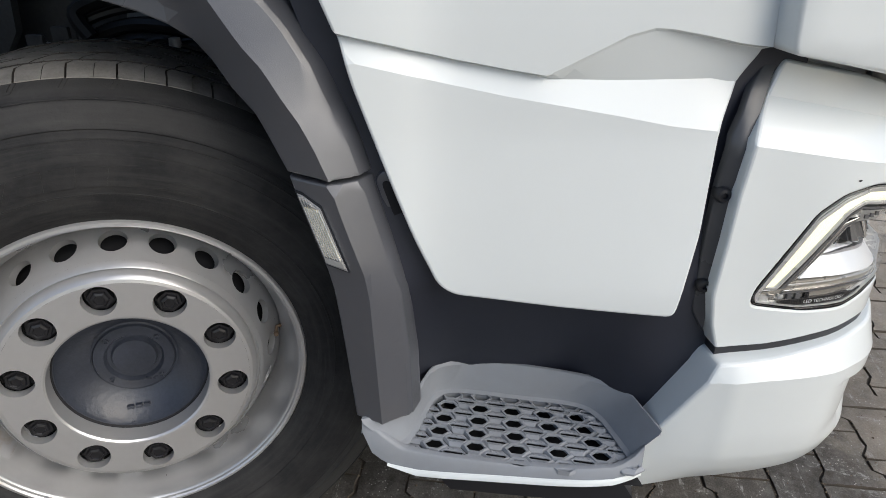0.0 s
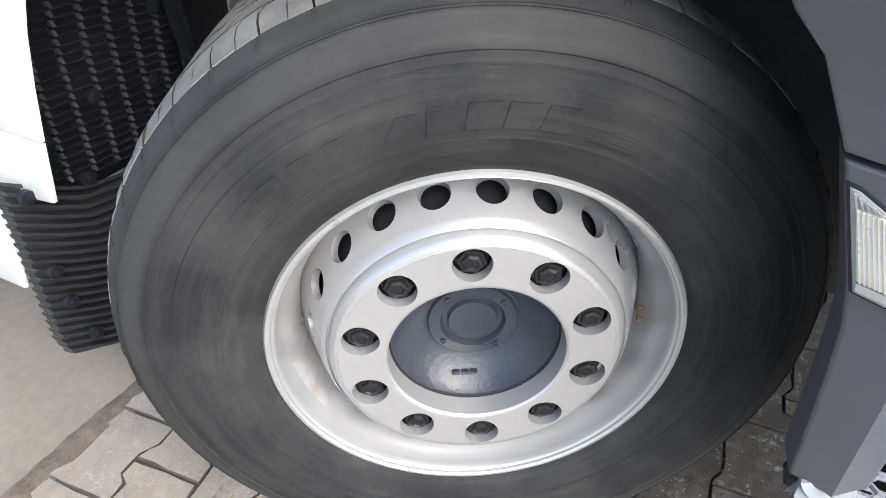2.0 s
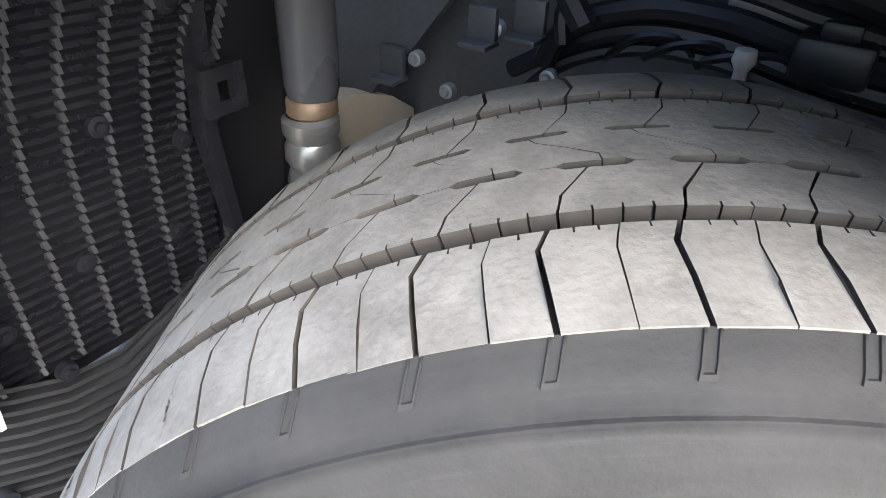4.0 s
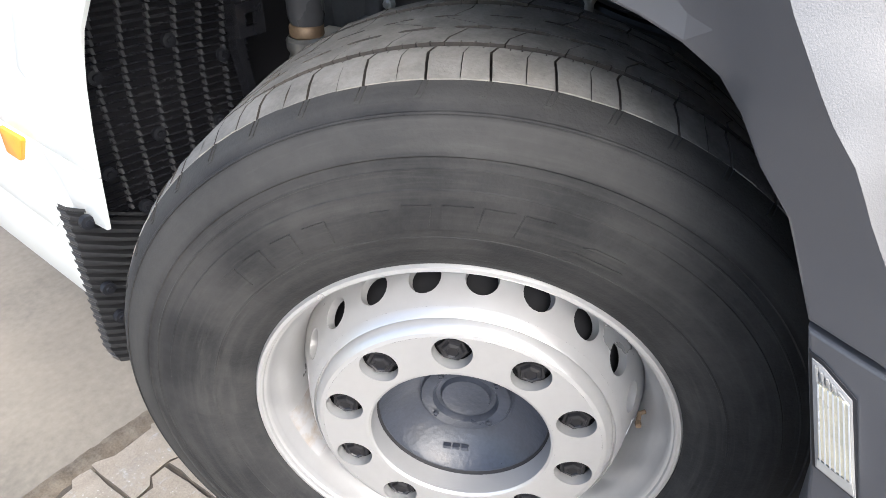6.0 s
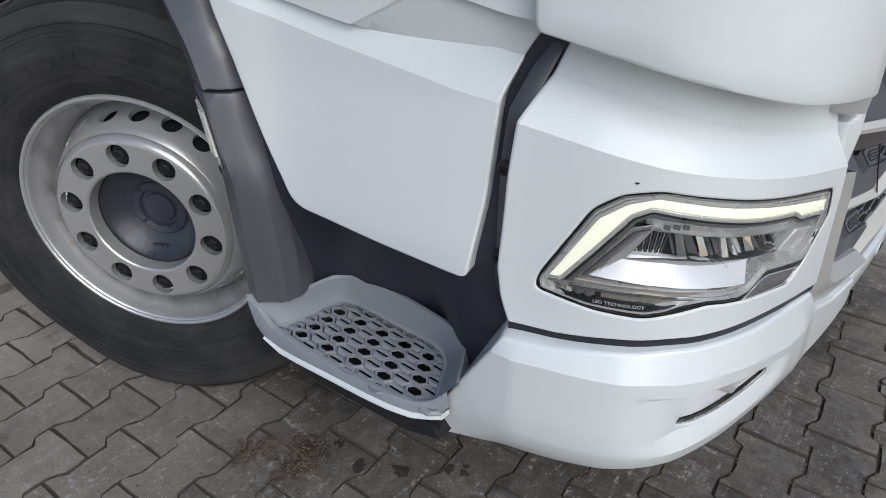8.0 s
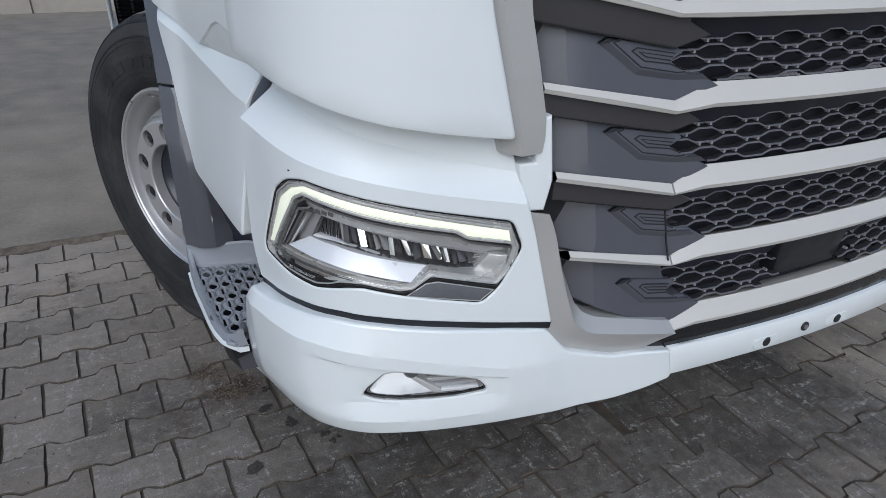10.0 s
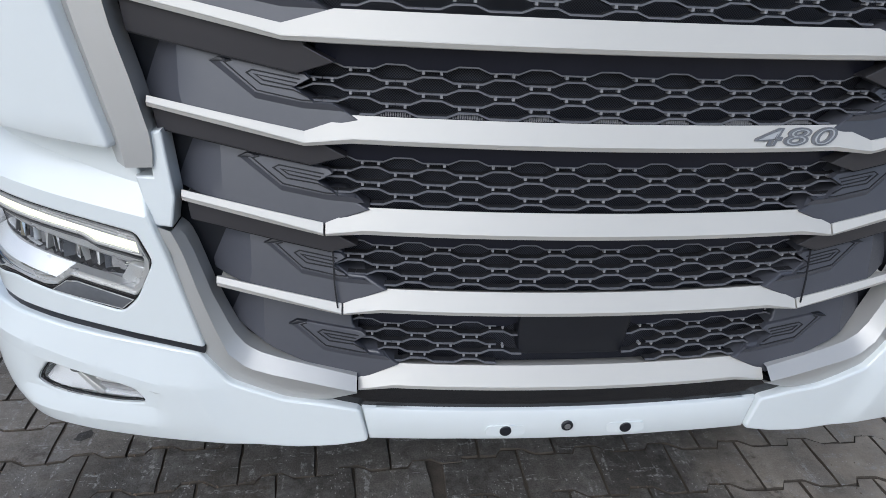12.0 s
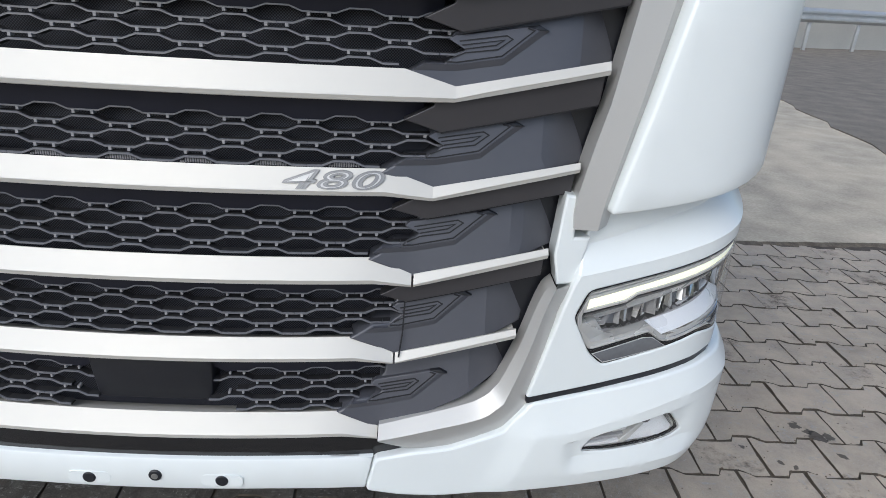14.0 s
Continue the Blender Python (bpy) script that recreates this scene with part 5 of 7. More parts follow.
MID = [(-0.381, 0.508), (-0.2, 0.5105), (0, 0.511), (0.2, 0.5105), (0.381, 0.508), (0.368, 0.437), (0.2, 0.442), (0, 0.443), (-0.2, 0.442), (-0.368, 0.437)]
part("bumper_middle", sheet(MID, on_front(lambda x, z: -0.004), 0.06, 0.03, 0.005), WHITE, truck)
for x, z in ((-0.116, 0.465), (0.0, 0.475), (0.115, 0.465)):
    y = front_y(x) - 0.0045
    m = Matrix.Translation((x, y, z)) @ Matrix.Rotation(radians(90), 4, "X")
    bm = bmesh.new()
    lathe(bm, [(0.0112, -0.004), (0.0112, 0.0022), (0.0098, 0.0036), (0.006, 0.0038), (0.0, 0.0038)], 24, m)
    plug = part("blind_plug", bm, BLACK, truck, "round black plug")
    if not x:
        bm = bmesh.new()
        lathe(bm, [(0.0062, 0.0030), (0.0058, 0.0048), (0.0, 0.0052)], 16, m)
        part("plug_screw", bm, BELLOWS, plug)
    if x:
        bm = bmesh.new()
        prism(bm, rounded([(x - 0.037, z - 0.012), (x + 0.037, z - 0.012), (x + 0.037, z + 0.012), (x - 0.037, z + 0.012)], 0.011), lambda p: (p[0], y + 0.012, p[1]), lambda p: (p[0], y - 0.0012, p[1]))
        part("plug_pad", bm, WHITE, truck)


def grille_trim(side):
    """The silver frame down each side of the grille, its white cap, and the pillar trim above."""
    face = on_front(lambda x, z: -0.004)
    flip = lambda pts: [(side * u, v) for u, v in pts]
    outer = [(0.7135, 0.842), (0.706, 0.82), (0.692, 0.797), (0.683, 0.70), (0.663, 0.612), (0.645, 0.58), (0.615, 0.553), (0.57, 0.534), (0.51, 0.522), (0.447, 0.522), (0.389, 0.541)]
    inner = [(0.389, 0.573), (0.45, 0.586), (0.52, 0.600), (0.558, 0.61), (0.583, 0.623), (0.604, 0.65), (0.632, 0.72), (0.655, 0.8), (0.667, 0.83), (0.681, 0.841)]
    crest = [(0.682, 0.842), (0.674, 0.823), (0.665, 0.797), (0.65, 0.735), (0.63, 0.668), (0.611, 0.616), (0.58, 0.590), (0.54, 0.581), (0.49, 0.573), (0.44, 0.564), (0.389, 0.556)]
    bm = bmesh.new()
    rows = []
    for i in range(25):
        t = i / 24
        a = np.array([np.interp(t, np.linspace(0, 1, len(outer)), [p[j] for p in outer]) for j in (0, 1)])
        b = np.array([np.interp(t, np.linspace(0, 1, len(inner)), [p[j] for p in inner[::-1]]) for j in (0, 1)])
        c = np.array([np.interp(t, np.linspace(0, 1, len(crest)), [p[j] for p in crest]) for j in (0, 1)])
        prof = [(a, 0.03), (a, 0.0), (c, -0.016), (b, 0.008), (b, 0.05)]
        rows.append([bm.verts.new((side * p[0], front_y(p[0]) - 0.004 + d, p[1])) for p, d in prof])
    for p, q in zip(rows, rows[1:]):
        for i in range(4):
            bm.faces.new((p[i], p[i + 1], q[i + 1], q[i]))
    part("grille_side_trim", bm, SILVER_TRIM, truck, sharp=20)
    cap = [(0.681, 1.003), (0.703, 0.998), (0.704, 0.928), (0.733, 0.926), (0.7165, 0.843), (0.683, 0.842), (0.672, 0.896)]
    part("trim_cap", sheet(flip(cap), on_front(lambda x, z: -0.006 + 0.05 * max(0, z - 0.9) + 0.10 * max(0, 0.687 - abs(x))), 0.05, 0.02, 0.004), WHITE, truck, "white corner cap", sharp=20)
    bm = bmesh.new()
    rows = []
    for z in (0.945, 0.97, 1.0, 1.08, 1.152, 1.23, 1.305, 1.5, 1.7, 2.2):
        a = lerp([(0.945, 0.699), (0.97, 0.696), (1.0, 0.697), (1.11, 0.720), (1.152, 0.731), (1.3, 0.753), (1.7, 0.815), (2.2, 0.89)], z)
        b = lerp([(0.945, 0.76), (1.08, 0.789), (1.305, 0.834), (1.7, 0.91), (2.2, 0.99)], z)
        m = a + (b - a) * 0.64
        prof = [(a, 0.05), (a, -0.01), (m, -0.022), (b, 0.002), (b, 0.05)]
        rows.append([bm.verts.new((side * x, front_y(x) + d, z)) for x, d in prof])
    for p, q in zip(rows, rows[1:]):
        for i in range(4):
            bm.faces.new((p[i], p[i + 1], q[i + 1], q[i]))
    bm.faces.new(rows[0])
    part("pillar_trim", bm, SILVER_TRIM, truck, sharp=20)
    # dark return between the grille and the frame
    back = [(0.57, 0.56), (0.64, 0.66), (0.69, 0.83), (0.715, 0.97), (0.725, 1.02), (0.76, 1.2), (0.80, 1.45), (0.70, 1.45), (0.66, 1.2), (0.62, 0.95), (0.56, 0.7)]
    part("grille_return", sheet(flip(back), on_front(lambda x, z: 0.055), 0.03, 0.05, 0), BLACK, truck)


for side in (-1, 1):
    grille_trim(side)


def numerals():
    """The power figure on a bar: a pale face within a darker outline."""
    top, bot = BARS[3][3], BARS[3][4]
    span = None
    for name, wider, lift, mat in (("power_figure", 0.0013, 0.0, FIGURE), ("figure_face", -0.0012, 0.0012, BADGE)):
        data = bpy.data.curves.new(name, "FONT")
        data.body, data.size, data.extrude, data.shear, data.space_character, data.offset = "480", 0.036, 0.0015, 0.28, 1.12, wider
        ob = new(name, data)
        me = bpy.data.meshes.new_from_object(ob.evaluated_get(bpy.context.evaluated_depsgraph_get()))
        bpy.data.objects.remove(ob)
        ob = new(name, me)
        if span is None:
            xs = [v.co.x for v in me.vertices]
            span = min(xs), 0.152 / (max(xs) - min(xs))
        for v in me.vertices:
            x, h, d = 0.237 + (v.co.x - span[0]) * span[1], v.co.y, v.co.z
            z = 1.0125 + h * 0.96
            v.co = (x, front_y(x) + 0.002 + 0.42 * (z - bot - 0.2 * (top - bot)) - d - 0.001 - lift, z)
        me.materials.append(mat)
        if lift:
            ob.parent = figure
        else:
            figure, ob.parent = ob, grille
            tagged(ob, "silver outlined figure 480")


numerals()


# ---- step ----
RIM = [(-1.213, 1.084), (-1.19, 1.045), (-1.165, 1.024), (-1.12, 1.014), (-1.075, 1.006), (-1.05, 0.99), (-1.036, 0.96), (-1.028, 0.92), (-1.029, 0.81), (-1.036, 0.735), (-1.044, 0.705), (-1.054, 0.685), (-1.07, 0.667), (-1.1, 0.65), (-1.148, 0.624)]
TRAY = [(-1.212, 1.043), (-1.189, 1.022), (-1.154, 1.012), (-1.11, 1.006), (-1.08, 1.001), (-1.064, 0.994), (-1.052, 0.976), (-1.046, 0.935), (-1.045, 0.85), (-1.043, 0.785), (-1.045, 0.75), (-1.053, 0.727), (-1.073, 0.705), (-1.105, 0.686), (-1.156, 0.659)]
def eased(points):
    return [tuple(float(q) for q in p) for p in spline([points[0], *points, points[-1]], 4)] + [points[-1]]


RIM, TRAY = eased(RIM), eased(TRAY)
SILL = [(1.084, -1.2155), (1.04, -1.217), (0.955, -1.2145), (0.88, -1.209), (0.78, -1.202), (0.73, -1.196), (0.69, -1.186), (0.665, -1.174), (0.645, -1.160)]


def step_unit(side):
    hold = empty("cab_step", "", "")
    hold.parent = truck
    s = -side
    P = lambda x, y, z: Vector((s * x, y, z))
    rings = [[(x + 0.012, y + (0.008 if y > 0.99 else -0.006 if y < 0.68 else 0), 0.47) for x, y in RIM], [(x + 0.006, y, 0.511) for x, y in RIM], [(x + 0.002, y, 0.5155) for x, y in RIM], [(x - 0.004, y, 0.5155) for x, y in RIM],
             [(x - 0.007, y + (0.84 - y) * 0.015, 0.510) for x, y in RIM], [(x + 0.002, y + (y - 0.84) * 0.015, 0.467) for x, y in TRAY], [(x, y, 0.460) for x, y in TRAY], [(x - 0.006, y + (0.84 - y) * 0.03, 0.456) for x, y in TRAY]]
    bm = bmesh.new()
    v = [[bm.verts.new(P(*p)) for p in r] for r in rings]
    for p, q in zip(v, v[1:]):
        for i in range(len(p) - 1):
            bm.faces.new((p[i], p[i + 1], q[i + 1], q[i]))
    part("step_rim", bm, STEP, hold, sharp=28)
    # rounded outer sill, rising at both ends to the rim, and the white lip below it
    n = 30
    ys = [1.084 + (0.645 - 1.084) * i / n for i in range(n + 1)]
    edge = SILL[::-1]
    def strip(name, prof_at, mat, label="", end=2.0):
        bm, rows = bmesh.new(), []
        for y in sorted({min(y, end) for y in ys}, reverse=True):
            x = lerp(edge, y)
            rows.append([bm.verts.new(P(x + d, y, h)) for d, h in prof_at(y)])
        for p, q in zip(rows, rows[1:]):
            for i in range(len(p) - 1):
                bm.faces.new((p[i], p[i + 1], q[i + 1], q[i]))
        bm.faces.new(rows[0])
        bm.faces.new(rows[-1][::-1])
        part(name, bm, mat, hold, label, sharp=40)
    crest = lambda y: lerp([(0.645, 0.486), (0.665, 0.464), (0.69, 0.4575), (0.74, 0.4555), (0.86, 0.4535), (0.96, 0.457), (1.02, 0.463), (1.05, 0.485), (1.084, 0.515)], y)
    under = lambda y: lerp([(0.645, 0.442), (0.69, 0.438), (0.74, 0.4375), (0.86, 0.433), (0.996, 0.4265), (1.042, 0.432), (1.068, 0.446), (1.084, 0.492)], y)
    tall = lambda y: lerp([(0.645, 0.017), (0.74, 0.0185), (0.86, 0.0195), (0.996, 0.018), (1.044, 0.0015)], y)
    strip("step_sill", lambda y: [(0.014, crest(y) - 0.02), (0.013, crest(y) - 0.001), (0.009, crest(y)), (0.004, crest(y) - 0.001), (0.001, crest(y) - 0.005), (-0.002, under(y) - 0.001), (0.02, under(y) - 0.004)], STEP)
    strip("step_lip", lambda y: [(0.02, under(y)), (-0.003, under(y)), (-0.006, under(y) - 0.003), (-0.007, under(y) - tall(y) * 0.5), (0.0, under(y) - tall(y) * 0.92), (0.02, under(y) - tall(y))], WHITE, "white painted lip under the step", 1.044)
    # black underside
    bm = bmesh.new()
    prism(bm, [(-1.215, 0.965), (-1.209, 0.88), (-1.196, 0.73), (-1.175, 0.67), (-0.95, 0.67), (-0.95, 1.0)], lambda p: P(p[0] + 0.016, p[1] - 0.02, 0.374), lambda p: P(p[0] + 0.007, p[1], 0.413))
    part("step_underside", bm, BLACK, hold)
    # pan below the openings
    bm = bmesh.new()
    prism(bm, [(-1.2, 1.03), (-1.14, 1.01), (-1.06, 1.0), (-1.035, 0.95), (-1.035, 0.74), (-1.06, 0.69), (-1.17, 0.64)], lambda p: P(*p, 0.4135), lambda p: P(*p, 0.416))
    part("step_pan", bm, MATT_BLACK, hold)
    # grate: hexagonal openings with slotted ribs between them, fanning out towards the edge
    def at(r, c):
        return (-1.0573 - 0.0314 * r + c * (0.0024 + 0.00095 * r), 0.9676 + 0.0018 * r - c * (0.052 + 0.0037 * r))
    zone = [(x, y) for x, y in TRAY] + [(-1.17, 0.66), (-1.185, 0.69), (-1.197, 0.74), (-1.204, 0.8), (-1.212, 0.9), (-1.216, 1.0)]
    grate, teeth = bmesh.new(), bmesh.new()
    for r2 in range(-1, 11):
        for c2 in range(-3, 12):
            if (r2 + c2) % 2:
                continue
            r, c = r2 / 2, c2 / 2
            x, y = at(r, c)
            if not inside(zone, x, y - 0.006) or not inside(zone, x, y + 0.006):
                continue
            hexed = r2 % 2 == 0
            half = (0.052 + 0.0037 * r) / 2
            k, a = 0.0153, 0.0085
            b = half - a + 0.0005
            shape = [(k, -a), (k, a), (0, b), (-k, a), (-k, -a), (0, -b)]
            if hexed:
                hole = [(0.0088, -0.0078), (0.0088, 0.0078), (0, 0.0158), (-0.0088, 0.0078), (-0.0088, -0.0078), (0, -0.0158)]
                rim = [(0.0128, -0.0096), (0.0128, 0.0096), (0, 0.0198), (-0.0128, 0.0096), (-0.0128, -0.0096), (0, -0.0198)]
            else:
                hole = [(0.0026, -0.0145), (0.0026, 0.0145), (0, 0.0168), (-0.0026, 0.0145), (-0.0026, -0.0145), (0, -0.0168)]
                rim = [(0.0082, -0.0115), (0.0082, 0.0115), (0, 0.0195), (-0.0082, 0.0115), (-0.0082, -0.0115), (0, -0.0195)]
            levels = [(shape, 0.446), (shape, 0.4495), (rim, 0.4545 if hexed else 0.4535), (hole, 0.4538 if hexed else 0.4528), (hole, 0.4512)]
            loops = []
            for pts, z in levels:
                loops.append([grate.verts.new(P(min(max(x + u, -1.2025), -1.0445), y + w, z)) for u, w in pts])
            for p, q in zip(loops, loops[1:]):
                for i in range(6):
                    j = (i + 1) % 6
                    grate.faces.new((p[i], p[j], q[j], q[i]))
            if not hexed:
                for u in (-0.0066, 0.0066):
                    for w in (-0.008, 0.0, 0.008):
                        box(teeth, (x + u - 0.0011, y + w - 0.0011, 0.45), (x + u + 0.0011, y + w + 0.0011, 0.4548), Matrix.Diagonal((s, 1, 1, 1)))
    part("step_grate", grate, STEP, hold, "grey anti-slip grate with hexagonal holes", sharp=20)
    part("grate_teeth", teeth, STEP, hold, sharp=20, kind="stuff")
    # border that carries the grate
    bm = bmesh.new()
    a = [bm.verts.new(P(x + 0.002, y, 0.458)) for x, y in TRAY]
    b = [bm.verts.new(P(x - 0.002, y + (0.84 - y) * 0.03, 0.4505)) for x, y in TRAY]
    d = [bm.verts.new(P(x - 0.002, y + (0.84 - y) * 0.03, 0.44)) for x, y in TRAY]
    for p, q in ((a, b), (b, d)):
        for i in range(len(p) - 1):
            bm.faces.new((p[i], p[i + 1], q[i + 1], q[i]))
    part("grate_border", bm, STEP, hold)


for side in (-1, 1):
    step_unit(side)


# ---- wheels ----
def cells(bm, count, place, hole, depth, seg=20, phase=0.0):
    """A ring of equal cells, each with an oval hole; place(angle, t) with t from 0 to 1 across; hole: half angle, half t, middle t."""
    ha, ht, mid = hole
    w = math.pi / count
    for c in range(count):
        at = phase + 2 * math.pi * c / count
        outer, inner, deep = [], [], []
        for k in range(seg):
            q = 2 * math.pi * (k + 0.5) / seg
            cx, cy = math.cos(q), math.sin(q)
            m = max(abs(cx), abs(cy))
            ux, uy = cx / m, cy / m
            t = mid + uy * (1 - mid if uy > 0 else mid)
            outer.append(bm.verts.new(place(at + ux * w, t, 0)))
            inner.append(bm.verts.new(place(at + cx * ha, mid + cy * ht, 0)))
            deep.append(bm.verts.new(place(at + cx * ha * 0.97, mid + cy * ht * 0.97, depth)))
        for k in range(seg):
            j = (k + 1) % seg
            bm.faces.new((outer[k], outer[j], inner[j], inner[k]))
            bm.faces.new((inner[k], inner[j], deep[j], deep[k]))


def polar(r, ang, a):
    return Vector((r * math.cos(ang), r * math.sin(ang), a))


def tread_radius(a):
    return 0.518 - 0.010 * max(0, (abs(a + 0.205) - 0.105) / 0.058) ** 2


RUSTY = material("rusty_wheel_paint", (0.52, 0.52, 0.53), 0.36, metal=0.45, var=0.035, scale=6, dirt=(0.36, 0.25, 0.13), dirt_amount=0.6, dirt_scale=34)


def bulge(p):
    """How far the loaded tyre swells outwards close to the ground."""
    low = max(0.0, min(1.0, (-0.36 - p.y) / 0.14))
    return 0.031 * low ** 1.6 * max(0.0, min(1.0, (p.z + 0.2) / 0.15))


def wheel(m, name):
    hold = empty(name, "", "")
    hold.parent = truck
    hold.matrix_world = m
    # sidewall with thin moulded rings, and carcass
    face = [(0.283, -0.034), (0.295, -0.014), (0.303, -0.006), (0.315, 0.002), (0.33, 0.0075), (0.349, 0.0118), (0.3495, 0.0128), (0.3515, 0.0131), (0.352, 0.0122), (0.372, 0.0160), (0.39, 0.0168), (0.412, 0.0158), (0.413, 0.0143), (0.4145, 0.0142),
            (0.432, 0.0112), (0.4325, 0.0121), (0.4342, 0.0119), (0.4348, 0.0107), (0.4455, 0.0081), (0.447, 0.0088), (0.4475, 0.0096), (0.46, 0.0052), (0.475, -0.0022), (0.4845, -0.0082), (0.4852, -0.0070), (0.4872, -0.0083), (0.4878, -0.0105), (0.494, -0.0165), (0.5, -0.0255), (0.5045, -0.036), (0.5075, -0.043)]
    bm = bmesh.new()
    lathe(bm, face, 144)
    for v in bm.verts:
        v.co.z += bulge(v.co)
    part("sidewall", bm, SIDEWALL, hold, sharp=28)
    bm = bmesh.new()
    lathe(bm, [(0.5075, -0.043), (0.503, -0.05), (0.502, -0.11), (0.5, -0.205), (0.502, -0.3), (0.503, -0.36), (0.5065, -0.367)], 96)
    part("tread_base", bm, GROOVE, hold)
    bm = bmesh.new()
    lathe(bm, [(0.5065, -0.367), (0.48, -0.398), (0.42, -0.415), (0.34, -0.41), (0.28, -0.37)], 72)
    part("inner_sidewall", bm, RUBBER, hold)
    # tread: shoulder blocks with a wide and a fine cut, and three middle ribs that short slots divide
    blocks = bmesh.new()
    rng = random.Random(21)
    def line(points, shift=0.0, steps=2):
        out = []
        for (a0, t0), (a1, t1) in zip(points, points[1:]):
            out += [(t0 + (t1 - t0) * i / steps + shift, a0 + (a1 - a0) * i / steps) for i in range(steps)]
        return out + [(points[-1][1] + shift, points[-1][0])]
    def block(outline, at, low=0.496):
        pts = [(radians(at + t) + rng.gauss(0, 0.0003), a + rng.gauss(0, 0.00025)) for t, a in outline]
        if sum(p[0] * q[1] - q[0] * p[1] for p, q in zip(pts, pts[1:] + pts[:1])) < 0:
            pts.reverse()
        wear = rng.gauss(0, 0.0004)
        lo = [blocks.verts.new(polar(low, *q)) for q in pts]
        hi = [blocks.verts.new(polar(tread_radius(q[1]) + wear, *q)) for q in pts]
        blocks.faces.new(hi).material_index = 0
        for i in range(len(pts)):
            j = (i + 1) % len(pts)
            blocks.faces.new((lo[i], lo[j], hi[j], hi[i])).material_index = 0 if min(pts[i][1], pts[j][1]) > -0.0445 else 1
    def edge(a, t0, t1, nicks=(), side=1.0):
        """A rib's edge from angle t0 to t1 with short nicks cut into it."""
        out, n = [(t0, a)], max(2, int(abs(t1 - t0) / 1.6))
        marks = sorted(list(nicks) + [t0 + (t1 - t0) * i / n for i in range(1, n)], reverse=t1 < t0)
        step = 0.07 if t1 > t0 else -0.07
        for t in marks:
            if not min(t0, t1) + 0.25 < t < max(t0, t1) - 0.25:
                continue
            out += [(t - step, a), (t - step, a + side * 0.005), (t + step, a + side * 0.005), (t + step, a)] if t in nicks else [(t, a)]
        return out + [(t1, a)]
    def slotted(t0, t1, spans, slot, plain):
        """A rib's edge that steps back along the slots."""
        inner = [(t, h) for x0, x1 in spans for t, h in ((x0 - 0.3, plain), (x0 + 0.3, slot), (x1 - 0.3, slot), (x1 + 0.3, plain)) if t0 < t < t1]
        ends = [slot if any(x0 < t < x1 for x0, x1 in spans) else plain for t in (t0, t1)]
        return [(t0, ends[0]), *inner, (t1, ends[1])]
    wide = [(-0.113, 0.0), (-0.095, 0.65), (-0.0425, 0.1)]
    fine = [(-0.113, 3.4), (-0.092, 3.9), (-0.0425, 3.6)]
    second = [(-0.129, -0.7), (-0.148, -1.1), (-0.1795, -3.1)]
    middle = [(-0.1885, -4.2), (-0.1972, -4.1), (-0.2226, 0.2), (-0.2295, 0.6)]
    fourth = [(-0.2365, -0.45), (-0.267, -2.4), (-0.284, -2.7)]
    fifth = [(-0.297, -2.7), (-0.315, -3.4), (-0.3665, -2.8)]
    for i in range(48):
        at = 88.2 + 7.5 * i
        block(line(wide, 0.16) + line(fine, -0.05)[::-1] + edge(-0.113, 3.35, 0.16, (1.7,))[1:-1], at)
        block(line(fine, 0.05) + line(wide, 7.34)[::-1] + edge(-0.113, 7.34, 3.45, (4.6, 6.0))[1:-1], at)
        spans = [(-6.0, -1.3), (1.5, 6.2), (9.0, 13.7)]
        block(edge(-0.129, -0.6, 6.7, (1.1, 2.9, 4.7), -1.0) + line(second, 7.4)[1:-1] + slotted(-3.0, 4.3, spans, -0.1795, -0.1838)[::-1] + line(second, 0.1)[1:-1][::-1], at)
        cross = [(-2.2, 2.3), (5.3, 9.8), (12.8, 17.3)]
        block(slotted(-4.15, 3.25, spans, -0.1885, -0.1842) + line(middle, 7.46)[1:-1] + slotted(0.64, 8.06, cross, -0.2295, -0.2335)[::-1] + line(middle, 0.04)[1:-1][::-1], at)
        block(slotted(-0.38, 6.98, cross, -0.2365, -0.2340) + line(fourth, 7.43)[1:-1] + edge(-0.284, 4.73, -2.63, (-0.6, 1.2, 3.0)) + line(fourth, 0.07)[1:-1][::-1], at)
        block(edge(-0.297, -2.54, 4.64, (-0.5, 2.0), -1.0) + line(fifth, 7.34)[1:-1] + edge(-0.3665, 4.54, -2.64) + line(fifth, 0.16)[1:-1][::-1], at)
    for v in blocks.verts:
        v.co.z += bulge(v.co)
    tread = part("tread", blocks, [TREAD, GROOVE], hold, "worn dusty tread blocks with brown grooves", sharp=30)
    normals = []
    for f in tread.data.polygons:
        for k in f.vertices:
            v = tread.data.vertices[k].co
            out = Vector((v.x, v.y, 0.14 * v.length * max(-1, min(1, (v.z + 0.205) / 0.16)) ** 5)).normalized()
            normals.append(out if f.material_index == 0 and f.normal.dot(out) > 0.6 else f.normal.copy())
    tread.data.normals_split_custom_set(normals)
    # moulded ticks on the shoulder and plain bars for the moulded lettering
    def glyph(strokes):
        bm = bmesh.new()
        height = lambda r: lerp([(0.33, 0.0075), (0.352, 0.0122), (0.372, 0.0160), (0.39, 0.0168), (0.412, 0.0158)], r)
        for t, w, r0, r1, slant in strokes:
            t, w, slant = radians(t), radians(w), radians(slant)
            prism(bm, [(t - w, r0), (t + w, r0), (t + w - slant, r1), (t - w - slant, r1)], lambda q: polar(q[1], q[0], height(q[1]) - 0.002), lambda q: polar(q[1], q[0], height(q[1]) + 0.0019))
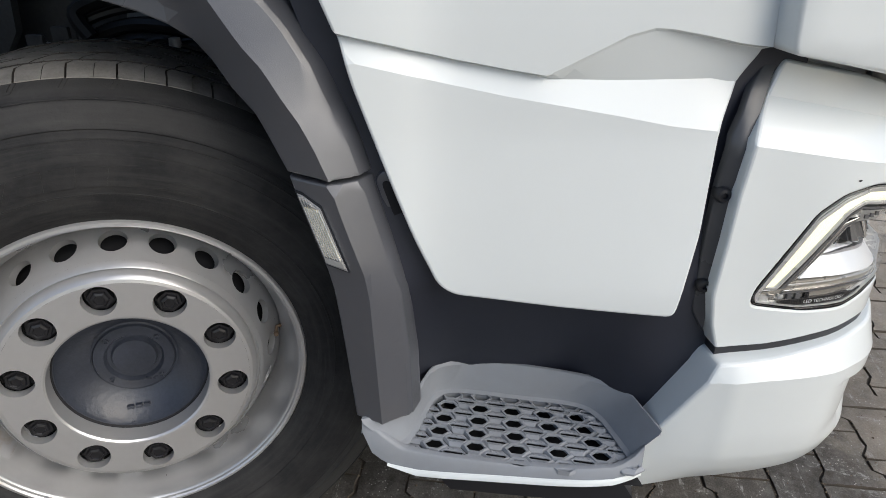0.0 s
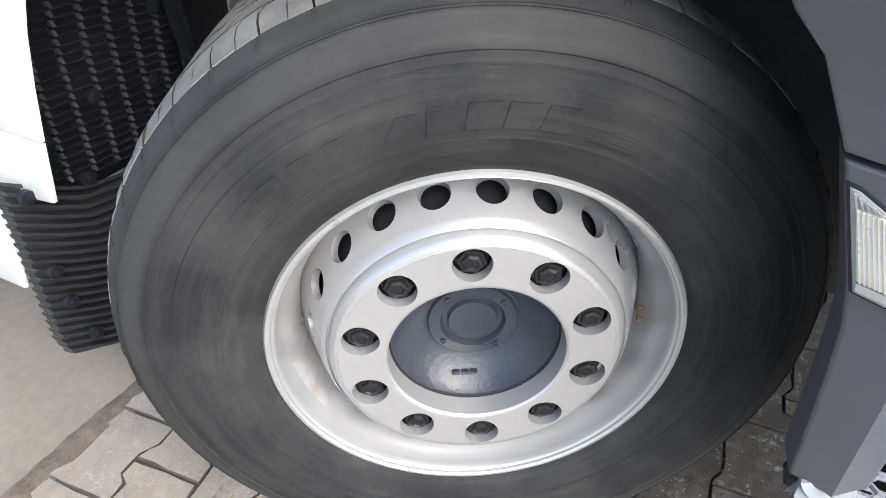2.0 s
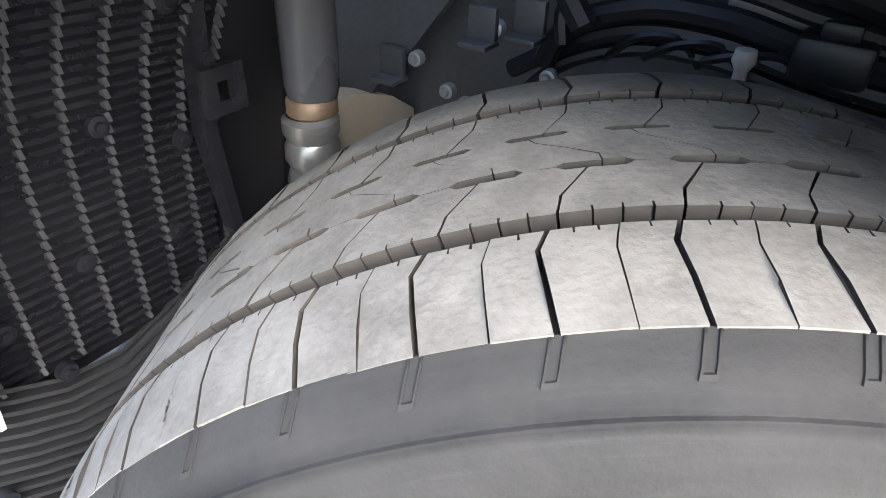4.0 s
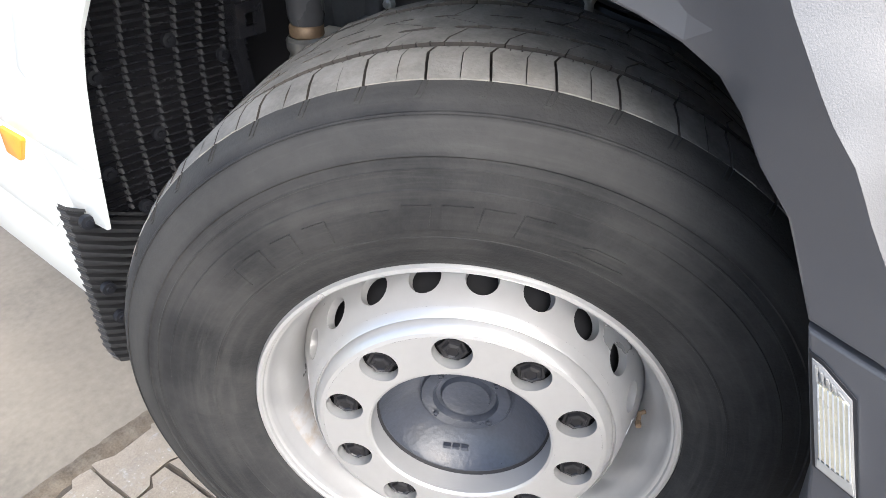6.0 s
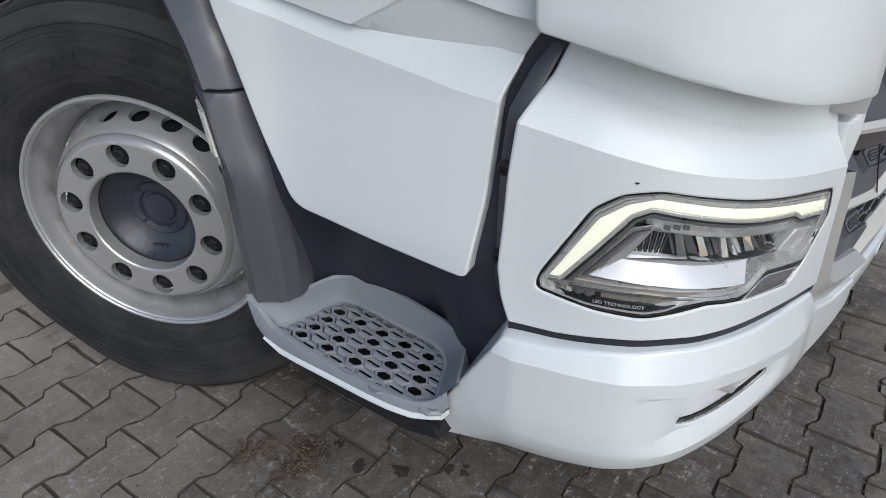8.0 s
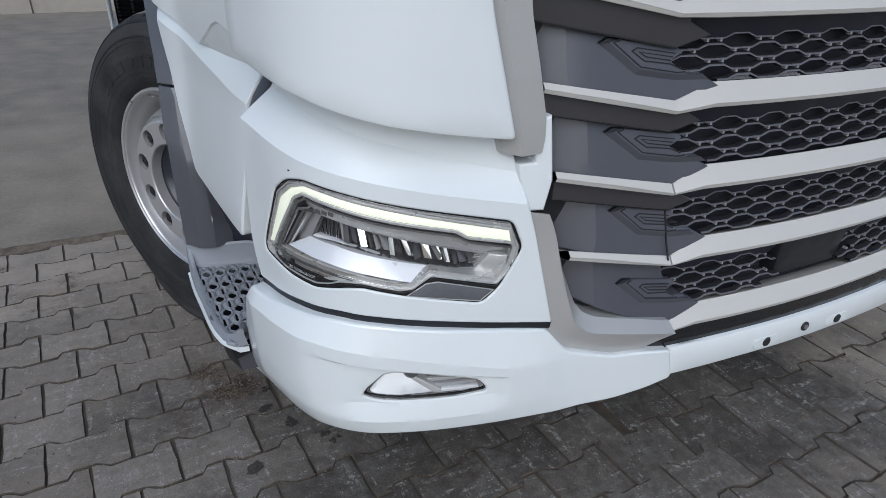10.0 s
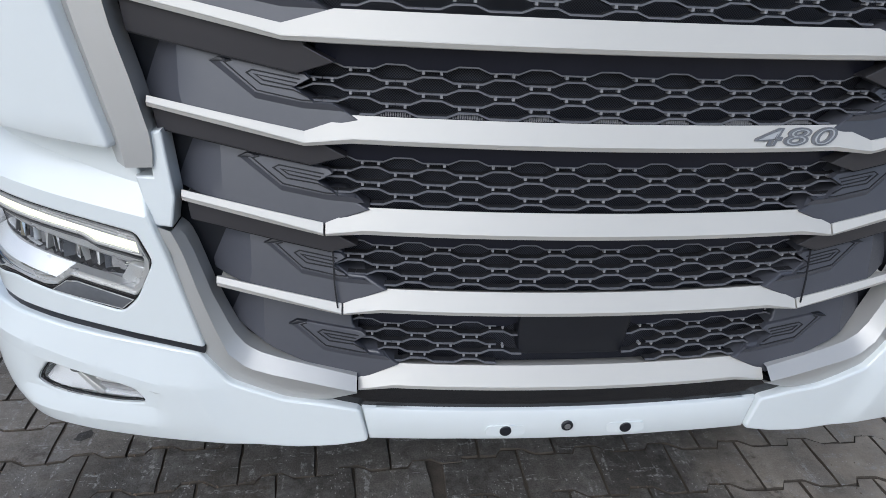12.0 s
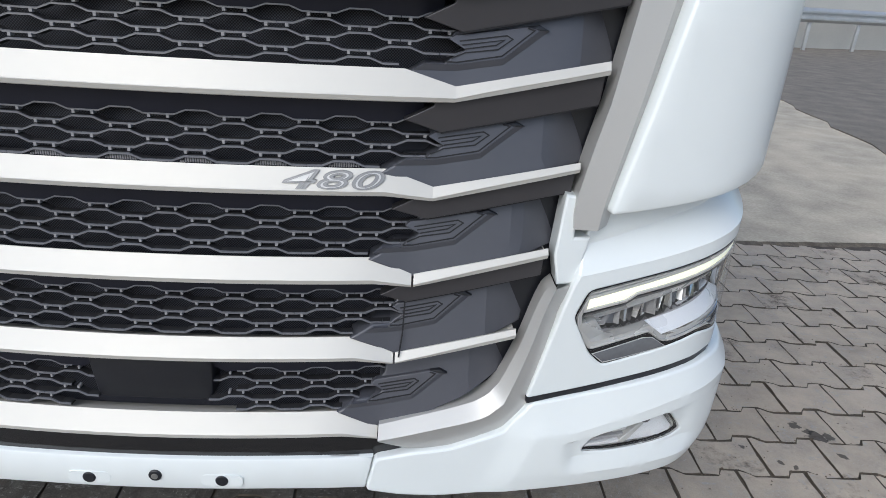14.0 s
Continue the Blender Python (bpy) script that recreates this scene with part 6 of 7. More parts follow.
        part("moulded_bar", bm, SIDEWALL, hold)
    for t in (137.0, 130.0, 123.0, 116.0):
        glyph([(t, 2.2, 0.362, 0.392, 0.6)])
    glyph([(106.5, 1.6, 0.366, 0.391, 3.0)])
    for t in (98.5, 92.0, 85.6, 79.4):
        glyph([(t, 2.4, 0.364, 0.395, 0.9)])
    for t in (262, 267, 272, 277, 287):
        glyph([(t, 1.8, 0.37, 0.398, 0.0)])
    for t, w in ((69, 4.5), (248, 4)):
        glyph([(t, w, 0.364, 0.368, 2)])
        glyph([(t - 1, w * 0.6, 0.378, 0.382, 2)])
    # moulded U-shaped ends of the wide cuts on the shoulder
    bm = bmesh.new()
    fall = lambda r: lerp([(0.475, -0.0022), (0.4878, -0.0105), (0.494, -0.0165), (0.5, -0.0255), (0.5045, -0.036), (0.5075, -0.043)], r)
    for t0, t1, r0, r1 in ((-0.45, -0.3, 0.4985, 0.507), (0.3, 0.45, 0.4985, 0.507), (-0.45, 0.45, 0.497, 0.4985)):
        slant = lambda r: 1.3 * (0.507 - r) / 0.018
        cut = [r0 + (r1 - r0) * k / 4 for k in range(5)]
        prism(bm, [(t0 + slant(r), r) for r in cut] + [(t1 + slant(r), r) for r in cut[::-1]], lambda q: polar(q[1], radians(q[0]), fall(q[1]) - 0.002), lambda q: polar(q[1] + 0.0008, radians(q[0]), fall(q[1]) + 0.0012))
    tick = part("shoulder_tick", bm, SIDEWALL, hold, sharp=40)
    for i in range(48):
        o = tick if i == 0 else new("shoulder_tick", tick.data)
        o.parent = hold
        o.matrix_local = Matrix.Rotation(radians(88.3 + 7.5 * i), 4, "Z")
    # rim
    rim = empty("rim", "", "")
    rim.parent = hold
    bm = bmesh.new()
    lathe(bm, [(0.285, -0.05), (0.296, -0.026), (0.2995, -0.015), (0.3, -0.009), (0.297, -0.0045), (0.2925, -0.004), (0.2895, -0.0065), (0.2885, -0.0105), (0.2868, -0.0118), (0.2853, -0.0145), (0.2838, -0.022), (0.2822, -0.029), (0.277, -0.042), (0.271, -0.052), (0.2675, -0.062), (0.2645, -0.075), (0.262, -0.1), (0.2605, -0.14), (0.26, -0.3)], 96)
    part("rim_barrel", bm, STEEL, rim, "silver painted steel barrel with rust streaks", sharp=24)
    bm = bmesh.new()
    rows = []
    for q in np.linspace(190, 212, 16):
        rows.append([bm.verts.new(polar(r - 0.0007, radians(float(q)), a)) for r, a in ((0.2605, -0.14), (0.262, -0.1), (0.2645, -0.075), (0.2675, -0.062), (0.271, -0.052), (0.277, -0.042))])
    for p, q in zip(rows, rows[1:]):
        for i in range(len(p) - 1):
            bm.faces.new((p[i], p[i + 1], q[i + 1], q[i]))
    part("rust_streak", bm, RUSTY, rim, "rust stains on the silver barrel", sharp=60)
    disc = bmesh.new()
    cone = [(0.2535, -0.094), (0.2465, -0.078), (0.240, -0.06), (0.232, -0.042), (0.223, -0.024)]
    def on_cone(ang, t, d):
        r, a = (float(np.interp(t, np.linspace(0, 1, 5), [p[i] for p in cone])) for i in (0, 1))
        return polar(r - d * 0.85, ang, a - d * 0.45)
    cells(disc, 20, on_cone, (radians(5.3), 0.30, 0.47), 0.012, phase=radians(86))
    lathe(disc, [(0.262, -0.115), (0.2585, -0.104), (0.2535, -0.094)], 96)
    lathe(disc, [(0.223, -0.024), (0.2165, -0.013), (0.2148, -0.0115), (0.2138, -0.0175), (0.2116, -0.0175), (0.2106, -0.0095), (0.206, -0.002), (0.2015, 0.002), (0.196, 0.0035)], 96)
    cells(disc, 10, lambda ang, t, d: polar(0.196 + (0.134 - 0.196) * t, ang, 0.0035 - d), (radians(9.0), 0.43, 0.46), 0.016, phase=radians(22.2), seg=28)
    lathe(disc, [(0.134, 0.0035), (0.1305, 0.0028), (0.1275, 0.0), (0.1268, -0.006), (0.1262, -0.055)], 96)
    part("wheel_disc", disc, STEEL, rim, "silver painted steel disc with round hand holes", sharp=26)
    bm = bmesh.new()
    lathe(bm, [(0.235, -0.13), (0.22, -0.06), (0.2, -0.03), (0.13, -0.026), (0.122, -0.04)], 64)
    part("disc_backing", bm, MATT_BLACK, rim)
    bm = bmesh.new()
    lathe(bm, [(0.262, -0.2), (0.2, -0.19), (0.1, -0.19)], 48)
    part("brake_drum", bm, MATT_BLACK, rim)
    # hub with its cap and screws
    hub = empty("hub", "", "")
    hub.parent = hold
    bm = bmesh.new()
    lathe(bm, [(0.1256, -0.036), (0.1225, -0.037), (0.1195, -0.042), (0.110, -0.052), (0.096, -0.064), (0.081, -0.0745), (0.073, -0.078), (0.0695, -0.077), (0.067, -0.072), (0.05, -0.071), (0.0475, -0.075), (0.0455, -0.080), (0.039, -0.0815), (0.0375, -0.0785), (0.036, -0.074), (0.0, -0.073)], 72)
    part("hub_bowl", bm, HUB, hub, "dark blue-grey greasy hub")
    for q in (40, 130, 220, 310):
        bm = bmesh.new()
        lathe(bm, [(0.0045, -0.073), (0.0045, -0.068), (0.003, -0.0675), (0.0025, -0.069), (0, -0.069)], 12, Matrix.Translation(polar(0.0585, radians(q), 0)))
        part("hub_screw", bm, HUB, hub)
    for k in range(3):
        bm = bmesh.new()
        box(bm, (-0.03 + k * 0.014, -0.099, -0.062), (-0.019 + k * 0.014, -0.093, -0.055))
        part("cast_mark", bm, HUB, hub)
    # nuts
    nut = bmesh.new()
    for z0, z1, r in ((-0.03, 0.001, 0.0198), (-0.03, -0.013, 0.0268)):
        if r > 0.02:
            lathe(nut, [(r, z0), (r, z1 - 0.003), (r - 0.003, z1), (0.0, z1)], 20)
        else:
            hexa = [(r * math.cos(math.pi / 3 * i), r * math.sin(math.pi / 3 * i)) for i in range(6)]
            prism(nut, hexa, lambda p: (*p, z0), lambda p: (*p, z1))
            lathe(nut, [(0.0160, z1 - 0.001), (0.0135, z1 + 0.004), (0.009, z1 + 0.0055), (0.008, z1 + 0.004), (0.0, z1 + 0.0035)], 6)
    first = part("wheel_nut", nut, NUT, rim, sharp=20)
    first.matrix_local = Matrix.Translation(polar(0.1675, radians(22.2), -0.006)) @ Matrix.Rotation(0.4, 4, "Z")
    for k in range(1, 10):
        o = new("wheel_nut", first.data)
        o.parent = rim
        o.matrix_local = Matrix.Translation(polar(0.1675, radians(22.2 + 36 * k), -0.006)) @ Matrix.Rotation(0.4 + 1.3 * k, 4, "Z")
    # valve
    bm = bmesh.new()
    rod(bm, [polar(0.262, radians(2), -0.082), polar(0.254, radians(2), -0.078), polar(0.251, radians(1), -0.066)], 0.0034, 8)
    lathe(bm, [(0.0, 0.006), (0.004, 0.005), (0.005, 0.0), (0.004, -0.004)], 10, Matrix.Translation(polar(0.251, radians(1), -0.062)))
    part("valve", bm, COPPER, rim, "brass valve stem")
    # axle
    bm = bmesh.new()
    lathe(bm, [(0.09, -0.19), (0.09, -0.45), (0.0, -0.45)], 24)
    part("axle_end", bm, MATT_BLACK, hold)
    return hold


STEER = radians(29.8)
ACROSS = Matrix(((math.sin(STEER), 0, -math.cos(STEER)), (-math.cos(STEER), 0, -math.sin(STEER)), (0, 1, 0))).to_4x4()
wheel(Matrix.Translation((-1.196, 1.504, 0.506)) @ ACROSS, "wheel")
FAR = Matrix(((-math.sin(STEER), 0, math.cos(STEER)), (math.cos(STEER), 0, math.sin(STEER)), (0, 1, 0))).to_4x4()
wheel(Matrix.Translation((1.05, 1.75, 0.506)) @ FAR, "wheel")


# ---- side skirt, wheel-well liner and mudflap behind the front wheel ----
def on_side(side, x0):
    return lambda y, z, d: Vector((side * (x0 - d), y, z))


def skirt(side):
    x0 = 1.3
    upper = [(2.013, 1.039), (2.06, 0.99), (2.085, 0.95), (2.11, 0.90), (2.14, 0.82), (2.1675, 0.7325), (3.4, 0.7345), (3.4, 2.0), (1.9, 2.0), (1.94, 1.12)]
    nose = [(2.1685, 0.7292), (2.2, 0.618), (2.21, 0.616), (2.347, 0.602), (2.372, 0.7292)]
    part("side_skirt", sheet(nose, on_side(side, x0), 0.007, 0.05, 0.0012), WHITE, truck)
    part("side_skirt", sheet(upper, on_side(side, x0), 0.007, 0.08, 0.0015), WHITE, truck)
    lower = [(2.374, 0.728), (2.349, 0.602), (2.42, 0.352), (2.5, 0.35), (2.85, 0.345), (3.4, 0.33), (3.4, 0.73)]
    part("side_skirt", sheet(rounded(lower, 0.008), on_side(side, x0), 0.007, 0.08, 0.004), WHITE, truck)
    part("skirt_crease", sheet(rounded([(2.375, 0.58), (2.45, 0.52), (3.4, 0.53), (3.4, 0.6), (2.38, 0.6)], 0.01), on_side(side, x0 + 0.004), 0.006, 0.08, 0.003), WHITE, truck)
    part("skirt_flap", sheet(rounded([(2.2, 0.97), (2.225, 0.94), (2.3, 0.86), (2.33, 0.88), (2.24, 1.02)], 0.008), on_side(side, x0 + 0.002), 0.006, 0.05, 0.003), WHITE, truck)
    part("skirt_marker", sheet(rounded([(2.425, 0.725), (2.53, 0.722), (2.54, 0.662), (2.48, 0.662)], 0.008), on_side(side, x0 + 0.008), 0.012, 0.03, 0.003), AMBER, truck, "amber side marker lamp")


def liner(side):
    hold = empty("wheel_well_liner", "", "")
    hold.parent = truck
    P = lambda x, y, z: Vector((side * x, y, z))
    path = [(2.288, 0.56), (2.28, 0.66), (2.272, 0.78), (2.258, 0.87), (2.225, 0.97), (2.17, 1.06), (2.09, 1.14), (1.98, 1.205), (1.84, 1.255), (1.66, 1.285), (1.45, 1.3), (1.25, 1.285)]
    path = spline([path[0]] + path + [path[-1]], 12)
    bm = bmesh.new()
    wide = [(1.275, 0.0), (1.05, 0.0), (0.93, 0.0), (0.915, 0.012), (0.895, 0.004), (0.86, 0.0), (0.8, -0.015), (0.79, 0.03)]
    rows = [[bm.verts.new(P(x, y + d, z)) for x, d in wide] for y, z in path]
    for p, q in zip(rows, rows[1:]):
        for i in range(len(wide) - 1):
            bm.faces.new((p[i], p[i + 1], q[i + 1], q[i]))
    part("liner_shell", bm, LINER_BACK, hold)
    # ribs across, slightly tilted, and columns of wedge teeth
    length = np.r_[0, np.cumsum(np.hypot(*np.diff(path, axis=0).T))]
    at = lambda l: [float(np.interp(l, length, path[:, i])) for i in (0, 1)]
    count = int(length[-1] / 0.0155)
    for i in range(1, min(count, 64)):
        l = i * 0.0155
        bm = bmesh.new()
        ring = []
        for x, k in ((1.27, 0.014), (1.1, 0.004), (0.93, -0.006)):
            (y, z), (y2, z2) = at(l + k), at(l + k + 0.0045)
            (y3, z3) = at(l + k + 0.002)
            n = Vector((0, z2 - z, -(y2 - y))).normalized() * -0.0065
            ring.append([bm.verts.new(P(x, y, z)), bm.verts.new(P(x, y3 + n.y, z3 + n.z)), bm.verts.new(P(x, y2, z2))])
        for p, q in zip(ring, ring[1:]):
            for j in range(2):
                bm.faces.new((p[j], p[j + 1], q[j + 1], q[j]))
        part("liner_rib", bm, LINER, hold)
    for col in range(8):
        bm = bmesh.new()
        x = 1.265 - 0.05 * col
        for i in range(1, min(count, 64)):
            l = i * 0.0155 + 0.008 - (1.1 - x) * 0.055 + 0.004
            (y, z), (y2, z2) = at(l), at(l + 0.0115)
            n = Vector((0, z2 - z, -(y2 - y))).normalized() * -0.012
            a, b, c, d = P(x - 0.0038, y, z), P(x + 0.0038, y, z), P(x + 0.003, y2, z2), P(x - 0.003, y2, z2)
            e, f = P(x - 0.0028, y + n.y, z + n.z), P(x + 0.0028, y + n.y, z + n.z)
            v = [bm.verts.new(p) for p in (a, b, c, d, e, f)]
            for q in ((0, 1, 5, 4), (1, 2, 5), (0, 4, 3), (4, 5, 2, 3)):
                bm.faces.new([v[k] for k in q])
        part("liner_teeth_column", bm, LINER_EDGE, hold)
    for x, l in ((1.24, 0.12), (1.13, 0.16), (1.0, 0.14), (0.97, 0.27), (1.22, 0.3), (1.08, 0.33), (1.18, 0.45), (1.0, 0.47)):
        y, z = at(l)
        bm = bmesh.new()
        lathe(bm, [(0.0, 0.012), (0.006, 0.012), (0.007, 0.008), (0.013, 0.007), (0.014, 0.0)], 12, Matrix.Translation(P(x, y - 0.006, z)) @ Matrix.Rotation(radians(90), 4, "X"))
        part("liner_clip", bm, BLACK, hold)
    # mudflap below: a bowed ribbed sheet
    flap = empty("mudflap", "", "")
    flap.parent = truck
    bm, rows = bmesh.new(), []
    for i in range(80):
        z = 0.665 - 0.0196 * (i // 4) - (0.0, 0.0075, 0.0105, 0.0170)[i % 4]
        ridge = (-0.008, -0.008, 0.009, 0.009)[i % 4]
        edge = 1.33 + 0.04 * (0.64 - z) - 0.35 * max(0, 0.31 - z)
        rows.append([bm.verts.new(P(x, 2.285 + (ridge if x < 1.29 else 0.5 * ridge) + (0.018 if k == 0 else 0) + 0.03 * (0.64 - z) - 0.9 * (x - 1.12) ** 2 * 0.4, z - 0.62 * min(1.35 - x, 0.2) + 0.9 * (x - 1.27) ** 2)) for k, x in enumerate((edge + 0.006, edge, edge - 0.014, 1.26, 1.2, 1.12, 1.04, 0.96, 0.9))])
    for p, q in zip(rows, rows[1:]):
        for i in range(8):
            bm.faces.new((p[i], p[i + 1], q[i + 1], q[i]))
    part("flap_sheet", bm, FLAP, flap, "ribbed black rubber mudflap", sharp=30)
    for x, z in ((1.31, 0.62), (1.315, 0.47), (1.31, 0.395), (1.29, 0.30), (1.2, 0.60)):
        bm = bmesh.new()
        lathe(bm, [(0.0, 0.006), (0.006, 0.006), (0.0065, 0.002), (0.013, 0.0015), (0.0135, -0.01)], 14, Matrix.Translation(P(x, 2.265 - 0.02 + 0.03 * (0.64 - z), z)) @ Matrix.Rotation(radians(90), 4, "X"))
        part("flap_washer", bm, BLACK, flap)


def wheel_well(side):
    """Inner wall, air-spring piece, brackets and hoses seen over the tyre."""
    P = lambda x, y, z: Vector((side * x, y, z))
    wall = [(0.9, 0.3), (2.6, 0.3), (2.6, 1.6), (0.9, 1.6)]
    part("inner_wall", sheet(wall, lambda y, z, d: P(0.5 - d + 0.03 * math.sin(y * 9), y, z), 0.05, 0.05, 0), CHASSIS, truck, "dark chassis side in the wheel well")
    bm = bmesh.new()
    box(bm, (0.55 * side if side > 0 else -0.8, 2.3, 0.55), (0.8 if side > 0 else -0.55 * 1, 2.34, 1.4), Matrix(), 0.006)
    part("rear_bulkhead", bm, CHASSIS, truck)
    bm = bmesh.new()
    lathe(bm, [(0.03, 0.72), (0.033, 0.745), (0.036, 0.765), (0.031, 0.775), (0.036, 0.79), (0.0335, 0.80), (0.030, 0.81), (0.036, 0.822), (0.0355, 0.838), (0.031, 0.848), (0.036, 0.858), (0.036, 0.874), (0.030, 0.88)], 20, Matrix.Translation(P(0.893, 2.1, 0)))
    part("flexible_pipe", bm, BELLOWS, truck, "crinkled grey metal pipe")
    bm = bmesh.new()
    lathe(bm, [(0.029, 0.878), (0.032, 0.881), (0.032, 0.897), (0.029, 0.901), (0.02, 0.901)], 20, Matrix.Translation(P(0.888, 2.1, 0)))
    part("pipe_clamp", bm, COPPER, truck)
    bm = bmesh.new()
    lathe(bm, [(0.03, 0.899), (0.034, 0.915), (0.034, 1.3)], 20, Matrix.Translation(P(0.885, 2.1, 0)))
    part("pipe", bm, BRACKET, truck)
    bm = bmesh.new()
    prism(bm, [(0.80, 0.68), (0.795, 0.80), (0.775, 0.815), (0.70, 0.825), (0.60, 0.79), (0.54, 0.75), (0.53, 0.68)], lambda p: P(p[0], 2.25, p[1]), lambda p: P(p[0], 2.2, p[1]))
    part("beige_shield", bm, BEIGE, truck)
    # folded plate with a lighter flange beside the pipe, and an upright post with a square window
    bm = bmesh.new()
    prism(bm, [(2.3, 0.7), (2.3, 1.3), (2.02, 1.3), (2.06, 0.98), (2.14, 0.88), (2.2, 0.82)], lambda q: P(0.62, *q), lambda q: P(0.64, *q))
    part("side_plate", bm, CHASSIS, truck)
    bm = bmesh.new()
    prism(bm, [(0.955, 0.70), (0.975, 0.85), (0.965, 1.0), (0.93, 1.15), (0.915, 1.15), (0.945, 1.0), (0.955, 0.85), (0.94, 0.70)], lambda q: P(q[0], 2.2, q[1]), lambda q: P(q[0], 2.225, q[1]))
    part("upright_flange", bm, LINER, truck)
    bm = bmesh.new()
    for lo, hi in (((-0.03, -0.006, -0.03), (-0.012, 0.006, 0.03)), ((0.012, -0.006, -0.03), (0.03, 0.006, 0.03)), ((-0.012, -0.006, 0.012), (0.012, 0.006, 0.03)), ((-0.012, -0.006, -0.03), (0.012, 0.006, -0.012))):
        box(bm, lo, hi, Matrix.Translation(P(0.945, 2.19, 0.905)))
    part("window_bracket", bm, LINER, truck)
    # angle brackets and bolts on the plate
    for y, z in ((2.155, 0.872), (2.0, 0.955), (1.93, 0.975)):
        bm = bmesh.new()
        box(bm, (-0.006, -0.022, -0.024), (0.006, 0.022, 0.024), Matrix.Translation(P(0.655, y, z)), 0.003)
        box(bm, (-0.02, -0.022, -0.028), (0.02, 0.022, -0.02), Matrix.Translation(P(0.665, y, z)), 0.002)
        part("bracket", bm, CHASSIS, truck)
    for y, z in ((2.118, 0.882), (2.06, 0.845), (2.03, 0.83), (1.985, 0.95), (1.9, 0.9)):
        bm = bmesh.new()
        m = Matrix.Translation(P(0.648, y, z)) @ Matrix.Rotation(radians(90 * side), 4, "Y")
        lathe(bm, [(0.0, 0.011), (0.0065, 0.0105), (0.0075, 0.004), (0.0115, 0.003), (0.012, -0.01)], 12, m)
        part("bolt", bm, GALV, truck)
    # grey covers behind the hoses
    for y0, y1, z0, z1 in ((1.74, 1.84, 0.93, 1.02), (1.62, 1.72, 0.95, 1.06), (1.42, 1.56, 0.97, 1.1), (1.2, 1.36, 0.97, 1.1)):
        bm = bmesh.new()
        box(bm, (-0.02, 0.0, 0.0), (0.02, y1 - y0, z1 - z0), Matrix.Translation(P(0.53, y0, z0)), 0.012)
        part("valve_cover", bm, COVER, truck, "pale grey cover")
    # black hoses that arch over the tyre
    for i, (h, r) in enumerate(((0.958, 0.013), (0.935, 0.010), (0.985, 0.016), (1.02, 0.011), (1.05, 0.018))):
        bm = bmesh.new()
        pts = [P(0.60 + 0.012 * i, 1.98 - 0.03 * i, h - 0.075), P(0.60 + 0.01 * i, 1.89, h - 0.02), P(0.6, 1.8, h + 0.012), P(0.6, 1.7, h + 0.014), P(0.6, 1.6, h - 0.004), P(0.58, 1.42 + 0.02 * i, h - 0.02), P(0.57, 1.25, h + 0.01)]
        rod(bm, [tuple(q) for q in spline([pts[0]] + pts + [pts[-1]], 6)], r, 8)
        part("hose", bm, BLACK, truck)
    for i, y in enumerate((1.78, 1.73, 1.66, 1.55)):
        bm = bmesh.new()
        pts = [P(0.61, y + 0.06, 0.93 + 0.01 * i), P(0.615, y + 0.02, 0.965), P(0.61, y - 0.03, 0.97), P(0.6, y - 0.06, 0.935)]
        rod(bm, [tuple(q) for q in spline([pts[0]] + pts + [pts[-1]], 6)], 0.0055, 6)
        part("cable", bm, BLACK, truck)
    for y, z, w in ((1.585, 0.975, 0.04), (1.48, 0.985, 0.03)):
        bm = bmesh.new()
        box(bm, (-0.03, -w, -0.022), (0.03, w, 0.028), Matrix.Translation(P(0.6, y, z)), 0.008)
        box(bm, (-0.02, -w * 0.5, 0.026), (0.02, w * 0.5, 0.045), Matrix.Translation(P(0.6, y, z)), 0.004)
        part("connector_box", bm, BLACK, truck)
    bm = bmesh.new()
    lathe(bm, [(0.0, 0.016), (0.012, 0.014), (0.014, 0.0), (0.008, -0.01), (0.008, -0.03)], 12, Matrix.Translation(P(0.63, 1.67, 0.965)))
    part("bleed_cap", bm, SATIN, truck)


CHASSIS = material("dark_chassis_paint", (0.075, 0.081, 0.09), 0.45, var=0.25, scale=7, dirt=(0.07, 0.065, 0.06), dirt_amount=0.35, dirt_scale=8)
COVER = material("pale_grey_cover", (0.3, 0.3, 0.29), 0.6, var=0.2, scale=8)
YELLOW = material("yellow_mark", (0.62, 0.5, 0.16), 0.6)
for side in (-1, 1):
    skirt(side)
    liner(side)
    wheel_well(side)
bm = bmesh.new()
for a, b, c, d in ((-0.003, 0.003, -0.022, 0.022), (-0.011, -0.003, 0.012, 0.017), (-0.012, 0.012, -0.026, -0.021)):
    box(bm, (-0.529, 1.55 - b, 0.924 + c), (-0.524, 1.55 - a, 0.924 + d))
part("chalk_mark", bm, YELLOW, truck, "yellow figure 1 on the chassis")

# ---- yard beyond: dirt, guard rail and low walls ----
bm = bmesh.new()
xs = [(4.7, 4.2), (4.97, 5.3), (5.3, 7.0), (5.62, 8.5), (5.2, 9.5), (3.5, 13), (2.0, 20), (2.0, 40), (60, 40), (60, 2.0), (12, 2.2), (6.5, 3.2)]
xs = [(a + 0.12 * noise.noise((a * 2, b * 2, 0)), b + 0.12 * noise.noise((a * 2, b * 2, 5))) for a, b in dense(xs, 0.5)]
part("dirt_patch", sheet(xs, lambda u, v, d: Vector((u, v, 0.012 - d + 0.012 * noise.noise((u * 1.5, v * 1.5, 0)))), 0.014, 0.9, 0), DIRT, None, "bare dry dirt beside the concrete", 40, "dirt", kind="structure")


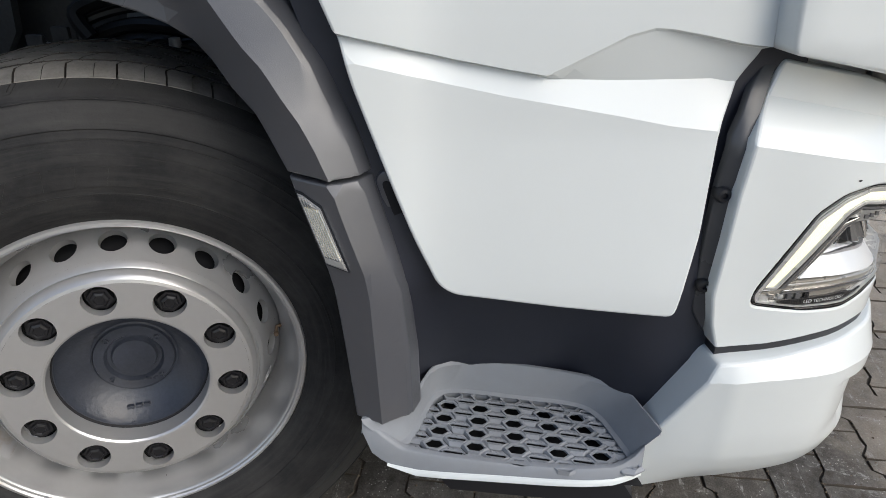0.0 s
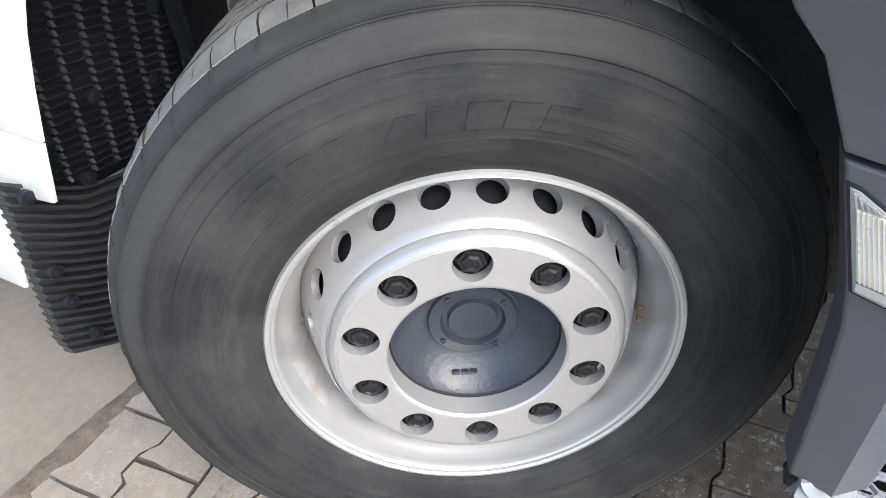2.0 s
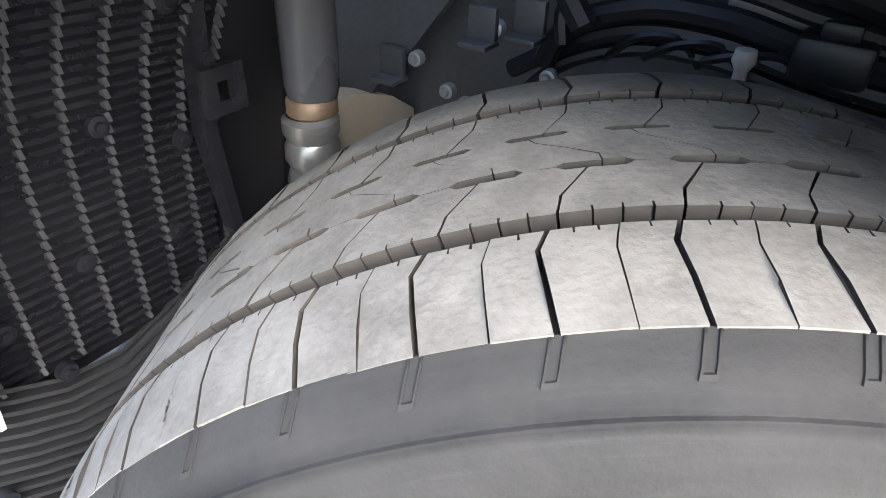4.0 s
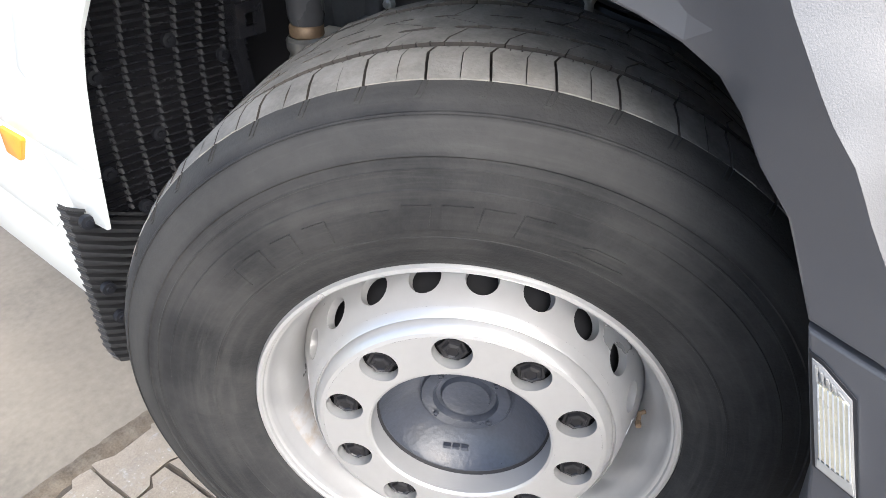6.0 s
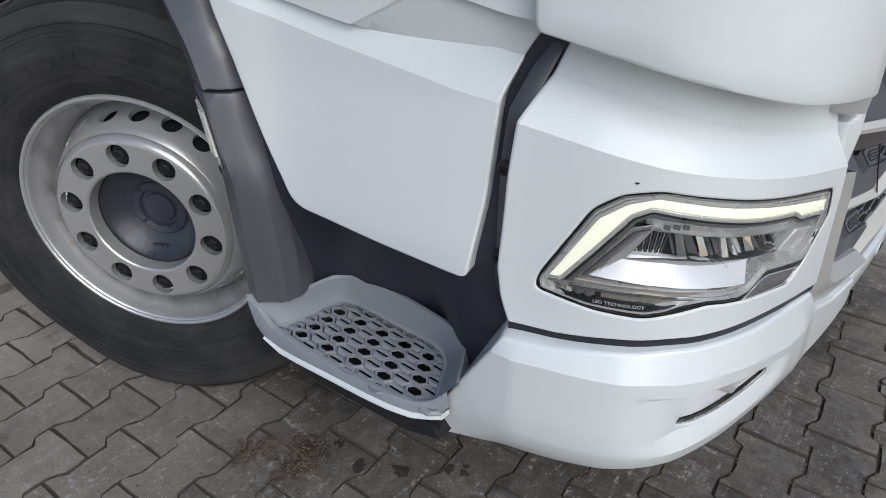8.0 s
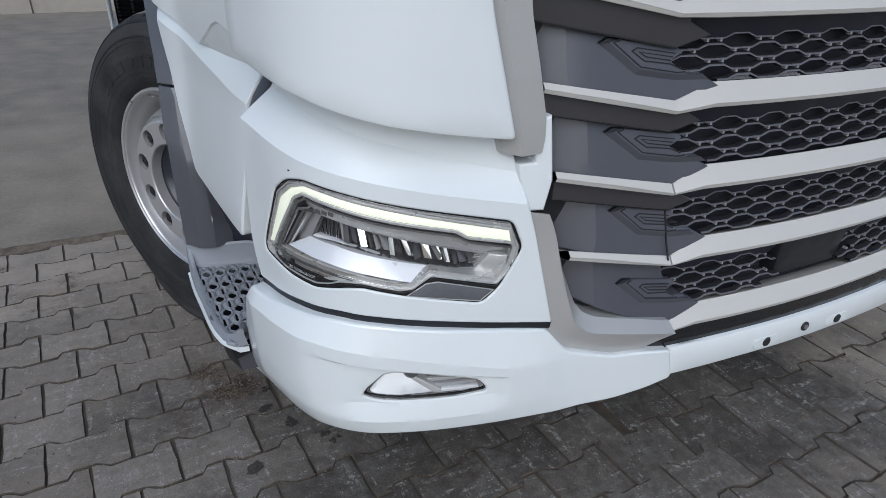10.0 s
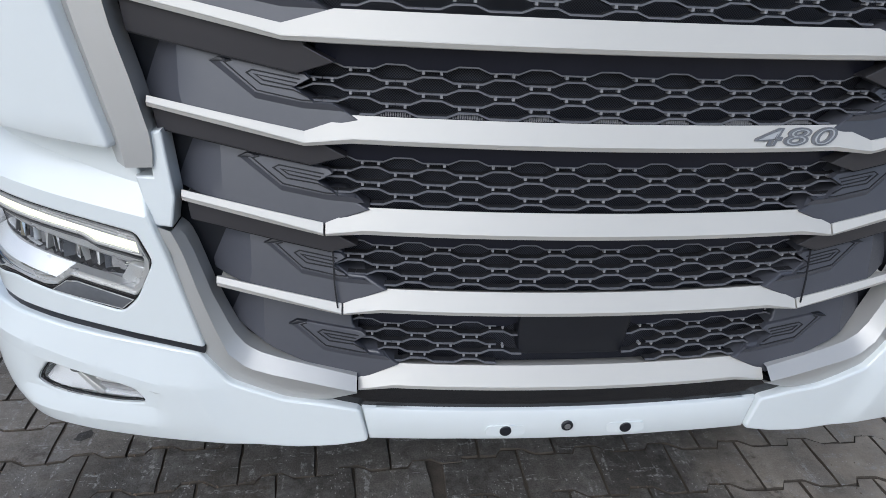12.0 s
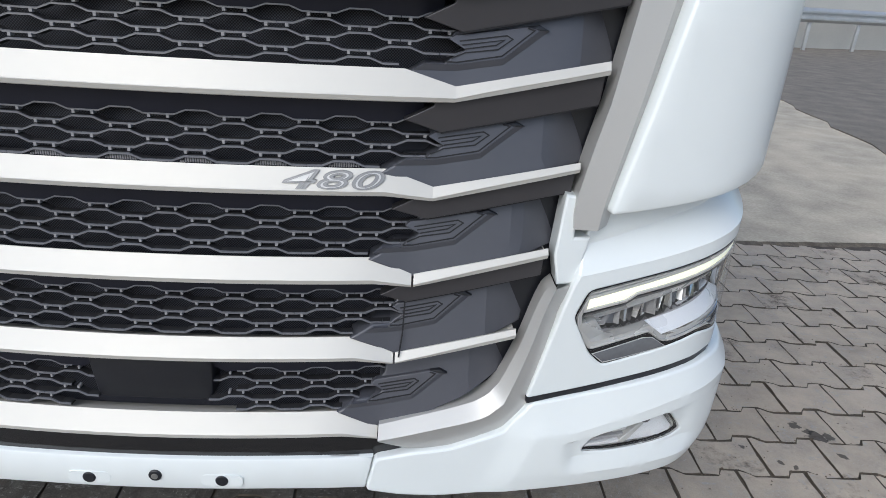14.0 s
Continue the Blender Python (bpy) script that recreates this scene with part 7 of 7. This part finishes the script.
def guard_rail():
    rail = empty("guard_rail", "galvanised steel guard rail on posts", "guard rail")
    d = Vector((3.6, 1.2, 0)).normalized()
    n = Vector((d.y, -d.x, 0))
    o = Vector((11.0, 18.7, 0))
    bm = bmesh.new()
    prof = [(0.0, 0.80), (-0.03, 0.83), (-0.08, 0.88), (-0.08, 0.93), (-0.02, 0.98), (-0.02, 1.02), (-0.08, 1.07), (-0.08, 1.12), (-0.03, 1.17), (0.0, 1.2)]
    rows = [[bm.verts.new(o + d * l - n * q + Vector((0, 0, h))) for q, h in prof] for l in np.arange(-14, 24.1, 2)]
    for p, q in zip(rows, rows[1:]):
        for i in range(len(prof) - 1):
            bm.faces.new((p[i], p[i + 1], q[i + 1], q[i]))
    part("rail_beam", bm, GALV, rail)
    for l in np.arange(-13.2, 24, 2.0):
        bm = bmesh.new()
        c = o + d * l + n * -0.12
        box(bm, (c.x - 0.05, c.y - 0.04, -0.01), (c.x + 0.05, c.y + 0.04, 1.1), Matrix(), 0.008)
        part("rail_post", bm, GALV, rail)
    bm = bmesh.new()
    w = o - n * 0.9
    prism(bm, [w - d * 20, w + d * 30, w + d * 30 - n * 0.3, w - d * 20 - n * 0.3], lambda p: Vector((p.x, p.y, -0.01)), lambda p: Vector((p.x, p.y, 1.9)))
    part("wall_north_east", bm, WALL, None, "plain pale grey yard wall behind the guard rail", kind="structure")


guard_rail()
bm = bmesh.new()
prism(bm, [(-60, 9.2), (1.8, 10.0), (1.8, 10.4), (-60, 9.6)], lambda p: (*p, -0.01), lambda p: (*p, 0.9))
part("wall_north", bm, WALL_BROWN, None, "low brownish concrete yard wall", kind="structure")
for x in (-12.5, -9.0, -5.6, -2.3):
    bm = bmesh.new()
    box(bm, (x, 9.2 + (x + 60) * 0.01294 - 0.006, 0.0), (x + 0.02, 9.25 + (x + 60) * 0.01294, 0.9))
    part("wall_joint", bm, JOINT, bpy.data.objects["wall_north"])


# chassis rails and cross members that carry the skirts
for side in (-1, 1):
    part("chassis_rail", box(bmesh.new(), (side * 0.42 - 0.04, 0.9, 0.62), (side * 0.42 + 0.04, 3.4, 0.88), Matrix(), 0.01), CHASSIS, truck)
for y in (2.6, 3.2):
    part("cross_member", box(bmesh.new(), (-1.272, y, 0.68), (1.272, y + 0.06, 0.76), Matrix(), 0.006), CHASSIS, truck)


# ---- ground ----
W, ROW, WAVE, GAP = 0.215, 0.16, 0.0125, 0.006
ground = part("ground", box(bmesh.new(), (-400, -400, -0.3), (400, 400, -0.007)), JOINT, None, "soil bed under the yard paving, out to the horizon", kind="structure")


def wave(x, at):
    """The stepped line of a row's edge: high round its lower row's joints."""
    u = ((x - at) / W + 0.5) % 1 - 0.5
    return lerp([(-0.5, -1), (-0.27, -1), (-0.20, 1), (0.06, 1), (0.24, -1), (0.5, -1)], u) * WAVE


def paver_outline():
    """One stone about its own middle, joints at both ends; every stone is alike, as rows are shifted by half a stone."""
    us = [-0.5, -0.27, -0.20, 0.06, 0.24, 0.5]
    bottom = [(u * W, wave(u * W, 0.0)) for u in us]
    us = [-0.5, -0.44, -0.26, 0.23, 0.30, 0.5]
    top = [(u * W, wave(u * W, 0.5 * W)) for u in us]
    g = GAP / 2
    fit_in = lambda x: max(-W / 2 + g, min(W / 2 - g, x))
    return [(fit_in(x), y + g) for x, y in bottom] + [(fit_in(x), y + ROW - g) for x, y in top[::-1]]


def paver_mesh(bm, m, pts):
    top = [bm.verts.new(m @ Vector((x * 0.984, 0.08 + (y - 0.08) * 0.979, 0.0))) for x, y in pts]
    rim = [bm.verts.new(m @ Vector((x, y, -0.003))) for x, y in pts]
    low = [bm.verts.new(m @ Vector((x, y, -0.02))) for x, y in pts]
    n = len(pts)
    bm.faces.new(top)
    for i in range(n):
        j = (i + 1) % n
        for f in ((rim[i], rim[j], top[j], top[i]), (low[i], low[j], rim[j], rim[i])):
            bm.faces.new(f).material_index = 1


paving = empty("paving", "", "")
tagged(paving, "grey interlocking concrete pavers with dirty joints", "pavement", kind="structure")
rng = random.Random(5)
STONES = []
for i in range(9):
    # chipped edges: each kind of stone has its own
    ragged = [(x + rng.gauss(0, 0.0013), y + rng.gauss(0, 0.0013)) for x, y in dense(paver_outline(), 0.045)]
    bm = bmesh.new()
    paver_mesh(bm, Matrix(), ragged)
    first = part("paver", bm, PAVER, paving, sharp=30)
    first.data.materials.append(JOINT)
    STONES.append((ragged, first.data))
    bpy.data.objects.remove(first)
rest = bmesh.new()
near = 0
rng = random.Random(7)


def slab_edge(x):
    return lerp([(-4, 2.36), (-1, 2.37), (0.5, 2.5), (2.2, 2.72), (3.3, 2.81), (6, 3.0)], x)


# two paver grids fitted to the camera's view: one square to the truck on its far side, one turned a little under its
# bow and near side
FIELDS = [Matrix.Translation((1.65, 0.932, 0)), Matrix.Translation((-1.3987, 1.6262, 0)) @ Matrix.Rotation(0.0824, 4, "Z") @ Matrix.Diagonal((0.9256, 0.8873, 1, 1))]


def in_turned_field(x, y):
    return x < (0.78 if y < 0.25 else -0.2)


for number, field in enumerate(FIELDS):
    for r in range(-38, 17):
        for c in range(-30, 36):
            at = field @ Vector(((c + (0.5 if r % 2 else 0.0) + 0.5) * W, ROW * r, 0))
            x, y = at.x, at.y
            if in_turned_field(x - 0.06 * number, y) != (number == 1) or x < -4.28 or x > 6.0 or y < -2.6 or y + ROW > slab_edge(x) + 0.03:
                continue
            tilt = Matrix.Translation((rng.uniform(-0.001, 0.001), 0, rng.uniform(-0.0025, 0.0015))) @ Matrix.Translation(at) @ field.to_3x3().to_4x4() @ Euler((rng.uniform(-0.01, 0.01), rng.uniform(-0.01, 0.01), rng.uniform(-0.006, 0.006))).to_matrix().to_4x4()
            ragged, stone = rng.choice(STONES)
            band = (-1.75 < x < -1.0 and 0.35 < y < 2.3) or (-1.9 < x < 0.45 and -0.15 < y < 0.75) or (0.9 < x < 2.4 and 0.35 < y < 1.5)
            if band and near < 300:
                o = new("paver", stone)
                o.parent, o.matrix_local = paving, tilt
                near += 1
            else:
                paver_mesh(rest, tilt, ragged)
# crumbs of soil and grit washed into the joints
rng = random.Random(9)
grit = bmesh.new()
for number in range(3300):
    x, y = rng.choice(((rng.uniform(-1.9, -0.75), rng.uniform(0.3, 1.5)), (rng.uniform(-1.3, 0.6), rng.uniform(-0.2, 0.5)), (rng.uniform(0.9, 2.6), rng.uniform(0.2, 1.6))))
    if number > 2600:
        x, y, r = rng.choice(MUD)
        x, y = x + rng.gauss(0, 0.03), y + rng.gauss(0, 0.03)
    elif rng.random() < 0.62:
        field = FIELDS[in_turned_field(x, y)]
        at = field.inverted() @ Vector((x, y, 0))
        r = round(at.y / ROW)
        at.y = ROW * r + wave(at.x - (0.5 if r % 2 else 0.0) * W - 0.5 * W, 0.0) + rng.gauss(0, 0.004)
        x, y = (field @ at).xy
    size = rng.uniform(0.0012, 0.0034) * (1.6 if rng.random() < 0.06 else 1.0)
    tip = Vector((x, y, rng.uniform(0.0, 0.002)))
    pts = [tip + Vector((size * math.cos(a) * rng.uniform(0.7, 1.3), size * math.sin(a) * rng.uniform(0.7, 1.3), 0)) for a in (0.3, 1.9, 3.4, 5.0)]
    base = [grit.verts.new(q) for q in pts]
    top = grit.verts.new(tip + Vector((0, 0, size * rng.uniform(0.6, 1.2))))
    for i in range(4):
        grit.faces.new((base[i], base[(i + 1) % 4], top))
part("grit", grit, GRIT, paving, "brown crumbs of soil and grit", kind="stuff")
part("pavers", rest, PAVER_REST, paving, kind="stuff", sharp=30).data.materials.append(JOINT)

# worn concrete behind the pavers, with a broken edge
rng = random.Random(3)
xs = list(np.arange(-30, 30.01, 0.12))
edge = [(x, slab_edge(x) + 0.012 * noise.noise((x * 3, 0, 0)) + 0.01 * noise.noise((x * 13, 1, 0))) for x in xs]
bm = bmesh.new()
a = [bm.verts.new((x, y, -0.008)) for x, y in edge]
b = [bm.verts.new((x, y + 0.012, -0.001)) for x, y in edge]
c = [bm.verts.new((x, 60, 0.0)) for x, y in edge]
for p, q in ((a, b), (b, c)):
    for i in range(len(p) - 1):
        bm.faces.new((p[i], p[i + 1], q[i + 1], q[i]))
part("concrete_slab", bm, CONCRETE, None, "worn pale concrete yard with a broken edge", 60, "concrete slab", kind="structure")

# earth washed out along the broken edge of the concrete
SOIL = material("brown_soil", (0.115, 0.092, 0.066), 0.95, var=0.45, scale=18, bump=0.9, bump_scale=120, dirt=(0.22, 0.19, 0.15), dirt_amount=0.6, dirt_scale=30)
bm = bmesh.new()
xs = list(np.arange(-6, 8.01, 0.025))
n1 = lambda x, k: noise.noise((x * 2.5, k, 0)) * 0.028 + noise.noise((x * 11, k, 3)) * 0.018 + noise.noise((x * 37, k, 3)) * 0.006
a = [bm.verts.new((x, slab_edge(x) - 0.045 + 1.5 * n1(x, 1), -0.006)) for x in xs]
b = [bm.verts.new((x, slab_edge(x) - 0.004 + n1(x, 1) * 0.4, 0.0035 + 0.003 * noise.noise((x * 20, 0, 9)))) for x in xs]
c = [bm.verts.new((x, slab_edge(x) + 0.020 + n1(x, 4), -0.003)) for x in xs]
for p, q in ((a, b), (b, c)):
    for i in range(len(p) - 1):
        bm.faces.new((p[i], p[i + 1], q[i + 1], q[i]))
part("soil_strip", bm, SOIL, None, "brown earth in the broken joint beside the concrete", 60, "soil", kind="structure")

# the yard goes on, out to the horizon, past the paving that is laid stone by stone
outer = bmesh.new()
for lo, hi in (((-400, -400), (400, -2.6)), ((-400, -2.6), (-4.32, 2.34)), ((6.12, -2.6), (400, 2.75)), ((-400, 2.34), (-30, 400)), ((30, 2.75), (400, 400)), ((-30, 60), (30, 400))):
    box(outer, (*lo, -0.2), (*hi, -0.004))
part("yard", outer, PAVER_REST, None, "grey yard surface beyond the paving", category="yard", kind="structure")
